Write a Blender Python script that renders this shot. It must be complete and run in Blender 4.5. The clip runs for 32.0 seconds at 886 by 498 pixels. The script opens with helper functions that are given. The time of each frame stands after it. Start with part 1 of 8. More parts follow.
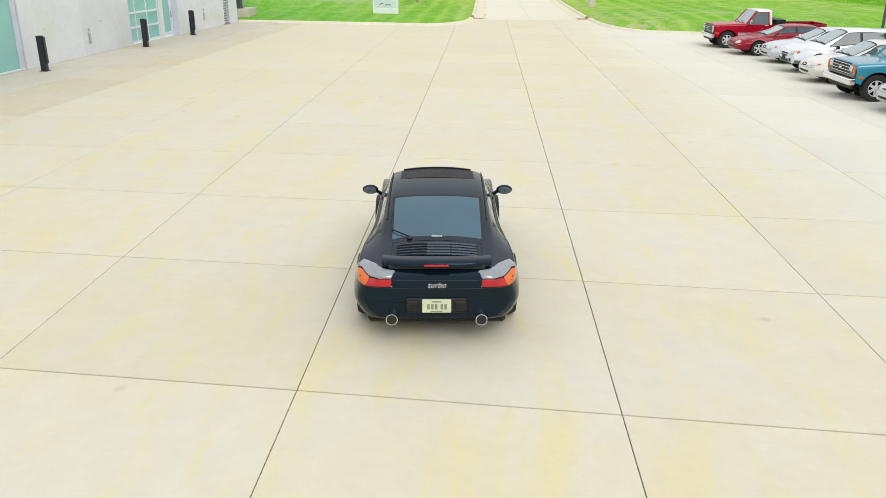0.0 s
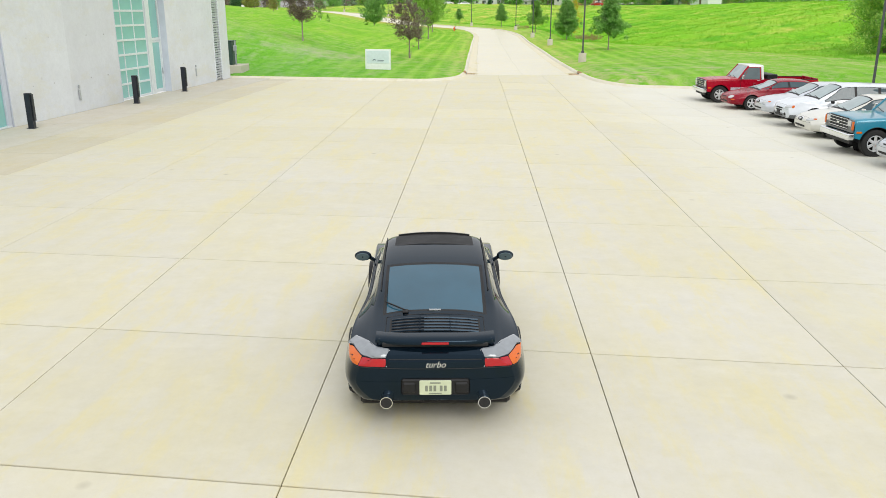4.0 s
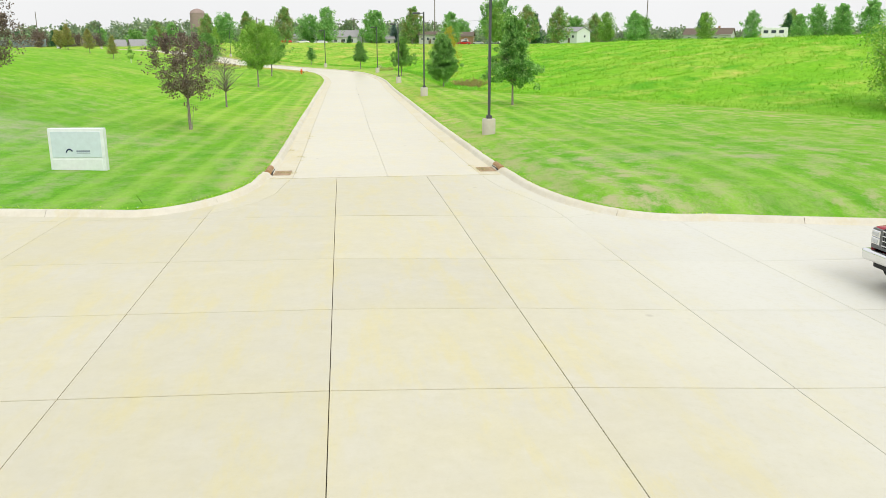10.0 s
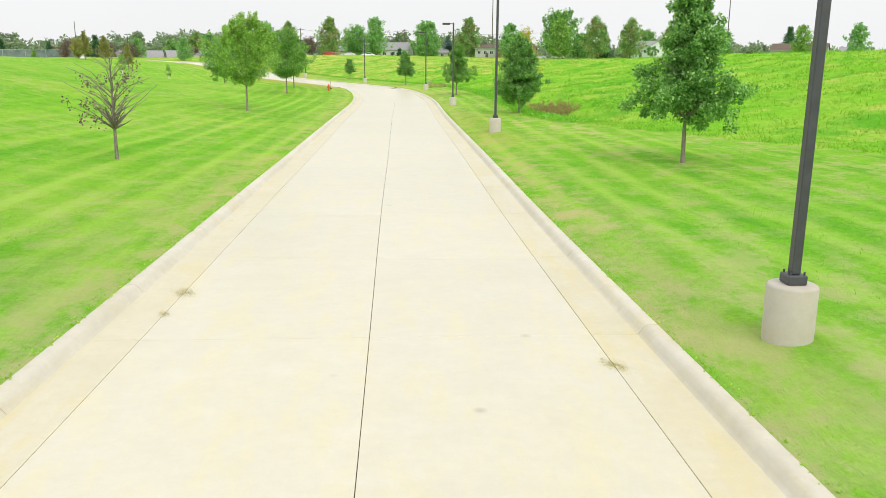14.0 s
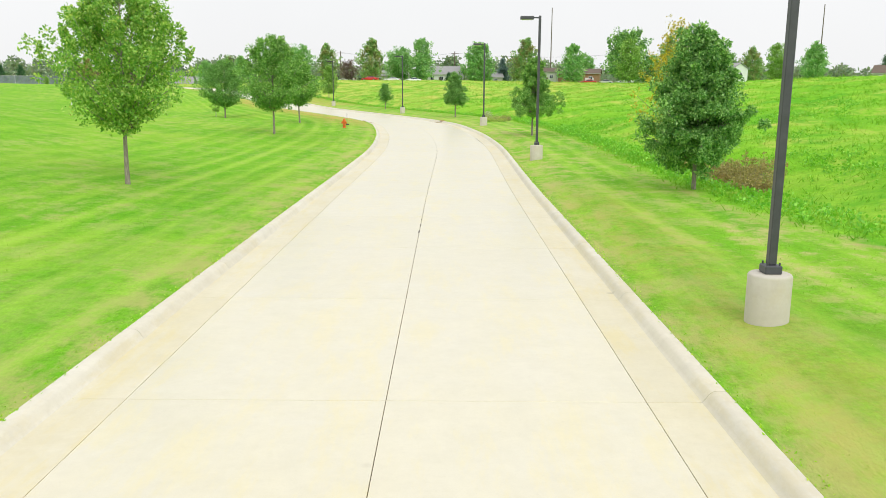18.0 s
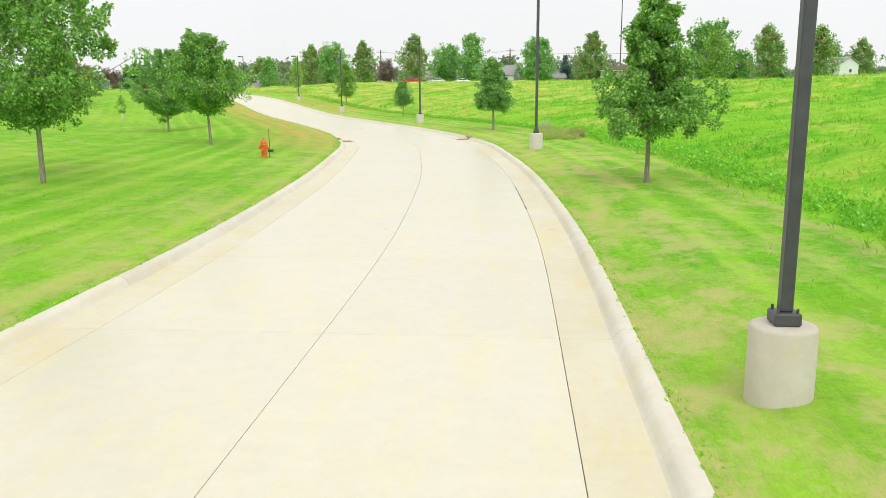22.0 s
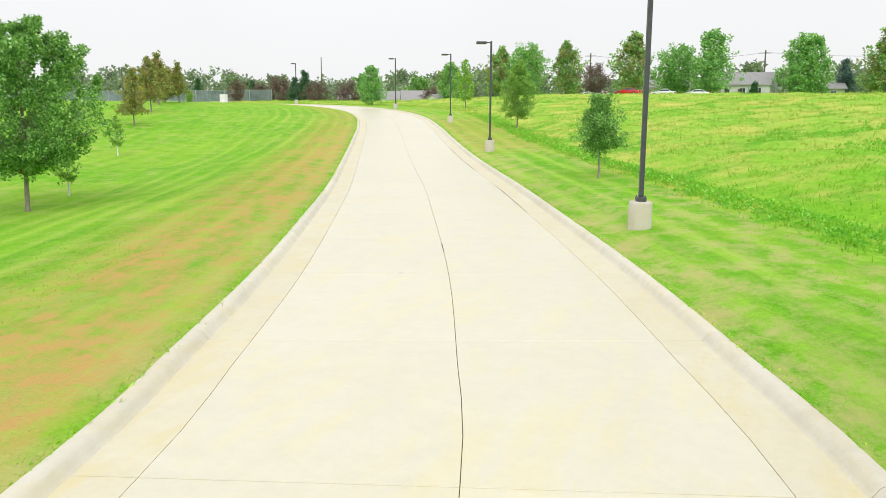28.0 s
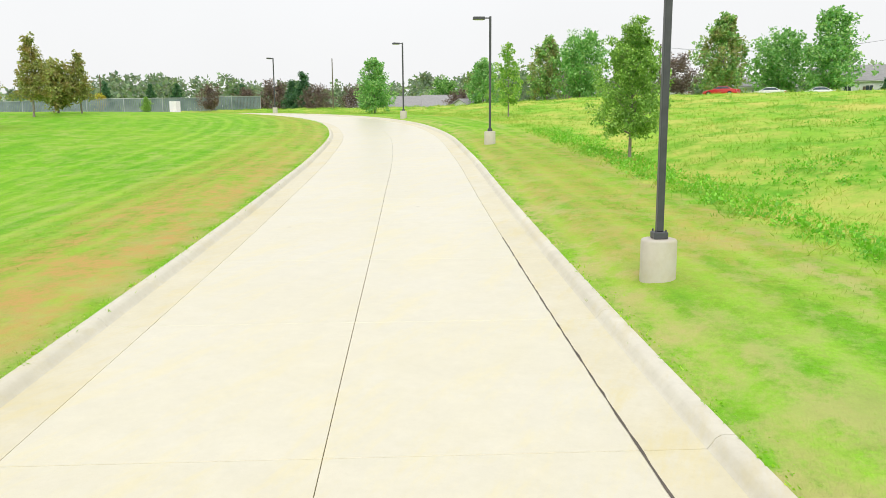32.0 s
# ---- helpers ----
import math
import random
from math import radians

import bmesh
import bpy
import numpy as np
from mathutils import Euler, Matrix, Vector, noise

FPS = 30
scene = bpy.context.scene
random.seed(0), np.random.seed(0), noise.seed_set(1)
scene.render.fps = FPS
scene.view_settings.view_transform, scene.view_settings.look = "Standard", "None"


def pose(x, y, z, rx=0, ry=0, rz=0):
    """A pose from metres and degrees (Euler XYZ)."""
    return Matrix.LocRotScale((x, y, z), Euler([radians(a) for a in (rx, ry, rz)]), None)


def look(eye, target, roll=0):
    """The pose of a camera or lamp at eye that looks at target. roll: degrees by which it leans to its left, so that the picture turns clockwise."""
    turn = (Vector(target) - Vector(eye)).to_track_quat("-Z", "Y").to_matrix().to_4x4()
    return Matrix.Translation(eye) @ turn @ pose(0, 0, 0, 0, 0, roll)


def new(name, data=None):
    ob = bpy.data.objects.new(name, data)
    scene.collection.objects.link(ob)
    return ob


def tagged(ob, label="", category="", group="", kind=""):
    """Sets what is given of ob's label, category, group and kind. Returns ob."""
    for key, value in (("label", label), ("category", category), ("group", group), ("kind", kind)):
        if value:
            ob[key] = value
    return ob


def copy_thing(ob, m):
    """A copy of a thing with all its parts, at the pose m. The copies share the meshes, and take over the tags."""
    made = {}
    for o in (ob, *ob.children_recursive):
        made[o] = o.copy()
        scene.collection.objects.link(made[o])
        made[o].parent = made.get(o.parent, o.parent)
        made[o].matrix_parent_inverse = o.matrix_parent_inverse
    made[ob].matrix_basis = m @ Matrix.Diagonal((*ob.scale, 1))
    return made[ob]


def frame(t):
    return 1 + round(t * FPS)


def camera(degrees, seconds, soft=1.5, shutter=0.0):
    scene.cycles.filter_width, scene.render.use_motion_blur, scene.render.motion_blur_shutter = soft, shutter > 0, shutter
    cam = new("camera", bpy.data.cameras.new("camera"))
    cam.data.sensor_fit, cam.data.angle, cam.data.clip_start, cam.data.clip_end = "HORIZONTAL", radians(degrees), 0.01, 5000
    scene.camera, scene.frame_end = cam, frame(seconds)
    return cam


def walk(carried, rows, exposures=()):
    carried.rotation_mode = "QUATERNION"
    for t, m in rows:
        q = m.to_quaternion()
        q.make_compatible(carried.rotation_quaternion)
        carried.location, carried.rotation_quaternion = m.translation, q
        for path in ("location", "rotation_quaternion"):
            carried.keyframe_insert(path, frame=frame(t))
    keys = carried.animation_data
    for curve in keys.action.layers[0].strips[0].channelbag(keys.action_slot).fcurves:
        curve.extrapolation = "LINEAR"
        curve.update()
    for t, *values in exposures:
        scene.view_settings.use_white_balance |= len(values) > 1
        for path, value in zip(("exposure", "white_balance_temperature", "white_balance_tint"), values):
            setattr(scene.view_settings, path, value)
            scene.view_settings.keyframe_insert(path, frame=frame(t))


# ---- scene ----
from mathutils.bvhtree import BVHTree

cam = camera(58.62, 32.0, soft=0.7)
# seconds, place in metres, turn in degrees
PATH = [
    (0, 0.22, -6.36, 3.93, 69.52, -0.13, 3.07),
    (0.5, 0.23, -6.37, 3.94, 69.54, -0.16, 3.29),
    (1, 0.20, -6.39, 3.94, 69.58, -0.15, 3.59),
    (1.5, 0.14, -6.37, 3.94, 69.64, -0.16, 3.63),
    (2, 0.09, -6.36, 3.93, 69.77, -0.14, 3.43),
    (2.5, 0.09, -6.35, 3.94, 70.21, -0.03, 2.96),
    (3, 0.11, -6.34, 3.93, 71.08, -0.03, 2.61),
    (3.5, 0.12, -6.23, 3.92, 72.16, -0.01, 2.50),
    (5.5, 0.13, -1.51, 3.97, 75.84, -0.01, 1.59),
    (6, -0.01, 0.46, 3.91, 76.28, -0.06, 0.46),
    (6.5, 0.08, 2.42, 3.90, 76.48, -0.04, -0.76),
    (7, 0.22, 4.80, 3.95, 76.51, 0.03, -2.23),
    (7.5, 0.48, 7.48, 3.97, 76.45, 0.12, -3.64),
    (8, 0.61, 10.28, 3.95, 76.31, 0.16, -5.05),
    (8.5, 0.85, 13.04, 3.90, 76.24, 0.15, -6.03),
    (9, 1.11, 16.11, 3.86, 76.22, 0.09, -6.75),
    (9.5, 1.47, 19.17, 3.83, 76.18, 0.09, -7.06),
    (10, 1.75, 22.25, 3.82, 75.92, 0.08, -7.08),
    (10.5, 1.95, 25.28, 3.78, 75.84, 0.07, -7.00),
    (11, 2.24, 28.82, 3.66, 75.80, -0.03, -6.62),
    (11.5, 2.43, 32.26, 3.55, 75.87, -0.21, -6.34),
    (12, 2.67, 35.66, 3.47, 75.99, -0.34, -5.78),
    (12.5, 2.87, 38.82, 3.44, 76.25, -0.47, -5.20),
    (13, 3.02, 42.08, 3.43, 76.51, -0.59, -4.66),
    (13.5, 3.16, 45.56, 3.40, 76.77, -0.61, -4.08),
    (14, 3.47, 48.81, 3.38, 77.00, -0.47, -3.31),
    (14.5, 3.71, 52.55, 3.30, 77.21, -0.26, -2.60),
    (16.5, 4.15, 65.92, 3.00, 78.26, -0.06, -0.70),
    (17, 4.08, 69.89, 2.99, 78.44, -0.08, -0.34),
    (17.5, 4.09, 73.59, 3.16, 78.67, -0.15, 0.12),
    (18, 3.82, 77.63, 3.38, 78.79, -0.26, 0.21),
    (18.5, 2.83, 81.63, 3.30, 78.18, -0.22, -0.37),
    (19, 2.22, 85.42, 3.17, 77.87, -0.05, -2.83),
    (19.5, 2.54, 88.92, 3.08, 78.05, 0.14, -7.08),
    (20, 3.35, 92.48, 3.11, 78.55, 0.22, -9.37),
    (20.5, 4.15, 96.40, 3.27, 79.01, 0.18, -8.07),
    (21, 5.22, 100.39, 3.23, 78.73, 0.21, -4.77),
    (21.5, 5.87, 104.56, 3.07, 78.73, 0.30, -0.25),
    (22, 5.64, 108.58, 2.98, 79.13, 0.30, 4.52),
    (22.5, 4.96, 112.39, 3.33, 79.43, 0.13, 6.90),
    (23, 4.15, 115.92, 3.63, 78.82, -0.10, 5.68),
    (23.5, 3.16, 119.20, 3.55, 78.11, -0.28, 2.43),
    (24, 2.76, 122.24, 3.41, 78.32, -0.18, -2.62),
    (24.5, 3.31, 125.30, 3.33, 78.97, 0.03, -6.38),
    (26.5, 4.83, 139.91, 3.83, 78.90, -0.00, 6.97),
    (27, 4.21, 143.54, 3.78, 79.24, -0.28, 13.10),
    (27.5, 2.65, 147.52, 3.82, 79.82, -0.41, 18.06),
    (28, 0.72, 152.38, 3.98, 79.87, -0.28, 19.81),
    (28.5, -0.57, 156.54, 4.08, 79.84, -0.16, 19.52),
    (29, -1.70, 160.89, 4.27, 79.75, -0.05, 19.77),
    (29.5, -3.67, 164.63, 4.30, 79.04, 0.08, 21.05),
    (30, -5.92, 168.41, 4.25, 78.67, 0.24, 21.89),
    (30.5, -7.56, 172.93, 4.20, 78.75, 0.32, 20.83),
    (31, -8.92, 177.52, 4.09, 79.30, 0.40, 19.28),
    (31.5, -10.50, 182.07, 4.06, 79.88, 0.40, 19.33),
    (32, -11.77, 186.40, 4.09, 80.40, 0.39, 21.89),
]
walk(cam, [(t, pose(x, y, z, rx, ry, rz)) for t, x, y, z, rx, ry, rz in PATH],
     [(0, 0.0), (8, 0.0), (16, 0.03), (32, 0.03)])

# ---------------------------------------------------------------- sky and light
SKY_LOW, SKY_HIGH = 9.2, 12.2
world = bpy.data.worlds.new("overcast_sky")
scene.world = world
world.use_nodes = True
wn = world.node_tree
wn.nodes.clear()
w_sky = wn.nodes.new("ShaderNodeTexSky")
w_sky.sky_type = 'NISHITA'
w_sky.sun_disc = False
w_sky.sun_elevation, w_sky.sun_rotation = radians(42), radians(159)
w_sky.dust_density, w_sky.air_density = 3.0, 1.2
w_flat = wn.nodes.new("ShaderNodeMix")
w_flat.data_type = 'RGBA'
w_flat.inputs[0].default_value = 0.96
# an overcast sky, brighter overhead than at the horizon, with soft cloud
w_tc = wn.nodes.new("ShaderNodeTexCoord")
w_xyz = wn.nodes.new("ShaderNodeSeparateXYZ")
w_cloud = wn.nodes.new("ShaderNodeTexNoise")
w_cloud.inputs["Scale"].default_value = 2.2
w_cloud.inputs["Detail"].default_value = 5.0
w_ramp = wn.nodes.new("ShaderNodeMapRange")
w_ramp.inputs[1].default_value, w_ramp.inputs[2].default_value = 0.0, 1.0
w_ramp.inputs[3].default_value, w_ramp.inputs[4].default_value = SKY_LOW, SKY_HIGH
w_var = wn.nodes.new("ShaderNodeMapRange")
w_var.inputs[1].default_value, w_var.inputs[2].default_value = 0.3, 0.7
w_var.inputs[3].default_value, w_var.inputs[4].default_value = 0.97, 1.03
w_mul = wn.nodes.new("ShaderNodeMath")
w_mul.operation = 'MULTIPLY'
w_col = wn.nodes.new("ShaderNodeMix")
w_col.data_type = 'RGBA'
w_col.blend_type = 'MULTIPLY'
w_col.inputs[0].default_value = 1.0
w_tint = wn.nodes.new("ShaderNodeMix")
w_tint.data_type = 'RGBA'
w_tint.inputs[6].default_value = (0.99, 0.993, 1.0, 1)
w_tint.inputs[7].default_value = (0.96, 0.985, 1.02, 1)
wn.links.new(w_xyz.outputs[2], w_tint.inputs[0])
wn.links.new(w_tint.outputs[2], w_col.inputs[6])
w_bg = wn.nodes.new("ShaderNodeBackground")
w_bg.inputs[1].default_value = 0.1
w_out = wn.nodes.new("ShaderNodeOutputWorld")
wn.links.new(w_tc.outputs["Generated"], w_xyz.inputs[0])
wn.links.new(w_xyz.outputs[2], w_ramp.inputs[0])
wn.links.new(w_cloud.outputs[0], w_var.inputs[0])
wn.links.new(w_ramp.outputs[0], w_mul.inputs[0])
wn.links.new(w_var.outputs[0], w_mul.inputs[1])
wn.links.new(w_mul.outputs[0], w_col.inputs[7])
wn.links.new(w_sky.outputs[0], w_flat.inputs[6])
wn.links.new(w_col.outputs[2], w_flat.inputs[7])
wn.links.new(w_flat.outputs[2], w_bg.inputs[0])
wn.links.new(w_bg.outputs[0], w_out.inputs[0])

sun = new("sun", bpy.data.lights.new("sun", 'SUN'))
sun.data.energy = 1.4
sun.data.angle = radians(32)
sun.data.color = (1.0, 0.97, 0.92)
sun.matrix_world = look((0, 0, 50), (-50 * 0.32, 50 * 0.83, 50 - 50 * 0.80))
scene.view_settings.exposure = 0.0


# ---------------------------------------------------------------- materials
def nodes_of(name):
    m = bpy.data.materials.new(name)
    m.use_nodes = True
    return m, m.node_tree, m.node_tree.nodes["Principled BSDF"]


def coords(nt, scale=(1, 1, 1)):
    tc = nt.nodes.new("ShaderNodeNewGeometry")
    mp = nt.nodes.new("ShaderNodeMapping")
    mp.inputs["Scale"].default_value = scale
    nt.links.new(tc.outputs["Position"], mp.inputs["Vector"])
    return mp.outputs["Vector"]


def own_coords(nt, scale=(1, 1, 1)):
    tc = nt.nodes.new("ShaderNodeTexCoord")
    mp = nt.nodes.new("ShaderNodeMapping")
    mp.inputs["Scale"].default_value = scale
    nt.links.new(tc.outputs["Object"], mp.inputs["Vector"])
    return mp.outputs["Vector"]


def noise_tex(nt, vec, scale, detail=4.0, rough=0.55):
    n = nt.nodes.new("ShaderNodeTexNoise")
    n.inputs["Scale"].default_value = scale
    n.inputs["Detail"].default_value = detail
    n.inputs["Roughness"].default_value = rough
    nt.links.new(vec, n.inputs["Vector"])
    return n.outputs["Fac"]


def span(nt, fac, a, b, lo=0.0, hi=1.0):
    n = nt.nodes.new("ShaderNodeMapRange")
    n.inputs[1].default_value, n.inputs[2].default_value = a, b
    n.inputs[3].default_value, n.inputs[4].default_value = lo, hi
    nt.links.new(fac, n.inputs[0])
    return n.outputs[0]


def blend(nt, fac, a, b, mode='MIX'):
    n = nt.nodes.new("ShaderNodeMix")
    n.data_type = 'RGBA'
    n.blend_type = mode
    for i, v in ((0, fac), (6, a), (7, b)):
        if isinstance(v, (int, float)):
            n.inputs[i].default_value = v
        elif isinstance(v, tuple):
            n.inputs[i].default_value = (*v[:3], 1)
        else:
            nt.links.new(v, n.inputs[i])
    return n.outputs[2]


def bump(nt, bsdf, fac, strength, distance):
    n = nt.nodes.new("ShaderNodeBump")
    n.inputs["Strength"].default_value = strength
    n.inputs["Distance"].default_value = distance
    nt.links.new(fac, n.inputs["Height"])
    nt.links.new(n.outputs[0], bsdf.inputs["Normal"])


def plain(name, color, rough=0.5, metal=0.0, vary=0.12, scale=6.0, coat=0.0, bump_h=0.0, spec=0.5):
    """Paint, plastic, metal: one colour with slight wear."""
    m, nt, b = nodes_of(name)
    vec = own_coords(nt)
    f1 = noise_tex(nt, vec, scale, 5)
    f2 = noise_tex(nt, vec, scale * 9, 3)
    dark = tuple(c * (1 - vary) for c in color)
    light = tuple(min(1.0, c * (1 + vary)) for c in color)
    c = blend(nt, span(nt, f1, 0.3, 0.7), dark, light)
    c = blend(nt, span(nt, f2, 0.35, 0.75, 0, 0.35), c, tuple(x * (1 - vary) for x in color))
    nt.links.new(c, b.inputs["Base Color"])
    nt.links.new(span(nt, f1, 0.3, 0.7, rough * 0.85, min(1, rough * 1.15)), b.inputs["Roughness"])
    b.inputs["Metallic"].default_value = metal
    b.inputs["Coat Weight"].default_value = coat
    b.inputs["Coat Roughness"].default_value = 0.04
    b.inputs["Specular IOR Level"].default_value = spec
    if bump_h:
        bump(nt, b, f2, 0.5, bump_h)
    return m


def concrete(name, base, stain, stain_amount, fine=0.08, by_piece=0.07, rough=0.85, far_scale=0.35, bleached=None, gloss=0.3):
    """Weathered concrete: broad warm stains, streaks, pores, and a tone of its own for each slab."""
    m, nt, b = nodes_of(name)
    vec = coords(nt)
    broad = noise_tex(nt, vec, far_scale, 6, 0.6)
    streak = noise_tex(nt, coords(nt, (1.6, 0.22, 1)), 1.1, 5, 0.6)
    mid = noise_tex(nt, vec, 2.4, 5, 0.65)
    pores = noise_tex(nt, vec, 60, 3, 0.7)
    c = blend(nt, span(nt, broad, 0.35, 0.68, 0, stain_amount), base, stain)
    c = blend(nt, span(nt, streak, 0.5, 0.72, 0, stain_amount * 0.8), c, stain)
    c = blend(nt, span(nt, mid, 0.25, 0.75, 0.0, 1.0), blend(nt, 1.0, c, (1 - fine, 1 - fine, 1 - fine), 'MULTIPLY'), c)
    c = blend(nt, span(nt, pores, 0.3, 0.8, 0, 0.10), c, (0.30, 0.27, 0.2))
    blot = noise_tex(nt, coords(nt, (1.5, 0.36, 1)), 1.1, 10, 0.76)
    c = blend(nt, span(nt, blot, 0.50, 0.62, 0, stain_amount * 1.0), c, tuple(x * k for x, k in zip(stain, (1.0, 0.97, 0.8))))
    scuff = noise_tex(nt, coords(nt, (0.5, 1.3, 1)), 0.9, 8, 0.66)
    c = blend(nt, span(nt, scuff, 0.57, 0.72, 0, 0.2), c, (0.76, 0.75, 0.69))
    if bleached:
        # one side of the lot has weathered to a paler, greyer concrete
        sep = nt.nodes.new("ShaderNodeSeparateXYZ")
        nt.links.new(vec, sep.inputs[0])
        wob = nt.nodes.new("ShaderNodeMath")
        wob.operation = 'MULTIPLY_ADD'
        wob.inputs[1].default_value = 7.0
        nt.links.new(broad, wob.inputs[0])
        nt.links.new(sep.outputs[0], wob.inputs[2])
        c = blend(nt, span(nt, sep.outputs[1], 14, 21, 0, 0.2), c, tuple(x * k for x, k in zip(stain, (1.03, 1.03, 0.93))))
        c = blend(nt, span(nt, wob.outputs[0], 8.0, 12.5, 0, 0.65), c, bleached)
    mottle = noise_tex(nt, vec, 7.5, 7, 0.75)
    c = blend(nt, span(nt, mottle, 0.3, 0.5, 0.22, 0), c, tuple(x * 0.8 for x in stain))
    c = blend(nt, span(nt, mottle, 0.55, 0.7, 0, 0.18), c, tuple(min(0.9, x * 1.12) for x in base))
    grit = noise_tex(nt, vec, 22, 4, 0.75)
    c = blend(nt, span(nt, grit, 0.58, 0.75, 0, 0.22), c, tuple(x * 0.72 for x in stain))
    info = nt.nodes.new("ShaderNodeObjectInfo")
    val = span(nt, info.outputs["Random"], 0, 1, 1 - by_piece, 1.0)
    comb = nt.nodes.new("ShaderNodeCombineColor")
    for i in range(3):
        nt.links.new(val, comb.inputs[i])
    c = blend(nt, 1.0, c, comb.outputs[0], 'MULTIPLY')
    spot = nt.nodes.new("ShaderNodeTexVoronoi")
    spot.inputs["Scale"].default_value = 0.55
    nt.links.new(vec, spot.inputs["Vector"])
    c = blend(nt, span(nt, spot.outputs["Distance"], 0.012, 0.05, 0.35, 0), c, (0.22, 0.19, 0.13))
    nt.links.new(c, b.inputs["Base Color"])
    b.inputs["Roughness"].default_value = rough
    b.inputs["Specular IOR Level"].default_value = gloss
    bump(nt, b, pores, 0.35, 0.004)
    return m


def road_coords(nt, across, along):
    """Coordinates that follow the road: across it and along it, from the ground's own attributes."""
    comb = nt.nodes.new("ShaderNodeCombineXYZ")
    for k, (name, scale) in enumerate((("off", across), ("along", along))):
        at = nt.nodes.new("ShaderNodeAttribute")
        at.attribute_name = name
        mul = nt.nodes.new("ShaderNodeMath")
        mul.operation = 'MULTIPLY'
        mul.inputs[1].default_value = scale
        nt.links.new(at.outputs["Fac"], mul.inputs[0])
        nt.links.new(mul.outputs[0], comb.inputs[k])
    return comb.outputs[0]


def grass_color(nt, dark, light, dry, dry_amount, scale=1.0, mown=False):
    vec = coords(nt)
    broad = noise_tex(nt, vec, 0.10 * scale, 5, 0.6)
    mid = noise_tex(nt, vec, 0.8 * scale, 6, 0.65)
    blades = noise_tex(nt, vec, 14, 4, 0.75)
    fine = noise_tex(nt, coords(nt, (1, 0.3, 1)), 34, 3, 0.7)
    c = blend(nt, span(nt, mid, 0.3, 0.7), dark, light)
    c = blend(nt, span(nt, blades, 0.38, 0.66, 0, 0.6), c, tuple(x * 0.62 for x in dark))
    c = blend(nt, span(nt, fine, 0.42, 0.68, 0, 0.45), c, tuple(x * 0.6 for x in dark))
    clump = noise_tex(nt, vec, 4.2, 6, 0.7)
    c = blend(nt, span(nt, clump, 0.48, 0.62, 0, 0.6), c, tuple(x * 0.66 for x in dark))
    c = blend(nt, span(nt, broad, 0.44, 0.68, 0, dry_amount), c, dry)
    if mown:
        # mower streaks, clumps with thatch between, and thin brown places
        streak = noise_tex(nt, road_coords(nt, 0.8, 0.05), 1.0, 6, 0.7)
        c = blend(nt, span(nt, streak, 0.48, 0.66, 0, 0.3), c, (0.35, 0.62, 0.045))
        wave = nt.nodes.new("ShaderNodeTexWave")
        wave.inputs["Scale"].default_value = 0.24
        wave.inputs["Distortion"].default_value = 2.6
        wave.inputs["Detail"].default_value = 5
        nt.links.new(road_coords(nt, 1.0, 0.06), wave.inputs["Vector"])
        # the stripes show in places, and only on the strip beside the road
        off = nt.nodes.new("ShaderNodeAttribute")
        off.attribute_name = "off"
        beside = nt.nodes.new("ShaderNodeMath")
        beside.operation = 'ABSOLUTE'
        nt.links.new(off.outputs["Fac"], beside.inputs[0])
        shown = nt.nodes.new("ShaderNodeMath")
        shown.operation = 'MULTIPLY'
        nt.links.new(span(nt, beside.outputs[0], 9, 17, 1.0, 0.2), shown.inputs[0])
        nt.links.new(span(nt, noise_tex(nt, road_coords(nt, 0.5, 0.05), 1.0, 5, 0.7), 0.36, 0.6, 0.25, 1.0), shown.inputs[1])
        for lo, hi, amount, tone in ((0.5, 1.0, 0.48, (0.45, 0.68, 0.09)), (0.35, 0.0, 0.34, (0.12, 0.43, 0.014))):
            mu = nt.nodes.new("ShaderNodeMath")
            mu.operation = 'MULTIPLY'
            nt.links.new(span(nt, wave.outputs["Fac"], lo, hi, 0, amount), mu.inputs[0])
            nt.links.new(shown.outputs[0], mu.inputs[1])
            c = blend(nt, mu.outputs[0], c, tone)
        dk = noise_tex(nt, road_coords(nt, 0.7, 0.10), 1.3, 6, 0.7)
        c = blend(nt, span(nt, dk, 0.52, 0.68, 0, 0.55), c, (0.085, 0.34, 0.012))
        thatch = noise_tex(nt, coords(nt, (1, 0.7, 1)), 1.15, 9, 0.72)
        where = noise_tex(nt, road_coords(nt, 0.35, 0.05), 0.7, 4, 0.6)
        tm = nt.nodes.new("ShaderNodeMath")
        tm.operation = 'MULTIPLY'
        nt.links.new(span(nt, thatch, 0.47, 0.60, 0, 0.9), tm.inputs[0])
        nt.links.new(span(nt, where, 0.40, 0.66, 0.22, 1.0), tm.inputs[1])
        # the verge on the meadow side is the thinner one
        ts = nt.nodes.new("ShaderNodeMath")
        ts.operation = 'MULTIPLY'
        nt.links.new(tm.outputs[0], ts.inputs[0])
        nt.links.new(span(nt, off.outputs["Fac"], -5, 0, 0.5, 1.0), ts.inputs[1])
        c = blend(nt, ts.outputs[0], c, (0.55, 0.50, 0.20))
        # dead grass along the kerbs
        rim = nt.nodes.new("ShaderNodeMath")
        rim.operation = 'MULTIPLY'
        nt.links.new(span(nt, beside.outputs[0], 4.1, 6.0, 0.6, 0), rim.inputs[0])
        nt.links.new(span(nt, noise_tex(nt, road_coords(nt, 1.2, 0.5), 1.0, 8, 0.72), 0.44, 0.58), rim.inputs[1])
        c = blend(nt, rim.outputs[0], c, (0.55, 0.46, 0.19))
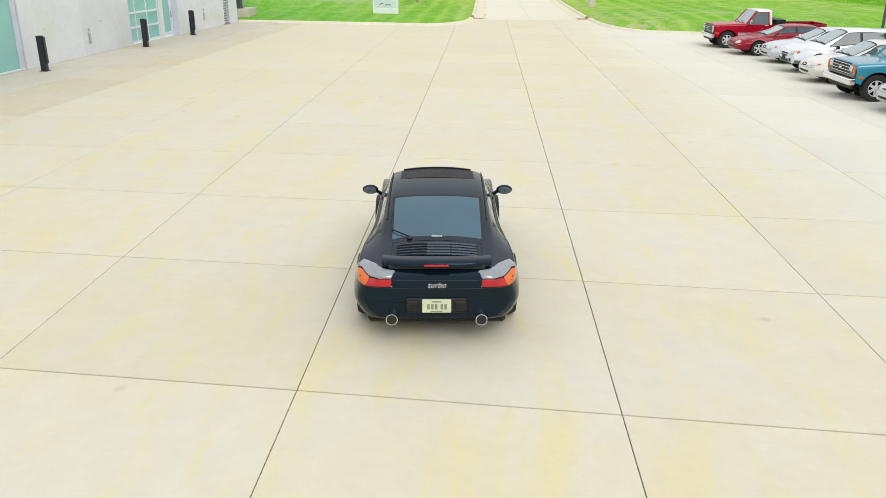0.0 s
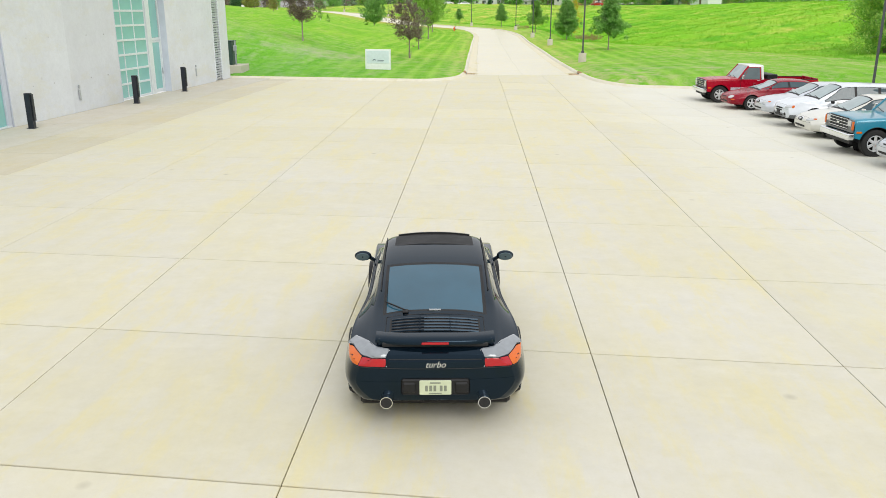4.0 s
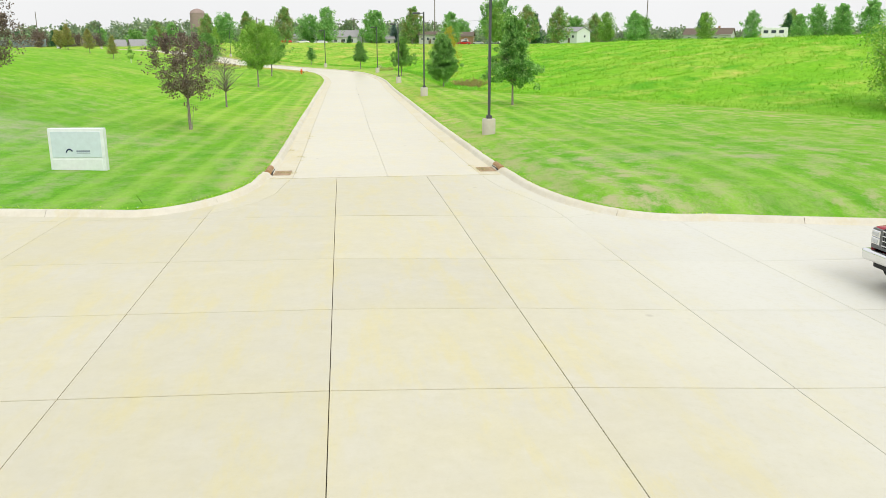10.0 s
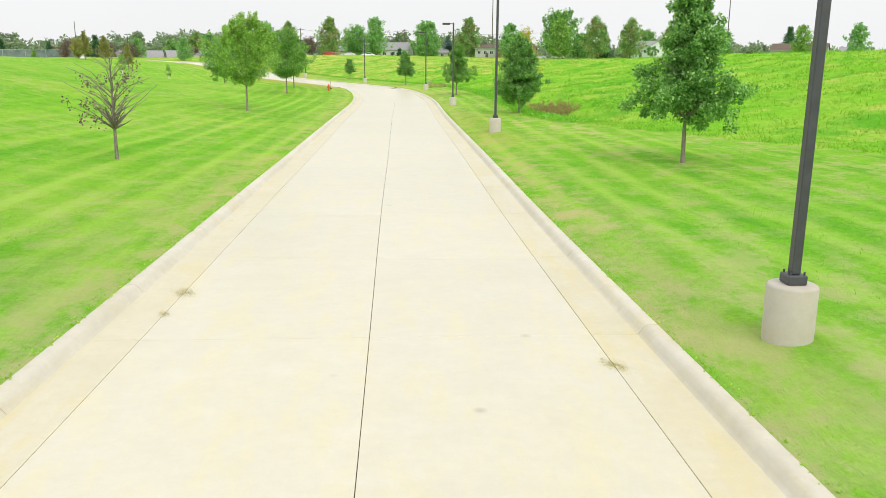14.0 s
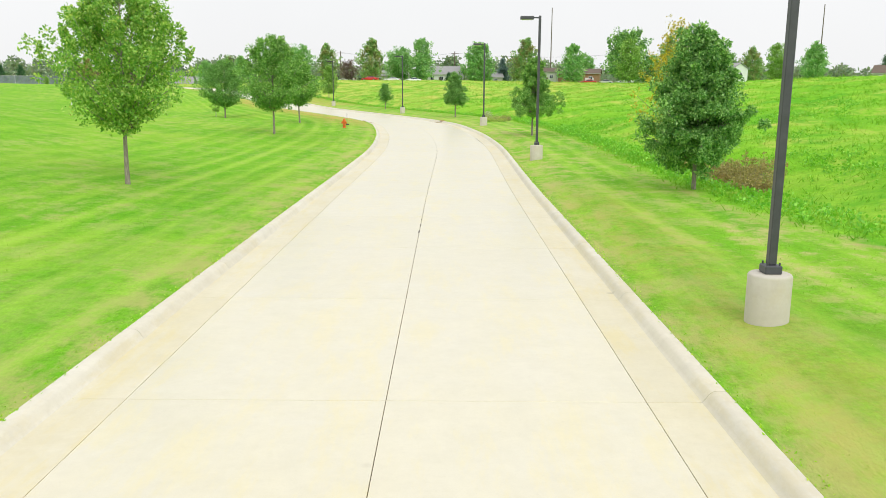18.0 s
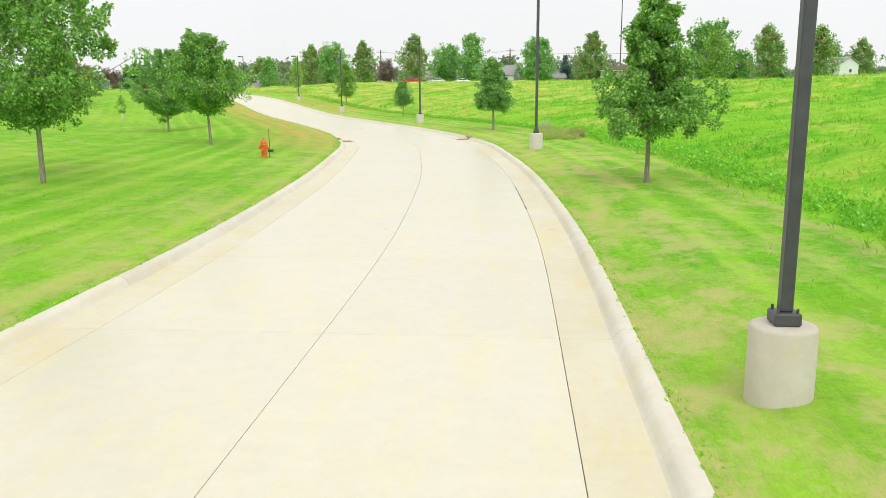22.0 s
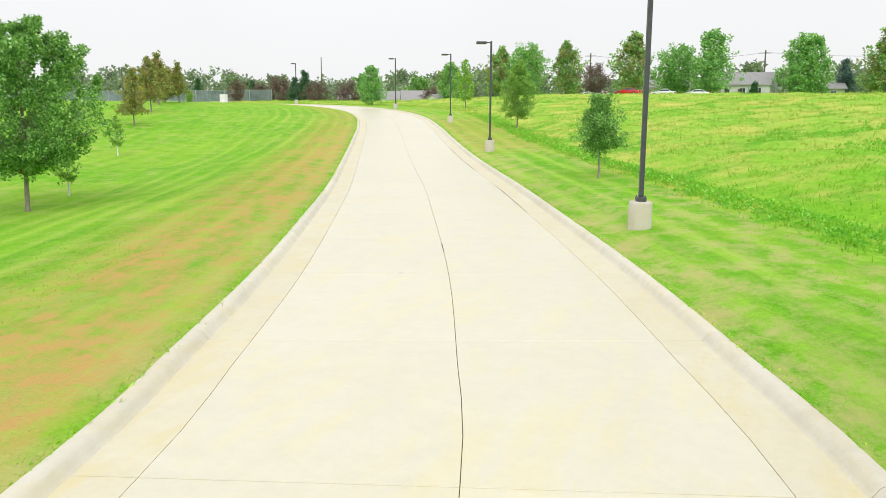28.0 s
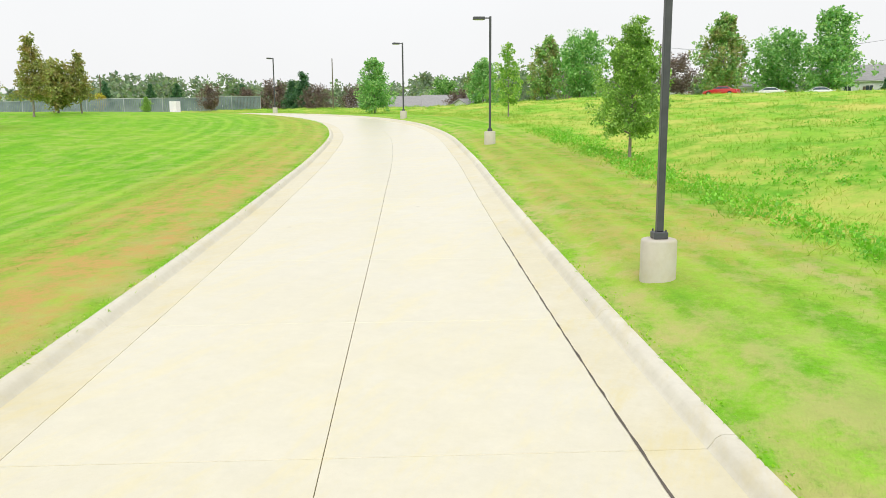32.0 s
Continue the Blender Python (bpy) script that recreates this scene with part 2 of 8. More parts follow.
        for x, y, rx, ry in ((-10.5, 55.8, 6.5, 3.2), (11.2, 47.9, 3.6, 1.0), (14.8, 46.3, 1.6, 0.7)):
            # worn places on the lawn near the lot
            shift = nt.nodes.new("ShaderNodeVectorMath")
            shift.operation = 'SUBTRACT'
            shift.inputs[1].default_value = (x, y, 0)
            nt.links.new(vec, shift.inputs[0])
            squash = nt.nodes.new("ShaderNodeVectorMath")
            squash.operation = 'MULTIPLY'
            squash.inputs[1].default_value = (1 / rx, 1 / ry, 0)
            nt.links.new(shift.outputs[0], squash.inputs[0])
            reach = nt.nodes.new("ShaderNodeVectorMath")
            reach.operation = 'LENGTH'
            nt.links.new(squash.outputs[0], reach.inputs[0])
            worn = nt.nodes.new("ShaderNodeMath")
            worn.operation = 'MULTIPLY'
            nt.links.new(span(nt, reach.outputs["Value"], 0.35, 1.0, 0.62, 0), worn.inputs[0])
            nt.links.new(span(nt, thatch, 0.38, 0.6, 0.25, 1.0), worn.inputs[1])
            c = blend(nt, worn.outputs[0], c, (0.50, 0.46, 0.21))
        at = nt.nodes.new("ShaderNodeAttribute")
        at.attribute_name = "thin"
        brown = noise_tex(nt, road_coords(nt, 0.8, 0.22), 0.9, 5, 0.7)
        mul = nt.nodes.new("ShaderNodeMath")
        mul.operation = 'MULTIPLY'
        nt.links.new(at.outputs["Fac"], mul.inputs[0])
        m2 = nt.nodes.new("ShaderNodeMath")
        m2.operation = 'MULTIPLY'
        nt.links.new(span(nt, brown, 0.32, 0.52), m2.inputs[0])
        nt.links.new(span(nt, noise_tex(nt, coords(nt, (1, 0.6, 1)), 2.6, 8, 0.72), 0.40, 0.58, 0.3, 1.0), m2.inputs[1])
        nt.links.new(m2.outputs[0], mul.inputs[1])
        c = blend(nt, mul.outputs[0], c, (0.56, 0.37, 0.12))
    else:
        gold = noise_tex(nt, coords(nt, (0.45, 0.45, 1)), 0.5, 9, 0.74)
        at = nt.nodes.new("ShaderNodeAttribute")
        at.attribute_name = "gold"
        add_g = nt.nodes.new("ShaderNodeMath")
        add_g.operation = 'MULTIPLY_ADD'
        add_g.inputs[1].default_value = 0.09
        nt.links.new(at.outputs["Fac"], add_g.inputs[0])
        nt.links.new(gold, add_g.inputs[2])
        c = blend(nt, span(nt, at.outputs["Fac"], 0.3, 1.0, 0.0, 0.22), c, (0.50, 0.60, 0.15))
        c = blend(nt, span(nt, add_g.outputs[0], 0.53, 0.72, 0, 0.8), c, (0.64, 0.57, 0.15))
        # dark green clumps: lush tufts with the shade among them painted in
        lush_shade = noise_tex(nt, coords(nt, (1, 1, 1)), 0.22, 5, 0.7)
        c = blend(nt, span(nt, lush_shade, 0.52, 0.64, 0, 0.75), c, (0.09, 0.37, 0.014))
    return c, blades, fine


def cool_cast(nt, c):
    """Paints a cool, bluish light cast into the grass colour near the lot."""
    sep = nt.nodes.new("ShaderNodeSeparateXYZ")
    nt.links.new(coords(nt), sep.inputs[0])
    near = blend(nt, span(nt, sep.outputs[0], -13, -4), (0.80, 0.89, 1.8), (0.87, 0.91, 1.25))
    return blend(nt, 1.0, c, blend(nt, span(nt, sep.outputs[1], 46, 76), near, (1.0, 1.0, 1.0)), 'MULTIPLY')


MOWN_TONES = ((0.175, 0.48, 0.018), (0.28, 0.66, 0.03), (0.44, 0.57, 0.075), 0.4)
ROUGH_TONES = ((0.195, 0.53, 0.022), (0.33, 0.70, 0.036), (0.52, 0.63, 0.10), 0.35)


def grass_material(name):
    """Mown lawn and rough meadow, told apart by the sheet's own attribute."""
    m, nt, b = nodes_of(name)
    mown, blades, fine = grass_color(nt, *MOWN_TONES, mown=True)
    rough, b2, f2 = grass_color(nt, *ROUGH_TONES, scale=1.5)
    at = nt.nodes.new("ShaderNodeAttribute")
    at.attribute_name = "rough"
    edge = noise_tex(nt, coords(nt), 0.8, 4)
    mix = nt.nodes.new("ShaderNodeMath")
    mix.operation = 'ADD'
    nt.links.new(at.outputs["Fac"], mix.inputs[0])
    nt.links.new(span(nt, edge, 0.3, 0.7, -0.25, 0.25), mix.inputs[1])
    fac = span(nt, mix.outputs[0], 0.35, 0.65)
    # straw and bare earth where the mower turns along the meadow's foot
    foot = span(nt, mix.outputs[0], 0.02, 0.30, 0, 0.7)
    dead = noise_tex(nt, coords(nt), 1.7, 9, 0.74)
    fm = nt.nodes.new("ShaderNodeMath")
    fm.operation = 'MULTIPLY'
    nt.links.new(foot, fm.inputs[0])
    nt.links.new(span(nt, dead, 0.45, 0.62), fm.inputs[1])
    mown = blend(nt, fm.outputs[0], mown, (0.46, 0.40, 0.16))
    whole = cool_cast(nt, blend(nt, fac, mown, rough))
    nt.links.new(whole, b.inputs["Base Color"])
    b.inputs["Roughness"].default_value = 0.95
    b.inputs["Specular IOR Level"].default_value = 0.1
    h = nt.nodes.new("ShaderNodeMath")
    h.operation = 'ADD'
    nt.links.new(blades, h.inputs[0])
    nt.links.new(fine, h.inputs[1])
    bump(nt, b, h.outputs[0], 0.6, 0.05)
    return m


def meadow_blade_material(name, mown=False):
    """Standing grass: the ground's own patches of tone, and a tone for each blade."""
    m, nt, b = nodes_of(name)
    c, f1, f2 = grass_color(nt, *(MOWN_TONES if mown else ROUGH_TONES), scale=1.0 if mown else 1.5, mown=mown)
    g = nt.nodes.new("ShaderNodeNewGeometry")
    one = g.outputs["Random Per Island"]
    c = blend(nt, span(nt, one, 0, 1, 0.1 if mown else 0.0, 0.6 if mown else 0.35), c, (0.44, 0.68, 0.11))
    c = cool_cast(nt, c)
    nt.links.new(c, b.inputs["Base Color"])
    b.inputs["Roughness"].default_value = 0.8
    b.inputs["Specular IOR Level"].default_value = 0.15
    tr = nt.nodes.new("ShaderNodeBsdfTranslucent")
    nt.links.new(c, tr.inputs[0])
    mx = nt.nodes.new("ShaderNodeMixShader")
    mx.inputs[0].default_value = 0.45
    nt.links.new(b.outputs[0], mx.inputs[1])
    nt.links.new(tr.outputs[0], mx.inputs[2])
    nt.links.new(mx.outputs[0], nt.nodes["Material Output"].inputs[0])
    return m


def leaf_material(name, dark, light, turn=None, turn_amount=0.0):
    """Leaves: a tone for each leaf, light shining through, now and then an autumn leaf."""
    m, nt, b = nodes_of(name)
    g = nt.nodes.new("ShaderNodeNewGeometry")
    c = blend(nt, g.outputs["Random Per Island"], dark, light)
    # about one leaf in eight gets a pale colour as a painted highlight
    pale = tuple(min(0.85, 1.3 * v + 0.04) for v in light)
    c = blend(nt, span(nt, g.outputs["Random Per Island"], 0.86, 0.88), c, pale)
    if turn:
        big = noise_tex(nt, own_coords(nt), 0.7, 3)
        c = blend(nt, span(nt, big, 0.45, 0.62, 0, turn_amount), c, turn)
    nt.links.new(c, b.inputs["Base Color"])
    b.inputs["Roughness"].default_value = 0.42
    b.inputs["Specular IOR Level"].default_value = 0.5
    tr = nt.nodes.new("ShaderNodeBsdfTranslucent")
    nt.links.new(blend(nt, 1.0, c, (1.0, 1.0, 0.55), 'MULTIPLY'), tr.inputs[0])
    mx = nt.nodes.new("ShaderNodeMixShader")
    mx.inputs[0].default_value = 0.5
    nt.links.new(b.outputs[0], mx.inputs[1])
    nt.links.new(tr.outputs[0], mx.inputs[2])
    nt.links.new(mx.outputs[0], nt.nodes["Material Output"].inputs[0])
    return m


def bark_material(name, dark, light):
    m, nt, b = nodes_of(name)
    v = own_coords(nt, (9, 9, 1.6))
    f = noise_tex(nt, v, 2.5, 6, 0.7)
    nt.links.new(blend(nt, span(nt, f, 0.3, 0.7), dark, light), b.inputs["Base Color"])
    b.inputs["Roughness"].default_value = 0.95
    bump(nt, b, f, 0.7, 0.02)
    return m


LOT = concrete("lot_concrete", (0.645, 0.62, 0.54), (0.655, 0.60, 0.375), 0.58, rough=0.65, by_piece=0.05, bleached=(0.70, 0.70, 0.655))
WALKWAY = concrete("walkway_concrete", (0.63, 0.60, 0.525), (0.56, 0.51, 0.41), 0.5)
APRON = concrete("apron_concrete", (0.64, 0.60, 0.48), (0.60, 0.54, 0.39), 0.6)
ROAD = concrete("road_concrete", (0.735, 0.69, 0.545), (0.735, 0.675, 0.47), 0.5, rough=0.33, gloss=0.6, by_piece=0.025)
GUTTER = concrete("gutter_concrete", (0.735, 0.685, 0.525), (0.68, 0.605, 0.38), 0.65, rough=0.5, gloss=0.5, by_piece=0.03)
KERB = concrete("kerb_concrete", (0.77, 0.73, 0.615), (0.66, 0.60, 0.45), 0.5, fine=0.12)
FOOTING = concrete("footing_concrete", (0.64, 0.60, 0.51), (0.54, 0.49, 0.41), 0.5)
WALL = concrete("cast_wall_concrete", (0.745, 0.78, 0.815), (0.65, 0.67, 0.70), 0.5, rough=0.8, far_scale=0.5)
JOINT = plain("joint_filler", (0.12, 0.10, 0.08), 0.9, vary=0.3)
GRASS = grass_material("lawn_and_meadow")
BARK = bark_material("grey_bark", (0.15, 0.125, 0.10), (0.40, 0.35, 0.30))
OAK_LEAF = leaf_material("oak_leaf", (0.075, 0.26, 0.05), (0.40, 0.68, 0.22))
MAPLE_LEAF = leaf_material("maple_leaf", (0.15, 0.40, 0.055), (0.52, 0.76, 0.18))
LAWN_MAPLE_LEAF = leaf_material("lawn_maple_leaf", (0.10, 0.31, 0.06), (0.42, 0.68, 0.19))
# maple green for the ridge, its colour lightened and blued to paint in haze
HAZED_MAPLE_LEAF = leaf_material("hazed_maple_leaf", (0.15, 0.41, 0.115), (0.43, 0.72, 0.27))
PALE_LEAF = leaf_material("pale_leaf", (0.17, 0.37, 0.07), (0.42, 0.64, 0.17))
CRIMSON_LEAF = leaf_material("crimson_leaf", (0.11, 0.08, 0.085), (0.30, 0.22, 0.21))
YELLOW_LEAF = leaf_material("yellowing_leaf", (0.36, 0.36, 0.03), (0.78, 0.60, 0.08))
# autumn rust over greens that are likewise lightened with painted haze
RUST_LEAF = leaf_material("rusting_leaf", (0.16, 0.38, 0.115), (0.42, 0.66, 0.24), (0.52, 0.34, 0.18), 0.6)
LAWN_RUST_LEAF = leaf_material("rust_and_olive_leaf", (0.24, 0.30, 0.09), (0.50, 0.53, 0.20), (0.48, 0.31, 0.14), 0.6)
FIR_LEAF = leaf_material("fir_needle", (0.05, 0.15, 0.075), (0.14, 0.30, 0.15))
SPRUCE_LEAF = leaf_material("blue_spruce_needle", (0.10, 0.19, 0.20), (0.23, 0.34, 0.36))
BARK_THIN = bark_material("thin_bark", (0.12, 0.10, 0.085), (0.33, 0.29, 0.25))


# ---------------------------------------------------------------- mesh helpers
def mesh_from(name, verts, faces, mats=(), index=None, smooth=False):
    me = bpy.data.meshes.new(name)
    me.from_pydata([tuple(v) for v in verts], [], [tuple(f) for f in faces])
    for m in mats:
        me.materials.append(m)
    if index is not None:
        me.polygons.foreach_set("material_index", np.asarray(index, dtype=np.int32))
    if smooth:
        me.polygons.foreach_set("use_smooth", np.ones(len(me.polygons), dtype=bool))
    me.update()
    return me


def bm_mesh(name, bm, mat, smooth=False, angle=None):
    me = bpy.data.meshes.new(name)
    bm.normal_update()
    bm.to_mesh(me)
    bm.free()
    if mat:
        me.materials.append(mat)
    if smooth:
        me.polygons.foreach_set("use_smooth", np.ones(len(me.polygons), dtype=bool))
        if angle:
            me.set_sharp_from_angle(angle=radians(angle))
    return me


def part(name, bm, mat, parent, label="", smooth=False, angle=35, m=None):
    """One mesh object under a thing or a part."""
    me = bm if isinstance(bm, bpy.types.Mesh) else bm_mesh(name, bm, mat, smooth, angle)
    ob = new(name, me)
    ob.parent = parent
    if m is not None:
        ob.matrix_basis = m
    return tagged(ob, label)


def thing(name, m=None, label="", category="", group="", kind=""):
    ob = new(name)
    ob.empty_display_size = 0.2
    if m is not None:
        ob.matrix_basis = m
    return tagged(ob, label, category, group, kind)


def box(sx, sy, sz, at=(0, 0, 0), bevel=0.0, bm=None, rot=None, segs=1):
    """A bevelled block centred on at."""
    own = bmesh.new()
    bmesh.ops.create_cube(own, size=1.0)
    bmesh.ops.scale(own, vec=(sx, sy, sz), verts=own.verts)
    if bevel:
        bmesh.ops.bevel(own, geom=list(own.edges), offset=bevel, segments=segs, affect='EDGES', profile=0.6)
    mat = Matrix.Translation(at) @ (rot if rot is not None else Matrix())
    bmesh.ops.transform(own, matrix=mat, verts=own.verts)
    if bm is None:
        return own
    tmp = bpy.data.meshes.new("tmp")
    own.to_mesh(tmp)
    own.free()
    bm.from_mesh(tmp)
    bpy.data.meshes.remove(tmp)
    return bm


def tube(bm, a, b, r0, r1, n=8, cap=True):
    """A tapered round bar from a to b."""
    a, b = Vector(a), Vector(b)
    q = (b - a).to_track_quat('Z', 'Y').to_matrix()
    rings = []
    for p, r in ((a, r0), (b, r1)):
        rings.append([bm.verts.new(p + q @ Vector((r * math.cos(2 * math.pi * i / n), r * math.sin(2 * math.pi * i / n), 0))) for i in range(n)])
    for i in range(n):
        bm.faces.new((rings[0][i], rings[0][(i + 1) % n], rings[1][(i + 1) % n], rings[1][i]))
    if cap:
        bm.faces.new(rings[1])
        bm.faces.new(rings[0][::-1])
    return bm


def lathe(profile, n=20, axis='Z', bm=None):
    """Turned body: profile of (radius, height)."""
    bm = bm or bmesh.new()
    rings = []
    for r, h in profile:
        ring = []
        for i in range(n):
            a = 2 * math.pi * i / n
            p = Vector((r * math.cos(a), r * math.sin(a), h))
            if axis == 'X':
                p = Vector((h, p.x, p.y))
            elif axis == 'Y':
                p = Vector((p.x, h, p.y))
            ring.append(bm.verts.new(p))
        rings.append(ring)
    for k in range(len(rings) - 1):
        for i in range(n):
            bm.faces.new((rings[k][i], rings[k][(i + 1) % n], rings[k + 1][(i + 1) % n], rings[k + 1][i]))
    bm.faces.new(rings[0][::-1])
    bm.faces.new(rings[-1])
    bmesh.ops.recalc_face_normals(bm, faces=bm.faces)
    return bm


def smooth01(t):
    t = np.clip(t, 0.0, 1.0)
    return t * t * (3 - 2 * t)


# ---------------------------------------------------------------- plan: road line, kerb lines, heights
ROAD_KEYS = [(3.09, 47.5), (3.1, 55), (3.08, 68), (3.13, 80), (3.15, 92), (3.18, 105), (3.28, 115), (3.33, 122), (3.24, 126.5), (2.97, 132), (2.68, 136),
             (2.07, 141.7), (0.9, 150.2), (-1.38, 158.7), (-2.63, 162.3), (-4.67, 167.7), (-7.82, 175.25), (-11.15, 183), (-16.6, 195), (-22.9, 209),
             (-28.8, 222), (-35.6, 235.5), (-43.6, 247), (-54, 256.3), (-67, 263), (-84, 266.5), (-105, 267), (-140, 263)]


def catmull(keys, step):
    """Points about step apart along a smooth line through the keys."""
    k = [np.array(p, float) for p in keys]
    k = [2 * k[0] - k[1]] + k + [2 * k[-1] - k[-2]]
    out = []
    for i in range(1, len(k) - 2):
        n = max(2, int(np.linalg.norm(k[i + 1] - k[i]) / 0.25))
        for j in range(n):
            t = j / n
            out.append(0.5 * (2 * k[i] + (k[i + 1] - k[i - 1]) * t + (2 * k[i - 1] - 5 * k[i] + 4 * k[i + 1] - k[i + 2]) * t * t
                              + (3 * k[i] - k[i - 1] - 3 * k[i + 1] + k[i + 2]) * t ** 3))
    out.append(k[-2])
    out = np.array(out)
    s = np.concatenate([[0], np.cumsum(np.linalg.norm(np.diff(out, axis=0), axis=1))])
    grid = np.arange(0, s[-1], step)
    return np.stack([np.interp(grid, s, out[:, 0]), np.interp(grid, s, out[:, 1])], 1)


STEP = 1.14
LINE = catmull(ROAD_KEYS, STEP)
TAN = np.gradient(LINE, axis=0)
TAN /= np.linalg.norm(TAN, axis=1)[:, None]
RIGHT = np.stack([TAN[:, 1], -TAN[:, 0]], 1)
HALF = 3.68


def road_z(y):
    return np.interp(y, [40, 47, 58, 88, 115, 130, 144, 173, 190, 199, 212, 227, 240, 252, 262, 270],
                     [0, -0.09, -0.2, -0.12, -0.07, 0.2, 0.45, 0.66, 0.86, 1.04, 1.62, 2.36, 3.15, 3.85, 4.35, 4.6])


# smooth the height along the line
LINE_Z = road_z(LINE[:, 1])
LINE_Z = np.convolve(np.pad(LINE_Z, 9, mode='edge'), np.ones(19) / 19, mode='valid')
LINE_Z[:5] = np.linspace(-0.085, LINE_Z[5], 5)


def lot_edge(x):
    """How far north the parking lot reaches at x; it opens into the road between the two rounded corners."""
    x = np.asarray(x, float)
    left = np.where(x < -3.4, 41.4 - 0.195 * (x + 3.4), 47.4 - 6.0 * np.sqrt(np.clip(1 - ((x + 3.4) / 2.67) ** 2, 0, 1)))
    right = np.where(x > 10.6, 40.25 - 0.26 * (x - 10.6), 47.4 - 7.15 * np.clip(1 - (np.abs(x - 10.6) / 3.75) ** 2.6, 0, 1) ** 0.385)
    return np.where(x < -0.73, left, np.where(x > 6.85, right, 47.4))


LOT_EAST = 18.2


def lot_z(x, y):
    """Height of the lot, which drains towards its north-east corner."""
    x, y = np.asarray(x, float), np.asarray(y, float)
    return -0.25 * smooth01((x - 1.5) / 9) * smooth01((y - 10) / 22) * (1 - smooth01((y - 39) / 8)) - 0.09 * smooth01((y - 40) / 7.4)


def near_line(x, y):
    """Nearest place on the road line: index, and the signed offset to the right."""
    p = np.stack([np.asarray(x, float).ravel(), np.asarray(y, float).ravel()], 1)
    best = np.empty(len(p), int)
    for a in range(0, len(p), 4000):
        d2 = ((p[a:a + 4000, None, :] - LINE[None, :, :]) ** 2).sum(2)
        best[a:a + 4000] = d2.argmin(1)
    rel = p - LINE[best]
    return best, (rel * RIGHT[best]).sum(1), (rel * TAN[best]).sum(1)


def meadow_edge(y):
    """Offset from the road at which the mown verge ends and the rough meadow begins."""
    return 8.6 + 17.0 * smooth01((100 - np.asarray(y)) / 46)


def land(x, y):
    """Height of the land."""
    shape = np.shape(x)
    x, y = np.asarray(x, float).ravel(), np.asarray(y, float).ravel()
    i, d, along = near_line(x, y)
    dist = np.hypot(d, along)
    base = LINE_Z[i] * np.exp(-(dist / 60.0) ** 2)
    side = np.where(d >= 0, 1, -1)
    e = np.where(side > 0, meadow_edge(y), 5.0)
    out = np.maximum(dist - e, 0)
    hill_r = (4.7 - 0.8 * smooth01((y - 150) / 60)) * smooth01(out / 48) + 1.6 * smooth01((out - 40) / 120) + 0.5 * smooth01((out - 25) / 50) * smooth01((y - 225) / 60)
    verge = 0.20 * smooth01((dist - 3.9) / 1.3) + 0.05 * np.clip(dist - 5, 0, 6)
    dip = -0.75 * np.exp(-((out - 4.2) / 2.4) ** 2) * (y > 88) * smooth01((y - 88) / 15) * (1 - smooth01((y - 222) / 24))
    wide = 33 + 37 * smooth01((y - 90) / 80)
    hill_l = (4.6 - LINE_Z[i]) * smooth01(out / wide) * smooth01((y - 45) / 15) + 0.05
    # the lawn sags beside the bend before it climbs
    hollow = -0.95 * smooth01((out - 2) / 8) * (1 - smooth01((out - 15) / 14)) * smooth01((y - 146) / 22) * (1 - smooth01((y - 196) / 24))
    north = base + hill_r + dip + verge
    flat = smooth01((-28 - x) / 36) * smooth01((y - 238) / 30)
    north = north * (1 - flat) + np.minimum(north, LINE_Z[i] + (5.4 - LINE_Z[i]) * smooth01(out / 40)) * flat
    z = np.where(side > 0, north, LINE_Z[i] + hill_l + hollow + 0.10 * smooth01((dist - 4.2) / 2.0)) + 0.10
    z = z + 0.05 * np.sin(x * 0.31 + 1.3) * np.sin(y * 0.23) * smooth01(out / 6)
    rough = 0.12 * (np.sin(x * 0.9 + 0.4 * y) * np.sin(0.7 * y - 0.3 * x) + np.sin(0.37 * x - 0.9 * y)) * smooth01(out / 8) * (side > 0)
    z = z + rough
    dell = np.hypot((x + 84) / 58, (y - 338) / 33)
    z = z - 2.7 * smooth01((1 - dell) / 0.45)
    far = np.hypot(x, y - 120)
    z = np.where(far > 450, z + (6.0 - z) * smooth01((far - 450) / 300), z)
    south = smooth01((46 - y) / 10) * smooth01((x + 20) / 4)
    z = z * (1 - south) + (0.12 + lot_z(np.minimum(x, 20), y)) * south + south * np.maximum(0, x - 24) * 0.05
    return z.reshape(shape)


# ---------------------------------------------------------------- kerb lines (grass side is outward)
def kerb_paths():
    xs = np.concatenate([np.linspace(-15.6, -3.4, 13), -3.4 + 2.67 * np.sin(np.linspace(0.08, math.pi / 2 - 0.02, 14))])
    left = [(x, float(lot_edge(x))) for x in xs]
    left += [tuple(p) for p in LINE - RIGHT * HALF if p[1] > 47.8]
    xs = np.concatenate([np.linspace(LOT_EAST - 1.2, 10.6, 7), 10.6 - 3.75 * np.sin(np.linspace(0.1, math.pi / 2 - 0.02, 18))])
    right = [(LOT_EAST, y) for y in np.linspace(-60, 37.2, 40)]
    right += [(LOT_EAST - 0.2, 38.1)] + [(x, float(lot_edge(x))) for x in xs]
    right += [tuple(p) for p in LINE + RIGHT * HALF if p[1] > 47.8]
    return np.array(left), np.array(right)


KERB_L, KERB_R = kerb_paths()


def path_frame(path, side):
    """Outward normal (towards the grass) along a path; side 1: grass on the right of the way."""
    t = np.gradient(path, axis=0)
    t /= np.linalg.norm(t, axis=1)[:, None]
    return np.stack([t[:, 1], -t[:, 0]], 1) * side


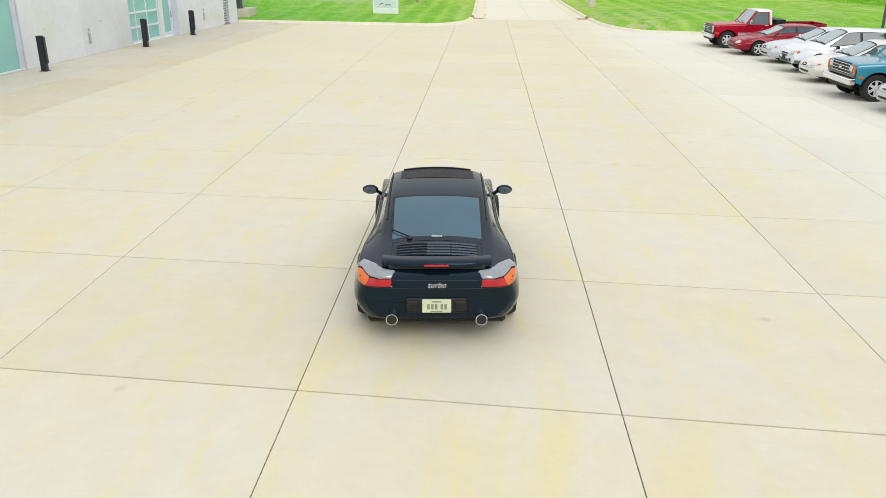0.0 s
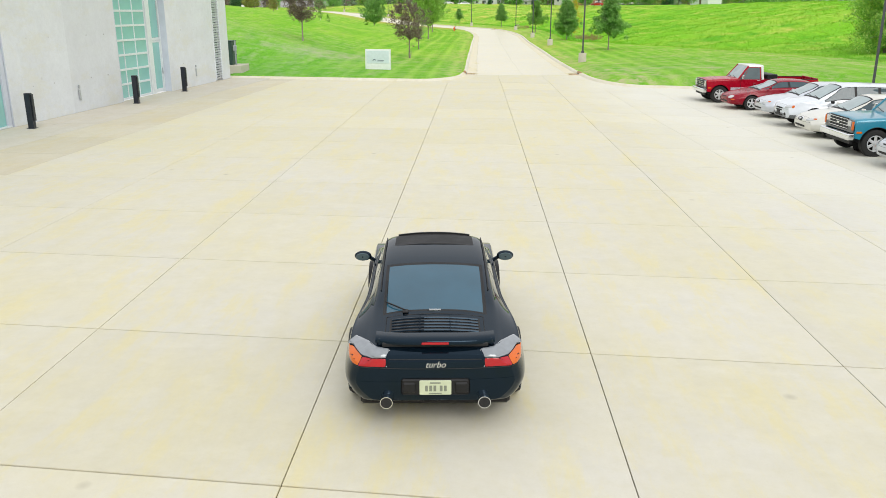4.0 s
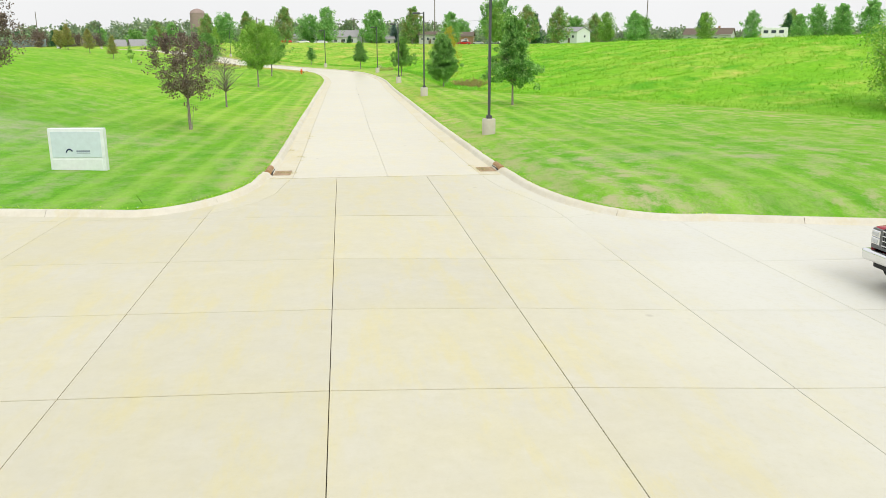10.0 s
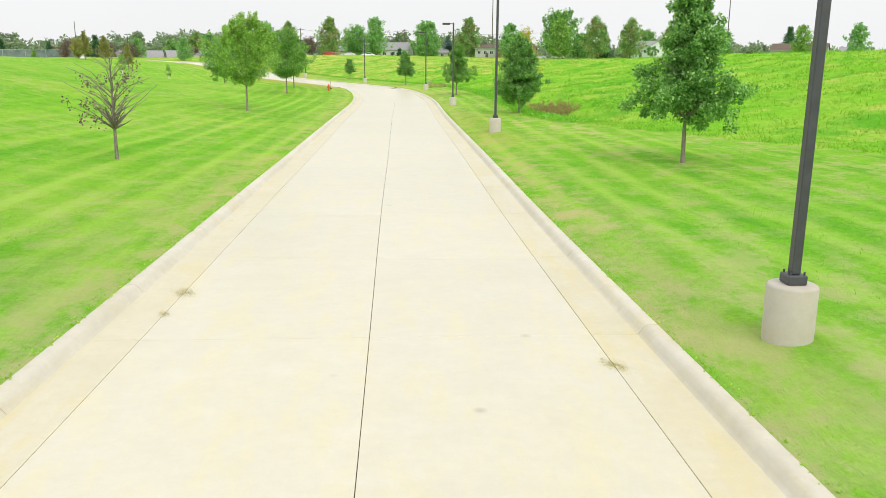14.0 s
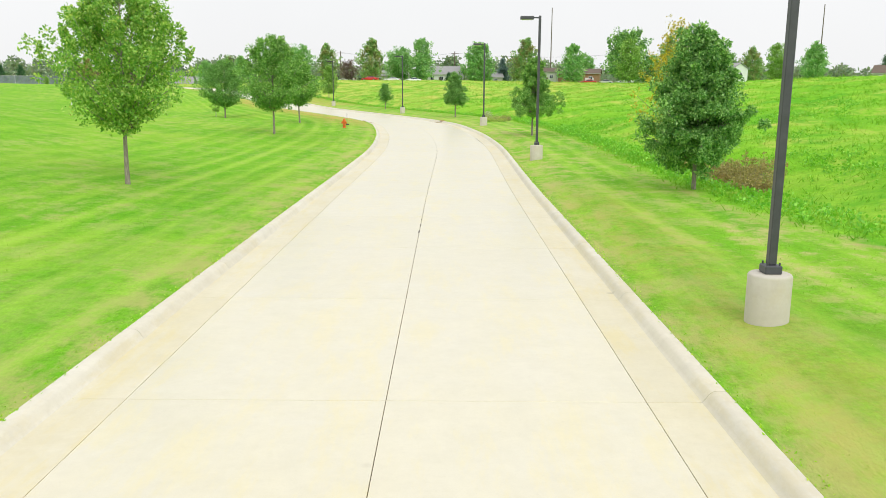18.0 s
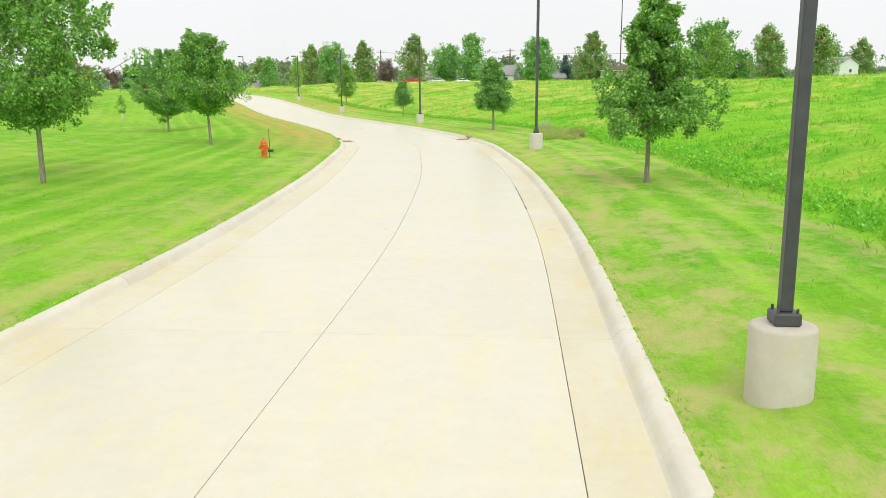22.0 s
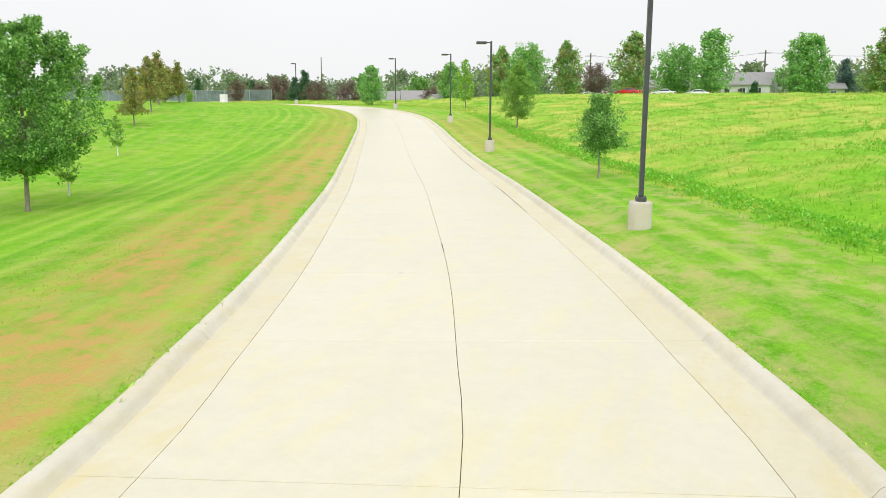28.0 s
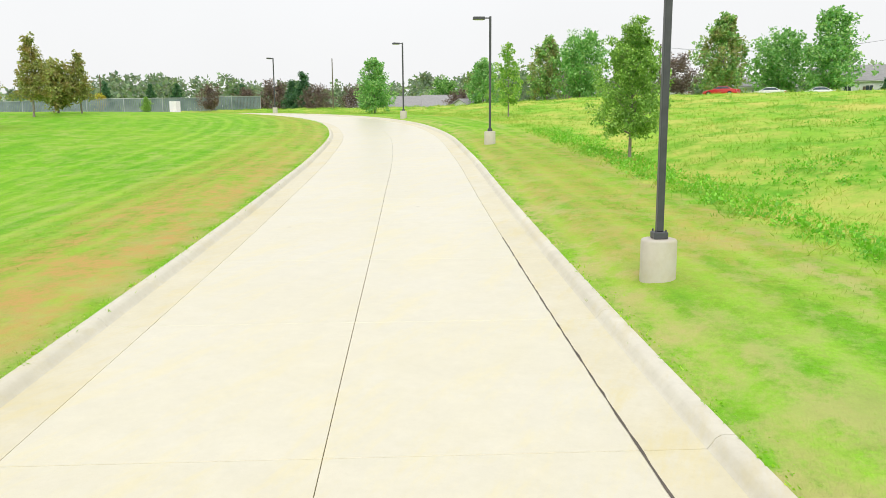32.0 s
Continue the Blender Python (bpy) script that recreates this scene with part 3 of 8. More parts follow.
def pave_z(x, y):
    """Height of the paving at a place."""
    i, d, along = near_line(x, y)
    return np.where(np.asarray(y).ravel() < 47.4, lot_z(np.asarray(x).ravel(), np.asarray(y).ravel()), LINE_Z[i])


def sweep(path, normal, profile, zs):
    """Vertices and faces of a profile of (outward, up) swept along a path."""
    n, k = len(path), len(profile)
    v = np.zeros((n, k, 3))
    for j, (o, h) in enumerate(profile):
        v[:, j, :2] = path + normal * o
        v[:, j, 2] = zs + h
    f = []
    for a in range(n - 1):
        for j in range(k - 1):
            f.append((a * k + j, (a + 1) * k + j, (a + 1) * k + j + 1, a * k + j + 1))
    return v.reshape(-1, 3), f


KERB_PROFILE = [(-0.06, -0.25), (-0.06, -0.015), (-0.02, 0.0), (0.02, 0.045), (0.06, 0.105), (0.11, 0.135), (0.16, 0.142), (0.25, 0.138), (0.275, 0.11), (0.275, -0.25)]


def flip_faces(f):
    return [tuple(reversed(q)) for q in f]


kerb_normals = {}
for nm, path, side in (("left", KERB_L, -1), ("right", KERB_R, 1)):
    kerb_normals[nm] = path_frame(path, side)

# ---------------------------------------------------------------- ground: one sheet, verges along the kerbs and the land beyond
def road_values(allv):
    """What the turf's colour goes by: the offset from the road, the way along it, where it is thin, where it turns golden."""
    li, ld, la = near_line(allv[:, 0], allv[:, 1])
    thin = np.where(ld < 0, smooth01((-ld - 3.9) / 0.6) * (1 - smooth01((-ld - 6.0) / 3.5)) * smooth01((allv[:, 1] - 138) / 18) * (1 - 0.4 * smooth01((allv[:, 1] - 200) / 30)),
                    0.55 * smooth01((ld - 4.0) / 0.7) * (1 - smooth01((ld - 9.0) / 3.0)) * smooth01((allv[:, 1] - 196) / 8) * (1 - smooth01((allv[:, 1] - 228) / 12)))
    thin = np.maximum(thin, 0.32 * smooth01((ld - 3.9) / 0.5) * (1 - smooth01((ld - 5.2) / 2.2)) * smooth01((allv[:, 1] - 78) / 8) * (1 - smooth01((allv[:, 1] - 98) / 14)))
    gold = smooth01((allv[:, 1] - 150) / 70) * smooth01((ld - 4) / 4) * (1 - smooth01((ld - 60) / 60))
    return {"gold": gold, "off": ld, "along": li * STEP + la, "thin": thin}


def build_ground():
    verts, faces, mats = [], [], []
    count = 0

    def put(v, f, m):
        nonlocal count
        verts.append(np.asarray(v, float))
        faces.extend([tuple(i + count for i in q) for q in f])
        mats.extend(m)
        count += len(v)

    for nm, path, side in (("left", KERB_L, -1), ("right", KERB_R, 1)):
        nrm = kerb_normals[nm]
        offs = np.array([0.25, 0.5, 0.8, 1.2, 1.9, 2.8, 3.3])
        n = len(path)
        v = np.zeros((n, len(offs), 3))
        pz = pave_z(path[:, 0], path[:, 1])
        for j, o in enumerate(offs):
            reach = np.full(n, o)
            for _ in range(14):
                # inside a tight bend the strip stops at the bend's middle line
                q = path + nrm * reach[:, None]
                near_kerb = np.sqrt(((q[:, None, :] - path[None, :, :]) ** 2).sum(2).min(1))
                over = near_kerb < reach - 0.04
                if not over.any():
                    break
                reach = np.where(over, reach * 0.9, reach)
            q = path + nrm * reach[:, None]
            v[:, j, :2] = q
            w = smooth01((o - 0.25) / 0.95)
            dip = np.where(q[:, 1] > 47.5, -0.25, 0.008)
            v[:, j, 2] = (pz + 0.13) * (1 - w) + land(q[:, 0], q[:, 1]) * w + (np.where(q[:, 1] > 47.5, 0.035, 0.01) if 0.4 < o < 2.5 else (dip if o > 3 else (0.012 if o > 1 else 0)))
        f = []
        for a in range(n - 1):
            for j in range(len(offs) - 1):
                q = (a * 7 + j, (a + 1) * 7 + j, (a + 1) * 7 + j + 1, a * 7 + j + 1)
                q = q if side < 0 else q[::-1]
                c = v.reshape(-1, 3)[list(q), :2]
                turn = (c[2, 0] - c[0, 0]) * (c[3, 1] - c[1, 1]) - (c[2, 1] - c[0, 1]) * (c[3, 0] - c[1, 0])
                if turn > 0.002 or path[a, 1] > 50:
                    f.append(q)
        put(v.reshape(-1, 3), f, np.zeros(n * len(offs)))

    paved = np.concatenate([KERB_L, KERB_R])

    def grid(x0, x1, y0, y1, step, hole=None, drop=0.0):
        xs, ys = np.arange(x0, x1 + step / 2, step), np.arange(y0, y1 + step / 2, step)
        X, Y = np.meshgrid(xs, ys)
        Z = land(X, Y) - drop
        i, d, along = near_line(X, Y)
        i, d, along = i.reshape(X.shape), d.reshape(X.shape), along.reshape(X.shape)
        dist = np.hypot(d, along)
        on_road = (dist < HALF + 1.3) & (Y > 47)
        in_lot = (X > -15.6) & (X < LOT_EAST + 1.3) & (Y < lot_edge(X) + 1.3)
        in_house = (X < -15.6) & (Y < 42.6) & (X > -45)
        # outside the strip along the rounded corners too
        near = np.full(X.shape, 9e9)
        m = (np.abs(Y - 44) < 9) & (X > -20) & (X < 24)
        if m.any():
            pts = np.stack([X[m], Y[m]], 1)
            near[m] = np.sqrt(((pts[:, None, :] - paved[None, :, :]) ** 2).sum(2).min(1))
        bad = on_road | in_lot | in_house | (near < 1.2)
        nx = len(xs)
        f = []
        wide = smooth01((d - meadow_edge(Y) + 0.6) / 1.2) * (Y > 25)
        for a in range(len(ys) - 1):
            for b in range(nx - 1):
                if bad[a, b] or bad[a + 1, b] or bad[a, b + 1] or bad[a + 1, b + 1]:
                    continue
                if hole and hole[0] < xs[b] and xs[b + 1] < hole[1] and hole[2] < ys[a] and ys[a + 1] < hole[3]:
                    continue
                f.append((a * nx + b, a * nx + b + 1, (a + 1) * nx + b + 1, (a + 1) * nx + b))
        put(np.stack([X, Y, Z], 2).reshape(-1, 3), f, wide.ravel())

    grid(-100, 120, -20, 300, 1.0)
    grid(-400, 500, -300, 700, 10.0, hole=(-101, 121, -21, 301), drop=0.05)
    grid(-2400, 2500, -2300, 2700, 100.0, hole=(-401, 501, -301, 701), drop=0.3)
    me = mesh_from("ground", np.concatenate(verts), faces, (GRASS,), smooth=True)
    allv = np.concatenate(verts)
    for key, vals in road_values(allv).items():
        me.attributes.new(key, 'FLOAT', 'POINT').data.foreach_set("value", np.asarray(vals, np.float32))
    me.attributes.new("rough", 'FLOAT', 'POINT').data.foreach_set("value", np.asarray(mats, np.float32))
    return me


tagged(new("ground", build_ground()), "mown green lawn rising into a rough yellow-green meadow", "ground", kind="structure")


# ---------------------------------------------------------------- paving
def slab_mesh(corners, along, wide, narrow, thick=0.2, edge=0.003):
    """A slab with four or more corners, a worn arris and sides that go down into the joint. along: the way of the long joints;
    narrow and wide: half the width of the joints along it and across it."""
    c = np.array(corners, float)
    n = len(c)
    turn = sum(c[i, 0] * c[(i + 1) % n, 1] - c[(i + 1) % n, 0] * c[i, 1] for i in range(n))
    ways, ins = [], []
    for i in range(n):
        e = c[(i + 1) % n, :2] - c[i, :2]
        e /= max(1e-6, np.linalg.norm(e))
        ways.append(np.array([-e[1], e[0]]) * (1 if turn > 0 else -1))
        ins.append(narrow if abs(e @ along) > 0.7 else wide)
    ring = []
    for more, dz in ((0.0, -thick), (0.0, -0.006), (edge, 0.0)):
        r = c.copy()
        for i in range(n):
            n0, n1, d0, d1 = ways[i - 1], ways[i], ins[i - 1] + more, ins[i] + more
            det = n0[0] * n1[1] - n0[1] * n1[0]
            if abs(det) > 0.3:
                r[i, :2] += ((d0 * n1[1] - d1 * n0[1]) / det, (n0[0] * d1 - n1[0] * d0) / det)
            else:
                r[i, :2] += (n0 + n1) / 2 * (d0 + d1) / 2
            r[i, 2] += dz
        ring.append(r)
    v = np.concatenate(ring)
    f = []
    for k in range(2):
        for i in range(n):
            j = (i + 1) % n
            f.append((k * n + i, k * n + j, (k + 1) * n + j, (k + 1) * n + i))
    f.append(tuple(range(2 * n, 3 * n)))
    return v, f


def slab(parent, corners, mat, name="slab", along=(0.0, 1.0), wide=0.012, narrow=0.0045):
    v, f = slab_mesh(corners, np.asarray(along, float), wide, narrow)
    origin = v.mean(0)
    ob = new(name, mesh_from(name, v - origin, f, (mat,)))
    ob.location = origin
    ob.parent = parent
    return ob


LOT_X = [-14.9, -11.98, -8.1, -4.73, -1.53, 1.53, 4.40, 7.15, 9.9, 12.65, 15.4, LOT_EAST - 0.06]
LOT_LEAN = [0.054, 0.025, 0.004] + [-0.00156] * 8 + [0.0]
LOT_Y = [-15.6, -12.4, -9.3, -6.2, -3.1, 0.06, 3.2, 6.25, 9.38, 12.5, 15.6, 18.7, 21.8, 24.82, 27.85, 30.9, 33.9, 36.95, 41.0]


def lot_line(k, x):
    """The cross joint number k of the lot at x; the joints run a little askew."""
    y = LOT_Y[k]
    return y - (0.085 - 0.0012 * max(0, y)) * x


def lot_col(c, y):
    return LOT_X[c] + LOT_LEAN[c] * y


def wall_x(y):
    return -15.05 - 0.054 * (43.75 - y)


lot = tagged(new("parking_lot", mesh_from("parking_lot", [(-18.4, -60, -0.42), (LOT_EAST, -60, -0.42), (LOT_EAST, 37.9, -0.42), (10.6, 40.2, -0.42), (6.95, 43.6, -0.42), (6.95, 47.6, -0.42), (-0.8, 47.6, -0.42), (-0.8, 44.0, -0.42), (-3.4, 41.2, -0.42), (-14.9, 43.5, -0.42)],
             [tuple(range(10))], (JOINT,))), "cream concrete parking lot with dark joints and yellow stains", "pavement", kind="structure")


def gutter_curve(side):
    """The joint between the lot and the gutter that rounds the corner, from the road southwards."""
    keys = [(0.06, 47.43), (-0.12, 46.2), (-0.22, 44.6), (-0.58, 43.2), (-1.12, 42.25), (-1.595, 41.62)] if side < 0 else \
        [(6.12, 47.43), (6.16, 46.3), (6.28, 45.0), (6.55, 43.9), (6.86, 42.55), (7.02, 41.6)]
    return [tuple(float(v) for v in p) for p in keys]


def dense(ring, step=0.7):
    """The ring with more points on its long sides, so that the slab follows the lot's fall."""
    out = []
    for p, q in zip(ring, ring[1:] + ring[:1]):
        n = max(1, int(math.hypot(q[0] - p[0], q[1] - p[1]) / step))
        out += [(p[0] + (q[0] - p[0]) * k / n, p[1] + (q[1] - p[1]) * k / n) for k in range(n)]
    return out


def build_lot():
    for c in range(len(LOT_X) - 1):
        mat = APRON if c == 0 else LOT

        def corner(cc, k):
            y = lot_line(k, LOT_X[cc])
            x = lot_col(cc, y)
            return x, lot_line(k, x)
        last = 0
        for k in range(len(LOT_Y) - 1):
            ca = [corner(c, k), corner(c + 1, k), corner(c + 1, k + 1), corner(c, k + 1)]
            if ca[2][1] > lot_edge(ca[2][0]) - 0.4 or ca[3][1] > lot_edge(ca[3][0]) - 0.4:
                break
            slab(lot, [(x, y, float(lot_z(x, y))) for x, y in ca], mat)
            last = k + 1
        # the last piece, up to the kerb; round the mouth of the road a curved gutter is cast between slab and kerb
        x0, x1 = lot_col(c, 42), lot_col(c + 1, 42)
        lo, hi = corner(c, last), corner(c + 1, last)
        if c == 4:
            curve = gutter_curve(-1)
            ring = [lo, hi, (x1, 47.43)] + curve
            edge_x = -3.4 + 2.67 * np.sin(np.linspace(math.asin((x0 + 3.4) / 2.67), math.pi / 2 - 0.01, 14))
            gut = [(-0.72, 47.43)] + [(float(x) - 0.02, float(lot_edge(x)) + 0.03) for x in edge_x[::-1]] + curve[::-1]
        elif c == 6:
            curve = gutter_curve(1)
            ring = [lo, hi] + curve[::-1] + [(x0, 47.43)]
            gut = [hi, (8.15, float(lot_edge(8.15)) + 0.03)] + [(x, float(lot_edge(x)) + 0.03) for x in (7.95, 7.75, 7.55, 7.38, 7.24, 7.12, 7.02, 6.95, 6.9)] + [(6.86, 47.43)] + curve
        else:
            first = 8.15 if c == 7 else x0
            ring = [lo, hi] + [(x, float(lot_edge(x)) + 0.03) for x in np.linspace(x1, first, 11)]
            if c == 7:
                ring.append(corner(7, len(LOT_Y) - 1))
            gut = None
        slab(lot, [(x, y, float(lot_z(x, y))) for x, y in dense(ring)], mat)
        if gut:
            slab(lot, [(x, y, float(lot_z(x, y))) for x, y in dense(gut)], LOT)
    # the strip along the building
    for k in range(len(LOT_Y)):
        y0 = lot_line(k, LOT_X[0])
        y1 = lot_line(k + 1, LOT_X[0]) if k + 1 < len(LOT_Y) else 43.4
        slab(lot, [(wall_x(y0) - 0.3, y0, 0), (lot_col(0, y0), y0, 0), (lot_col(0, y1), y1, 0), (wall_x(y1) - 0.3, y1, 0)], WALKWAY, narrow=0.012)
    # ground far behind the way, in large slabs
    for x0, x1 in ((-18.4, -8.1), (-8.1, 1.53), (1.53, 9.9), (9.9, LOT_EAST - 0.06)):
        for y0, y1 in ((-60, -45), (-45, -30), (-30, -14.0)):
            ya = lot_line(0, x0) if y1 > -15 else y1
            yb = lot_line(0, x1) if y1 > -15 else y1
            slab(lot, [(x0, y0, 0), (x1, y0, 0), (x1, yb, 0), (x0, ya, 0)], LOT)


# road: lanes and gutters, four slabs wide
JOINT_AT = 3.02
road_under = np.concatenate([LINE - RIGHT * (HALF + 0.02), LINE + RIGHT * (HALF + 0.02)])
nl = len(LINE)
road = tagged(new("road", mesh_from("road", [(p[0], p[1], LINE_Z[i % nl] - 0.03) for i, p in enumerate(road_under)],
                  [(i, i + nl, i + nl + 1, i + 1) for i in range(nl - 1)], (JOINT,))),
              "pale concrete road with a centre joint, gutters and rounded kerbs", "road", kind="structure")


INLET = 94.31   # where the second pair of drain inlets lies, in steps along the line


def on_road(step, across):
    """A place on the road surface: steps along the line, metres to the right."""
    n = np.arange(nl)
    at = [np.interp(step, n, c) for c in (LINE[:, 0], LINE[:, 1], RIGHT[:, 0], RIGHT[:, 1], LINE_Z)]
    return (at[0] + across * at[2], at[1] + across * at[3], at[4])


def build_road():
    cuts = [0, 5, 10] + list(range(14, nl - 1, 4))
    for a, b in zip(cuts[:-1], cuts[1:]):
        if LINE[a][0] < -90:
            break
        for d0, d1, mat in ((-HALF - 0.02, -JOINT_AT, GUTTER), (-JOINT_AT, 0.0, ROAD), (0.0, JOINT_AT, ROAD), (JOINT_AT, HALF + 0.02, GUTTER)):
            # the gutter is cut again at both ends of a drain inlet
            stops = [a] + [c for c in (INLET - 0.6, INLET + 0.6) if a < c < b and mat is GUTTER] + [b]
            for c0, c1 in zip(stops[:-1], stops[1:]):
                idx = [c0] + [i for i in range(a, b + 1) if c0 + 0.02 < i < c1 - 0.02] + [c1]
                right = [on_road(i, d1) for i in idx]
                left = [on_road(i, d0) for i in idx[::-1]]
                cut = 0.011 if c1 - c0 < 1.3 else 0.007
                slab(road, right + left, mat, along=TAN[a], wide=cut, narrow=0.0035)


def build_kerbs():
    """Cast kerb lengths about 4.6 m long, with a joint between each."""
    for nm, path, side in (("left", KERB_L, -1), ("right", KERB_R, 1)):
        nrm = kerb_normals[nm]
        zs = pave_z(path[:, 0], path[:, 1])
        s = np.concatenate([[0], np.cumsum(np.linalg.norm(np.diff(path, axis=0), axis=1))])
        holder = tagged(new("kerb"), "rounded grey concrete kerb between pavement and lawn", "kerb", kind="structure")
        a = 0
        while a < len(path) - 1:
            b = a + 1
            while b < len(path) - 1 and s[b] - s[a] < 4.3:
                b += 1
            if path[a][0] < -92:
                break
            sub, sn, sz = path[a:b + 1].copy(), nrm[a:b + 1], zs[a:b + 1]
            t0, t1 = sub[1] - sub[0], sub[-1] - sub[-2]
            sub[0] = sub[0] + t0 / np.linalg.norm(t0) * 0.006
            sub[-1] = sub[-1] - t1 / np.linalg.norm(t1) * 0.006
            v, f = sweep(sub, sn, KERB_PROFILE, sz)
            k = len(KERB_PROFILE)
            f = f + [tuple(range(k)), tuple(range(len(v) - k, len(v)))[::-1]]
            if side > 0:
                f = flip_faces(f)
            o = v.mean(0)
            me = mesh_from("kerb_stone", v - o, f, (KERB,), smooth=True)
            me.set_sharp_from_angle(angle=radians(40))
            ob = new("kerb_stone", me)
            ob.location = o
            ob.parent = holder
            a = b


# ---------------------------------------------------------------- the building at the lot's west side
STEEL = plain("galvanised_steel", (0.50, 0.52, 0.55), 0.42, 0.75, vary=0.1)
ALU = plain("anodised_aluminium_frame", (0.74, 0.79, 0.82), 0.4, 0.25, vary=0.06)
DARK_PAINT = plain("dark_bronze_paint", (0.065, 0.067, 0.076), 0.45, 0.0, vary=0.2)
BOLLARD_PAINT = plain("blue_black_paint", (0.012, 0.015, 0.024), 0.4, 0.0, vary=0.25)
TIE_PLUG = plain("grout_plug", (0.50, 0.50, 0.50), 0.9)
LOUVRE_BACK = plain("louvre_backing", (0.20, 0.22, 0.24), 0.7)
LOUVRE = plain("louvre_metal", (0.72, 0.76, 0.80), 0.5, 0.1)
BLACK = plain("matt_black", (0.012, 0.012, 0.013), 0.7, vary=0.3)
REVEAL = plain("grey_reveal_paint", (0.54, 0.58, 0.66), 0.6, vary=0.06, scale=2)


def pane_material(name, color, rough=0.12):
    m, nt, b = nodes_of(name)
    f = noise_tex(nt, own_coords(nt), 1.2, 3)
    nt.links.new(blend(nt, span(nt, f, 0.3, 0.7), tuple(c * 0.88 for c in color), color), b.inputs["Base Color"])
    b.inputs["Roughness"].default_value = rough
    b.inputs["Coat Weight"].default_value = 0.6
    b.inputs["Coat Roughness"].default_value = 0.05
    return m


AQUA = pane_material("aqua_frosted_glass", (0.25, 0.55, 0.53), 0.3)
SKY_BLUE = pane_material("blue_tinted_glass", (0.16, 0.33, 0.52), 0.15)

U = Vector((-0.054, -1, 0)).normalized()     # along the wall, away from its north corner
N = Vector((-U.y, U.x, 0))                   # out of the wall, over the lot
if N.x < 0:
    N = -N
CORNER = Vector((-15.05, 43.75, 0))
WALL_M = Matrix((( U.x, N.x, 0, CORNER.x), (U.y, N.y, 0, CORNER.y), (0, 0, 1, 0), (0, 0, 0, 1)))
WALL_H, WALL_T = 6.68, 0.42


def wall_block(name, s0, s1, z0, z1, parent, mat=WALL, out=0.0, thick=WALL_T, bevel=0.012, label=""):
    """A block of the wall from s0 to s1 along it; out: how far it stands proud."""
    bm = box(s1 - s0, thick, z1 - z0, ((s0 + s1) / 2, out - thick / 2, (z0 + z1) / 2), bevel)
    return part(name, bm, mat, parent, label)


def build_building():
    b = thing("industrial_building", WALL_M, "pale cast-concrete industrial building with aqua glazed doors beside the lot", "building")
    # front wall: cast bays with open joints, round the two doorways
    bays = [(0.45, 4.0), (4.01, 8.9), (14.07, 18.1), (18.11, 22.07), (26.6, 33.0), (33.01, 40.0), (40.01, 50.0), (50.01, 62.0), (62.01, 80.0)]
    for i, (a, c) in enumerate(bays):
        if i == 0:
            wall_block("wall_bay", a, 1.72, 0, WALL_H, b)
            wall_block("wall_bay", 2.80, c, 0, WALL_H, b)
            wall_block("wall_bay", 1.721, 2.799, 5.2, WALL_H, b)
        else:
            wall_block("wall_bay", a, c, 0, WALL_H, b, out=0.0 if i % 2 else -0.02)
    wall_block("lintel", 8.901, 14.069, 5.42, WALL_H, b)
    wall_block("lintel", 22.071, 26.599, 5.42, WALL_H, b)
    # north wall and the back
    part("side_wall", box(0.4, 24.0, WALL_H, (0.65, -12.43, WALL_H / 2), 0.012), WALL, b)
    part("back_wall", box(79.0, 0.4, WALL_H, (40.2, -24.2, WALL_H / 2), 0.01), WALL, b)
    # roof with an overhanging dark edge
    part("roof", box(80.6, 25.2, 0.22, (40.0, -12.1, WALL_H + 0.115), 0.02), DARK_PAINT, b, "dark metal roof edge over the wall")
    part("fascia", box(80.6, 0.06, 0.34, (40.0, 0.54, WALL_H + 0.06), 0.01), STEEL, b)
    glass = part("corner_glazing", box(0.06, 1.3, 1.2, (-0.62, 0.1, WALL_H + 0.62), 0.01), SKY_BLUE, b, "blue glazed panel at the roof corner")
    part("glazing_frame", box(0.5, 1.4, 0.08, (-0.42, 0.1, WALL_H - 0.02), 0.01), DARK_PAINT, glass)
    # tie holes and cast marks in the concrete
    rnd = random.Random(4)
    for s in (15.2, 16.6, 19.3, 20.7, 5.6, 7.2):
        for z in (1.3, 3.0, 4.7):
            bm = bmesh.new()
            tube(bm, (s + rnd.uniform(-.05, .05), -0.02, z), (s, 0.004, z), 0.022, 0.022, 10)
            part("tie_hole", bm, TIE_PLUG, b)
    for s, z in ((17.66, 0.68), (5.7, 0.72)):
        part("outlet_box", box(0.09, 0.05, 0.42, (s, 0.026, z), 0.008), STEEL, b)
        part("outlet_box", box(0.09, 0.05, 0.12, (s, 0.026, z + 0.34), 0.008), STEEL, b)
    # louvre
    lv = part("louvre", box(0.05, 0.08, 5.14, (1.745, -0.01, 2.63), 0.006), LOUVRE, b, "tall grey metal louvre")
    part("louvre_frame", box(0.05, 0.08, 5.14, (2.775, -0.01, 2.63), 0.006), LOUVRE, lv)
    part("louvre_frame", box(1.06, 0.08, 0.05, (2.26, -0.01, 5.18), 0.006), LOUVRE, lv)
    part("backing", box(1.0, 0.03, 5.1, (2.26, -0.2, 2.6), 0.0), LOUVRE_BACK, lv)
    blade = bm_mesh("blade", box(0.98, 0.13, 0.016, rot=Matrix.Rotation(radians(50), 4, 'X'), bevel=0.004), LOUVRE)
    for k in range(36):
        part("blade", blade, None, lv, m=Matrix.Translation((2.26, -0.05, 0.14 + 5.0 * k / 35.5)))
    # wall lamp
    lamp = part("wall_lamp", box(0.34, 0.2, 0.06, (4.95, 0.14, 6.0), 0.012, rot=None), DARK_PAINT, b, "small dark wall lamp")
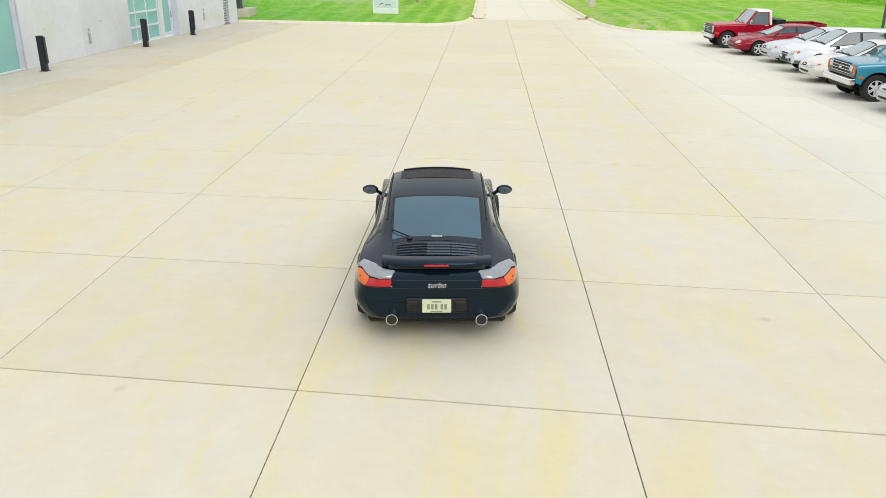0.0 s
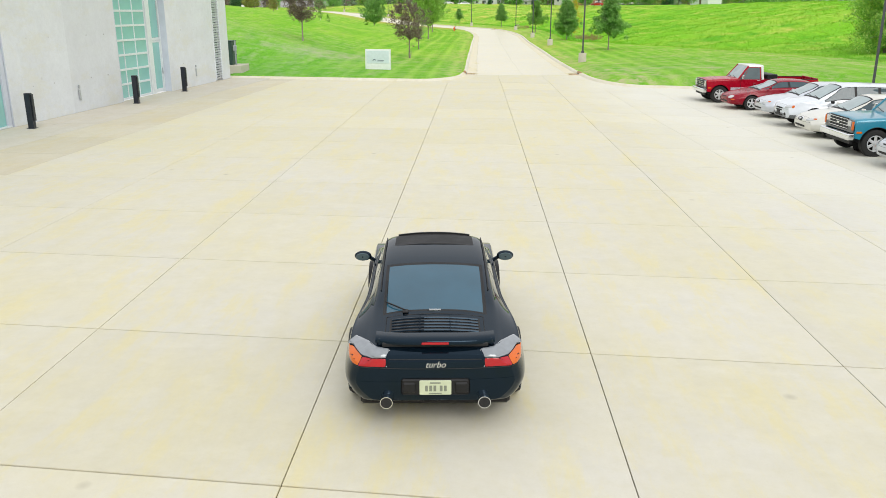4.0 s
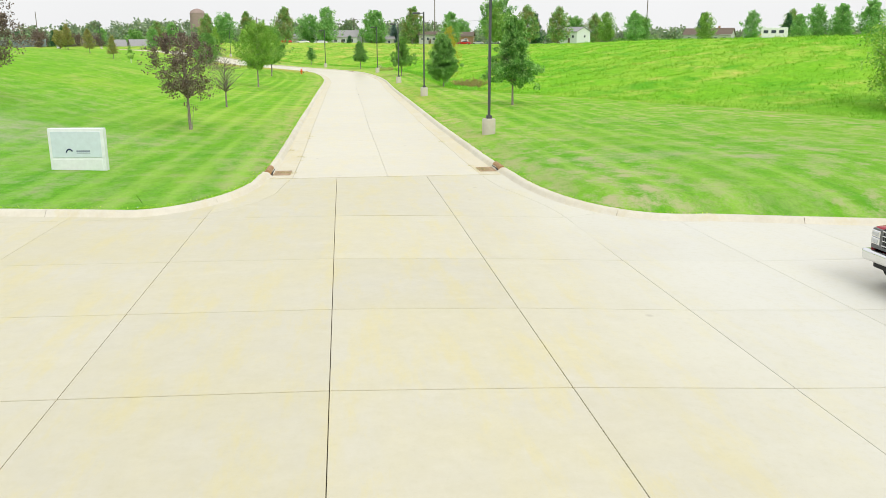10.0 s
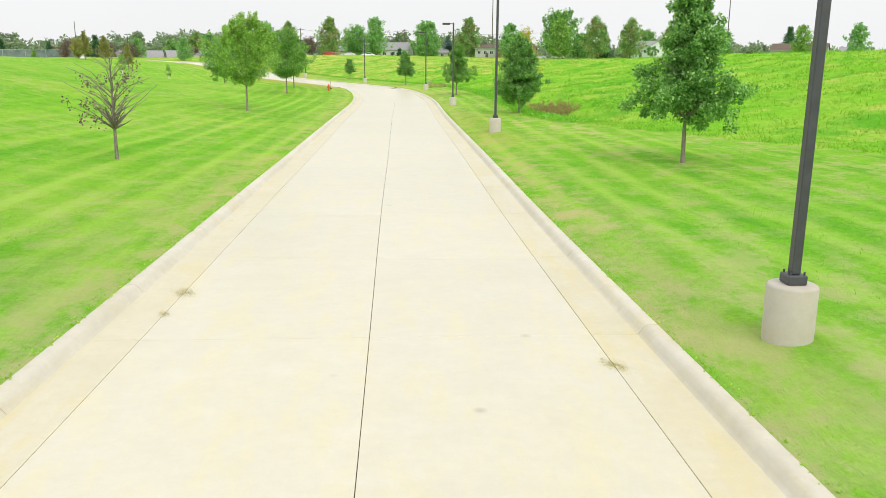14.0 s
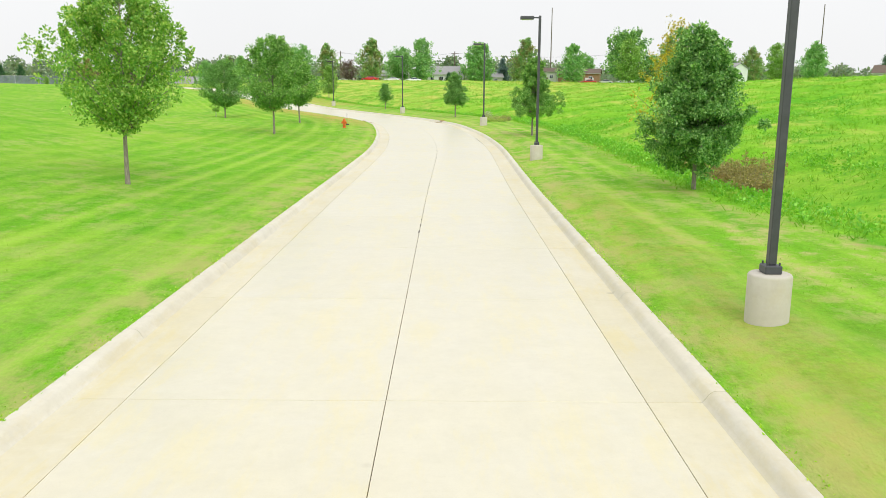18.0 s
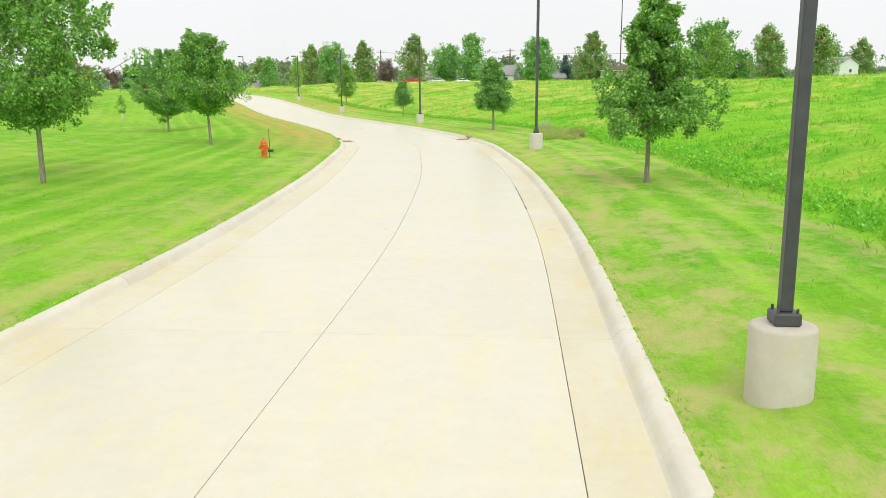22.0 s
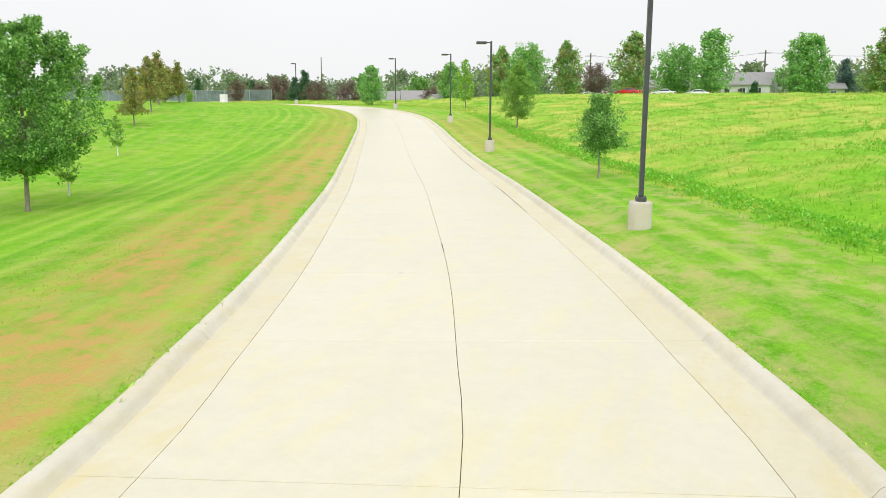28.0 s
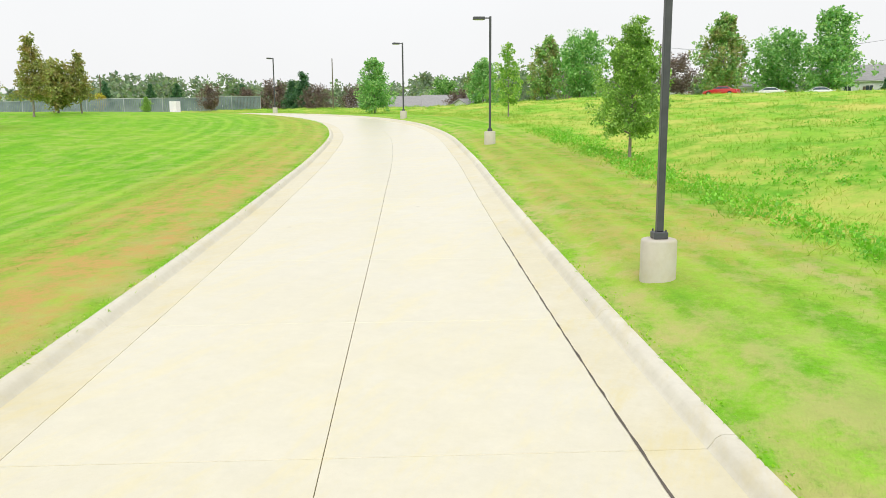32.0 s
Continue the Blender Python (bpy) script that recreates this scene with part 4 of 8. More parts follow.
    bm = bmesh.new()
    tube(bm, (4.95, 0.0, 5.92), (4.95, 0.14, 5.98), 0.05, 0.04, 10)
    part("lamp_arm", bm, DARK_PAINT, lamp)
    return b


def overhead_door(parent, s0, s1, z1, cols, rows, depth):
    """A sectional door with frosted aqua panes in an aluminium grid."""
    d = part("overhead_door", box(s1 - s0, 0.05, 0.09, ((s0 + s1) / 2, -depth, 0.06), 0.006), ALU, parent, "aluminium sectional door with frosted aqua panes")
    h = (z1 - 0.1) / rows
    w = (s1 - s0) / cols
    rail = bm_mesh("rail", box(s1 - s0, 0.055, 0.095, bevel=0.008), ALU)
    stile = bm_mesh("stile", box(0.055, 0.05, h - 0.08, bevel=0.006), ALU)
    pane = bm_mesh("pane", box(w - 0.05, 0.02, h - 0.085, bevel=0.003), AQUA)
    for r in range(1, rows + 1):
        part("rail", rail, None, d, m=Matrix.Translation(((s0 + s1) / 2, -depth, 0.06 + h * r)))
    for r in range(rows):
        for c in range(cols + 1):
            part("stile", stile, None, d, m=Matrix.Translation((s0 + 0.03 + (s1 - s0 - 0.06) * c / cols, -depth, 0.06 + h * (r + 0.5))))
        for c in range(cols):
            part("pane", pane, None, d, m=Matrix.Translation((s0 + w * (c + 0.5), -depth - 0.012, 0.06 + h * (r + 0.5))))
    return d


def build_doors(b):
    dp = 0.38
    # first doorway: pedestrian door with a light over it, then the sectional door
    overhead_door(b, 10.45, 14.02, 5.3, 3, 8, dp)
    part("doorway_lining", box(0.03, 0.36, 5.4, (8.92, -0.2, 2.7), 0.004), REVEAL, b)
    part("doorway_lining", box(0.03, 0.36, 5.4, (14.05, -0.2, 2.7), 0.004), REVEAL, b)
    part("doorway_head", box(5.1, 0.36, 0.03, (11.48, -0.2, 5.4), 0.004), REVEAL, b)
    part("mullion", box(0.42, 0.14, 5.36, (10.2, -dp, 2.68), 0.01), ALU, b)
    part("door_jamb", box(0.09, 0.12, 5.36, (8.99, -dp, 2.68), 0.008), ALU, b)
    leaf = part("side_door", box(0.07, 0.05, 2.5, (9.09, -dp, 1.3), 0.006), ALU, b, "narrow aqua glazed side door with aluminium frame")
    part("door_stile", box(0.07, 0.05, 2.5, (9.93, -dp, 1.3), 0.006), ALU, leaf)
    part("door_rail", box(0.78, 0.05, 0.16, (9.51, -dp, 0.13), 0.006), ALU, leaf)
    part("door_rail", box(0.78, 0.05, 0.10, (9.51, -dp, 2.5), 0.006), ALU, leaf)
    part("pane", box(0.78, 0.02, 2.28, (9.51, -dp - 0.01, 1.33), 0.003), AQUA, leaf)
    part("door_pull", box(0.03, 0.06, 0.3, (9.1, -dp + 0.06, 1.05), 0.008), STEEL, leaf)
    part("transom_bar", box(0.94, 0.08, 0.13, (9.51, -dp, 2.62), 0.006), ALU, b)
    part("transom_light", box(0.86, 0.02, 2.6, (9.51, -dp - 0.01, 3.99), 0.003), AQUA, b, "tall aqua frosted pane over the side door")
    part("doorway_back", box(5.2, 0.05, 5.5, (11.48, -dp - 0.25, 2.75), 0), BLACK, b)
    # second doorway
    part("doorway_lining", box(0.03, 0.36, 5.4, (22.09, -0.2, 2.7), 0.004), REVEAL, b)
    part("doorway_lining", box(0.03, 0.36, 5.4, (26.58, -0.2, 2.7), 0.004), REVEAL, b)
    part("door_jamb", box(0.22, 0.10, 5.36, (22.24, -0.1, 2.68), 0.008), REVEAL, b)
    part("transom_bar", box(4.2, 0.09, 0.10, (24.4, -0.12, 2.74), 0.006), ALU, b)
    big = part("glazed_door", box(4.1, 0.03, 2.66, (24.42, -0.13, 1.36), 0.004), AQUA, b, "wide flat aqua glazed door")
    part("sill", box(4.3, 0.16, 0.06, (24.35, -0.1, 0.04), 0.006), ALU, big)
    part("transom_light", box(4.1, 0.03, 2.55, (24.42, -0.13, 4.08), 0.004), AQUA, b)
    part("doorway_back", box(4.5, 0.05, 5.5, (24.35, -0.5, 2.75), 0), BLACK, b)


building = build_building()
build_doors(building)


# ---------------------------------------------------------------- trees
def limb_mesh(segs, n=7):
    """Tapered limbs: each a list of (point, radius)."""
    verts, faces = [], []
    for line in segs:
        base = len(verts)
        for k, (p, r) in enumerate(line):
            p = Vector(p)
            q = Vector(line[min(k + 1, len(line) - 1)][0]) - Vector(line[max(k - 1, 0)][0])
            rot = q.to_track_quat('Z', 'Y').to_matrix()
            for i in range(n):
                a = 2 * math.pi * i / n
                verts.append(p + rot @ Vector((r * math.cos(a), r * math.sin(a), 0)))
        for k in range(len(line) - 1):
            for i in range(n):
                j = (i + 1) % n
                faces.append((base + k * n + i, base + k * n + j, base + (k + 1) * n + j, base + (k + 1) * n + i))
        faces.append(tuple(base + (len(line) - 1) * n + i for i in range(n)))
    return verts, faces


def leaf_cloud(centres, radii, per, size, rng, droop=0.2, long=1.5):
    """Folded leaves scattered in clumps: two triangles each side of a midrib are kept to one quad."""
    c = np.repeat(np.asarray(centres), per, axis=0)
    r = np.repeat(np.asarray(radii), per)
    n = len(c)
    off = rng.normal(size=(n, 3))
    off /= np.maximum(np.linalg.norm(off, axis=1), 1e-6)[:, None]
    off *= (rng.random(n) ** 0.45 * r)[:, None]
    p = c + off * np.array([1, 1, 0.85])
    out = off / np.maximum(np.linalg.norm(off, axis=1), 1e-6)[:, None]
    d = out + rng.normal(size=(n, 3)) * 0.7 - np.array([0, 0, droop])
    d /= np.linalg.norm(d, axis=1)[:, None]
    side = np.cross(d, rng.normal(size=(n, 3)))
    side /= np.maximum(np.linalg.norm(side, axis=1), 1e-6)[:, None]
    s = size * rng.uniform(0.6, 1.35, n)
    up = np.cross(side, d)
    v = np.empty((n, 4, 3))
    L = (s * long)[:, None]
    W = (s * 0.5)[:, None]
    v[:, 0] = p
    v[:, 1] = p + d * L * 0.5 + side * W + up * W * 0.35
    v[:, 2] = p + d * L
    v[:, 3] = p + d * L * 0.5 - side * W + up * W * 0.35
    f = np.arange(n * 4).reshape(n, 4)
    return v.reshape(-1, 3), f


def quad_mesh(name, v, f, mat):
    me = bpy.data.meshes.new(name)
    n, k = len(v), len(f)
    me.vertices.add(n)
    me.vertices.foreach_set("co", np.asarray(v, np.float32).ravel())
    me.loops.add(k * 4)
    me.loops.foreach_set("vertex_index", np.asarray(f, np.int32).ravel())
    me.polygons.add(k)
    me.polygons.foreach_set("loop_start", np.arange(0, k * 4, 4, dtype=np.int32))
    me.update(calc_edges=True)
    me.materials.append(mat)
    return me


def crown_radius(kind, t):
    """Outline of a crown: share of the full radius at share t of its height."""
    if kind == "oval":
        return (math.sin(math.pi * min(1, 0.12 + 0.88 * t) ** 0.75)) ** 0.7 if t < 1 else 0.05
    if kind == "cone":
        return max(0.04, (1 - t) ** 0.8) * (0.75 + 0.25 * min(1, t * 8))
    if kind == "egg":
        return max(0.08, math.sin(math.pi * (0.16 + 0.80 * t ** 0.8)) ** 0.8 * (1.12 - 0.45 * t))
    if kind == "skirt":
        return float(np.interp(t, [0, 0.1, 0.24, 0.42, 0.7, 1], [0.55, 1.0, 0.86, 0.54, 0.38, 0.10]))
    if kind == "kite":
        return float(np.interp(t, [0, 0.14, 0.32, 0.5, 0.8, 1], [0.14, 0.48, 0.92, 1.0, 0.62, 0.2]))
    if kind == "vase":
        return 0.25 + 0.75 * math.sin(math.pi * (0.1 + 0.8 * t)) ** 0.8
    return math.sin(math.pi * (0.08 + 0.86 * t)) ** 0.6


def tree_meshes(seed, height, width, bare, kind="oval", leaf=OAK_LEAF, bark=BARK, leaves=5000, leaf_size=0.11, clump=0.38, trunk=0.07,
                limbs=34, sparse=0.0, sprouts=0, lean=0.0, long=1.5, shoots=0):
    """Trunk with limbs, and a crown of clumps that hang on the limbs' outer ends."""
    rng = np.random.default_rng(seed)
    segs, centres, radii = [], [], []
    top = height * 0.93
    sway = rng.normal(size=2) * 0.04 * height * 0.4
    def stem(t):
        return np.array([sway[0] * t * t + lean * t * height, sway[1] * math.sin(t * 2.2), top * t])
    line = [(stem(0) - np.array([0, 0, 0.12]), trunk * 1.45), (stem(0.02), trunk * 1.12), (stem(0.1), trunk)]
    for t in np.linspace(0.2, 1, 7):
        line.append((stem(t), max(0.008, trunk * (1 - 0.92 * t) + 0.006)))
    segs.append(line)
    lo = bare / height
    for k in range(limbs):
        t = (k + rng.random()) / limbs
        hgt = lo + (1 - lo) * t
        R = width / 2 * crown_radius(kind, t) * rng.uniform(0.55, 1.22)
        ang = k * 2.39996 + rng.normal() * 0.35
        rise = {"cone": 0.25, "skirt": 0.3, "kite": 1.0}.get(kind, 0.55) * R * rng.uniform(0.5, 1.3)
        tip_z = hgt * height
        root_t = max(lo * 0.9, min(0.97, (tip_z - rise - 0.25 * R) / top))
        a = stem(root_t)
        tip = np.array([a[0] + R * math.cos(ang), a[1] + R * math.sin(ang), min(height, tip_z)])
        mid = a + (tip - a) * 0.5 + np.array([0, 0, 0.10 * R]) + rng.normal(size=3) * 0.05 * R
        r0 = max(0.008, trunk * 0.42 * (1 - 0.7 * t))
        segs.append([(a, r0), (mid, r0 * 0.6), (tip, 0.006)])
        if rng.random() < sparse:
            continue
        for u in (0.42, 0.62, 0.82, 1.0) if R > 0.4 * width / 2 else (0.7, 1.0):
            for twin in range(2):
                q = a + (tip - a) * u + rng.normal(size=3) * (0.05 * R + 0.16 * clump if kind == "kite" else 0.10 * R + 0.3 * clump)
                centres.append(q)
                radii.append(clump * rng.uniform(0.35, 0.85) * (0.7 + 0.3 * crown_radius(kind, t)))
    for k in range(shoots):
        # thin leafy shoots that stand out of the crown
        t = rng.uniform(0.45, 0.98)
        R = width / 2 * crown_radius(kind, t) * rng.uniform(0.5, 0.95)
        ang = rng.random() * 6.283
        q = stem(min(1.0, lo + (1 - lo) * t)) + np.array([R * math.cos(ang), R * math.sin(ang), 0.0])
        tip = q + np.array([0.25 * math.cos(ang), 0.25 * math.sin(ang), 1.0]) * rng.uniform(0.3, 0.75) * clump * 2
        segs.append([(q, 0.009), ((q + tip) / 2, 0.006), (tip, 0.003)])
        for u in (0.3, 0.6, 0.9, 1.1):
            centres.append(q + (tip - q) * u)
            radii.append(clump * 0.28)
    for k in range(sprouts):
        a = rng.random() * 6.28
        q = np.array([0.08 * math.cos(a), 0.08 * math.sin(a), 0])
        tip = np.array([(0.18 + 0.2 * rng.random()) * math.cos(a), (0.18 + 0.2 * rng.random()) * math.sin(a), rng.uniform(0.5, 1.3)])
        segs.append([(q, 0.012), ((q + tip) / 2, 0.009), (tip, 0.004)])
        centres.append(tip)
        radii.append(0.16)
    per = max(3, int(leaves / max(1, len(centres))))
    tv, tf = limb_mesh(segs)
    wood = mesh_from("trunk", tv, tf, (bark,), smooth=True)
    lv, lf = leaf_cloud(centres, radii, per, leaf_size, rng, long=long)
    return wood, quad_mesh("crown", lv, lf, leaf)


def tree(name, x, y, label, meshes, group="", z=None, turn=0.0, scale=1.0):
    g = float(land(np.array([x]), np.array([y]))[0]) if z is None else z
    t = thing(name, Matrix.Translation((x, y, g - 0.02)) @ Matrix.Rotation(turn, 4, 'Z') @ Matrix.Scale(scale, 4), label, "tree", group)
    part("trunk", meshes[0], None, t)
    part("crown", meshes[1], None, t)
    return t


ROW = "young trees along the road"
tree("oak_tree", 12.8, 74.1, "young dark-green oak with a dense crown on the mown verge", tree_meshes(11, 5.45, 3.3, 1.75, "skirt", OAK_LEAF, leaves=52000, leaf_size=0.066, clump=0.40, limbs=64, shoots=10), ROW)
tree("oak_tree", 11.85, 103.1, "young dark-green oak with broad leaves beside the swale", tree_meshes(12, 5.0, 2.9, 1.1, "egg", OAK_LEAF, leaves=80000, leaf_size=0.052, clump=0.42, limbs=60, shoots=14, long=1.9), ROW)
tree("yellowing_tree", 13.5, 112.5, "thin young tree with sparse yellowing leaves", tree_meshes(13, 6.2, 2.7, 1.0, "egg", YELLOW_LEAF, BARK_THIN, leaves=6500, leaf_size=0.062, clump=0.34, limbs=44, trunk=0.05, shoots=16), ROW)
tree("oak_tree", 9.65, 131.5, "young green oak with a wide skirt of leaves", tree_meshes(14, 5.0, 3.4, 1.75, "skirt", LAWN_MAPLE_LEAF, leaves=46000, leaf_size=0.062, clump=0.34, limbs=60, sparse=0.1, shoots=10), ROW)
tree("oak_tree", 4.8, 160.6, "young green oak on a bare trunk at the verge", tree_meshes(15, 4.35, 2.8, 1.6, "skirt", OAK_LEAF, leaves=40000, leaf_size=0.058, clump=0.34, limbs=58, sparse=0.06, shoots=8), ROW)
tree("young_tree", -4.3, 185.4, "small round-crowned green tree beside the lamp", tree_meshes(16, 3.3, 1.7, 1.4, "oval", OAK_LEAF, leaves=16000, leaf_size=0.055, clump=0.34, limbs=34, trunk=0.045, shoots=6), ROW)
tree("young_tree", -17.1, 221.3, "pale green columnar tree on the verge", tree_meshes(17, 5.8, 3.2, 1.3, "egg", PALE_LEAF, leaves=20000, leaf_size=0.075, clump=0.42, limbs=44, shoots=10), ROW)
tree("young_tree", -32.9, 254.6, "slim pale green tree far along the verge", tree_meshes(18, 6.2, 3.0, 1.4, "egg", MAPLE_LEAF, leaves=6500, leaf_size=0.10, clump=0.34, limbs=30), ROW)
tree("crimson_tree", -14.4, 61.4, "dark crimson plum tree on the lawn", tree_meshes(21, 4.4, 2.9, 1.9, "round", CRIMSON_LEAF, leaves=11000, leaf_size=0.058, clump=0.36, limbs=46, sprouts=0, shoots=20), ROW)
tree("crimson_tree", -5.5, 61.2, "crimson plum tree with thinning top and root sprouts", tree_meshes(22, 4.5, 3.0, 1.8, "vase", CRIMSON_LEAF, leaves=10000, leaf_size=0.055, clump=0.33, limbs=50, sprouts=2, sparse=0.15, shoots=24), ROW)
tree("bare_tree", -5.8, 75.6, "thin grey tree that has lost nearly all leaves", tree_meshes(23, 3.6, 2.6, 1.2, "round", CRIMSON_LEAF, BARK_THIN, leaves=500, leaf_size=0.06, clump=0.3, limbs=90, trunk=0.06, sparse=0.9), ROW)
tree("maple_tree", -6.52, 103.2, "bright green young maple with an airy top", tree_meshes(24, 6.2, 4.7, 1.95, "kite", MAPLE_LEAF, leaves=36000, leaf_size=0.066, clump=0.40, limbs=70, trunk=0.075, shoots=70), ROW)
tree("maple_tree", -7.46, 130.0, "bright green young maple on the lawn", tree_meshes(25, 6.2, 5.0, 1.8, "kite", LAWN_MAPLE_LEAF, leaves=36000, leaf_size=0.068, clump=0.42, limbs=70, trunk=0.075, shoots=60), ROW)
tree("maple_tree", -8.8, 146.6, "round green young maple near the hydrant", tree_meshes(26, 5.2, 3.7, 1.7, "kite", LAWN_MAPLE_LEAF, leaves=34000, leaf_size=0.07, clump=0.40, limbs=56, trunk=0.07, shoots=30), ROW)
tree("maple_tree", -22.7, 173.7, "broad green maple on the open lawn", tree_meshes(27, 6.7, 6.2, 1.55, "kite", OAK_LEAF, leaves=56000, leaf_size=0.07, clump=0.46, limbs=80, trunk=0.085, shoots=50), ROW)
sap = tree_meshes(28, 2.6, 1.15, 0.7, "oval", PALE_LEAF, leaves=1900, leaf_size=0.06, clump=0.16, limbs=14, trunk=0.02)
for x, y in ((-25.0, 177.9), (-36.5, 193.6), (-30.0, 150.0)):
    t = tree("sapling", x, y, "small newly planted sapling with a white trunk guard", sap, "saplings on the lawn")
    bm = bmesh.new()
    tube(bm, (0, 0, 0), (0, 0, 0.62), 0.05, 0.045, 10)
    part("trunk_guard", bm, plain("white_guard", (0.75, 0.75, 0.72), 0.6), t, "white plastic trunk guard")


# ---------------------------------------------------------------- street lamps
def build_lamp():
    t = thing("street_lamp", None, "dark bronze street lamp on a round concrete footing", "street lamp", "street lamps along the road")
    part("footing", lathe([(0.30, -0.4), (0.30, 0.70), (0.287, 0.725), (0.27, 0.735), (0.0, 0.74)], 28), FOOTING, t, "round concrete footing", True)
    base = part("base_cover", box(0.24, 0.24, 0.12, (0, 0, 0.80), 0.015), DARK_PAINT, t)
    for sx in (-1, 1):
        for sy in (-1, 1):
            part("anchor_bolt", tube(bmesh.new(), (sx * 0.085, sy * 0.085, 0.74), (sx * 0.085, sy * 0.085, 0.90), 0.014, 0.014, 6), DARK_PAINT, base)
    part("pole", box(0.115, 0.115, 5.85, (0, 0, 0.86 + 2.925), 0.012), DARK_PAINT, t, "square dark bronze pole")
    part("arm", box(0.30, 0.06, 0.06, (-0.2, 0, 6.62), 0.008), DARK_PAINT, t)
    head = part("lamp_head", box(0.62, 0.36, 0.15, (-0.6, 0, 6.61), 0.03, segs=2), DARK_PAINT, t, "flat shoebox lamp head")
    part("lens", box(0.48, 0.26, 0.02, (-0.6, 0, 6.528), 0.004), plain("lamp_lens", (0.55, 0.55, 0.5), 0.2), head)
    return t


LAMPS = [(8.25, 57.76), (8.40, 88.48), (8.18, 115.74), (6.97, 144.32), (-1.33, 173.1), (-13.30, 199.91), (-25.43, 227.15), (-42.00, 252.08), (-67.91, 270.51)]
lamp_zero = build_lamp()
for k, (x, y) in enumerate(LAMPS):
    i, d, al = near_line([x], [y])
    ang = math.atan2(TAN[i[0]][1], TAN[i[0]][0]) - math.pi / 2
    z = float(land(np.array([x]), np.array([y]))[0]) - 0.02
    m = Matrix.Translation((x, y, z)) @ Matrix.Rotation(ang, 4, 'Z')
    if k == 0:
        lamp_zero.matrix_basis = m
    else:
        copy_thing(lamp_zero, m)
copy_thing(lamp_zero, Matrix.Translation((18.95, 33.4, -0.25)) @ Matrix.Rotation(radians(-20), 4, 'Z'))


# ---------------------------------------------------------------- vehicles
def car_paint(name, color, metal=0.0, rough=0.28, coat=0.7, dusty=0.08, spec=0.5, tint=(1, 1, 1)):
    m, nt, b = nodes_of(name)
    f = noise_tex(nt, own_coords(nt), 3.0, 4)
    dust = noise_tex(nt, own_coords(nt), 40, 3)
    c = blend(nt, span(nt, f, 0.3, 0.7), tuple(x * 0.92 for x in color), color)
    c = blend(nt, span(nt, dust, 0.45, 0.8, 0, dusty), c, (0.45, 0.42, 0.36))
    nt.links.new(c, b.inputs["Base Color"])
    b.inputs["Metallic"].default_value = metal
    nt.links.new(span(nt, f, 0.3, 0.7, rough, rough * 1.25), b.inputs["Roughness"])
    b.inputs["Coat Weight"].default_value = coat
    b.inputs["Coat Roughness"].default_value = 0.05
    b.inputs["Specular IOR Level"].default_value = spec
    b.inputs["Specular Tint"].default_value = (*tint, 1)
    return m


def car_glass(name, color):
    m, nt, b = nodes_of(name)
    f = noise_tex(nt, own_coords(nt), 2.0, 3)
    nt.links.new(blend(nt, span(nt, f, 0.3, 0.7), tuple(x * 0.8 for x in color), color), b.inputs["Base Color"])
    b.inputs["Roughness"].default_value = 0.04
    b.inputs["Specular IOR Level"].default_value = 0.55
    return m


BLACK_CAR = car_paint("black_car_paint", (0.003, 0.007, 0.012), 0.0, 0.012, coat=0.0, dusty=0.0, spec=0.36, tint=(0.50, 0.74, 1.0))
RED_TRUCK = car_paint("faded_red_paint", (0.36, 0.003, 0.018), dusty=0.0, coat=0.22, rough=0.25, spec=0.2)
RED_CAR = car_paint("dark_red_paint", (0.26, 0.002, 0.016), dusty=0.0, coat=0.25, rough=0.25, spec=0.2)
SILVER_CAR = car_paint("silver_paint", (0.58, 0.61, 0.66), 0.25, dusty=0.03)
PEARL_CAR = car_paint("pearl_white_paint", (0.70, 0.74, 0.79), 0.05, dusty=0.03)
IVORY_CAR = car_paint("ivory_paint", (0.68, 0.67, 0.61), 0.05, dusty=0.03)
TEAL_CAR = car_paint("teal_blue_paint", (0.008, 0.22, 0.33), 0.1, dusty=0.02)
WHITE_TOP = car_paint("white_roof_paint", (0.78, 0.78, 0.76))
TINTED = car_glass("tinted_glass", (0.05, 0.085, 0.10))
# smoked tint, with the sky's blue reflection added to the base colour
SMOKED = car_glass("smoked_rear_glass", (0.028, 0.095, 0.145))
SIDE_GLASS = car_glass("cab_side_glass", (0.11, 0.15, 0.16))
# opaque pale base colour that paints in the sky's reflection
SKY_PALE_GLASS = car_glass("windscreen_glass", (0.36, 0.44, 0.45))
RUBBER = plain("tyre_rubber", (0.018, 0.018, 0.018), 0.85, vary=0.3, scale=12)
TRIM = plain("black_plastic_trim", (0.012, 0.012, 0.013), 0.5, vary=0.3, spec=0.3)
CHROME = plain("chrome", (0.78, 0.79, 0.80), 0.16, 1.0, vary=0.05)
ALLOY = plain("alloy_wheel", (0.68, 0.69, 0.70), 0.32, 0.35, vary=0.1)
RED_LENS = plain("red_lens", (0.42, 0.003, 0.010), 0.15, coat=0.3, vary=0.1)
AMBER_LENS = plain("amber_lens", (0.62, 0.12, 0.006), 0.15, coat=0.3, vary=0.1)
CLEAR_LENS = plain("clear_lens", (0.55, 0.57, 0.58), 0.12, 0.2, coat=1.0, vary=0.1)
TAIL_CLEAR = plain("grey_tail_lens", (0.26, 0.28, 0.30), 0.10, 0.2, coat=0.5, vary=0.1, scale=18)
PLATE = plain("pale_green_plate", (0.55, 0.60, 0.42), 0.4, vary=0.08)
PLATE_INK = plain("plate_ink", (0.20, 0.22, 0.17), 0.5)
GRILLE_GREY = plain("grille_grey", (0.16, 0.165, 0.17), 0.4, 0.5, vary=0.15)
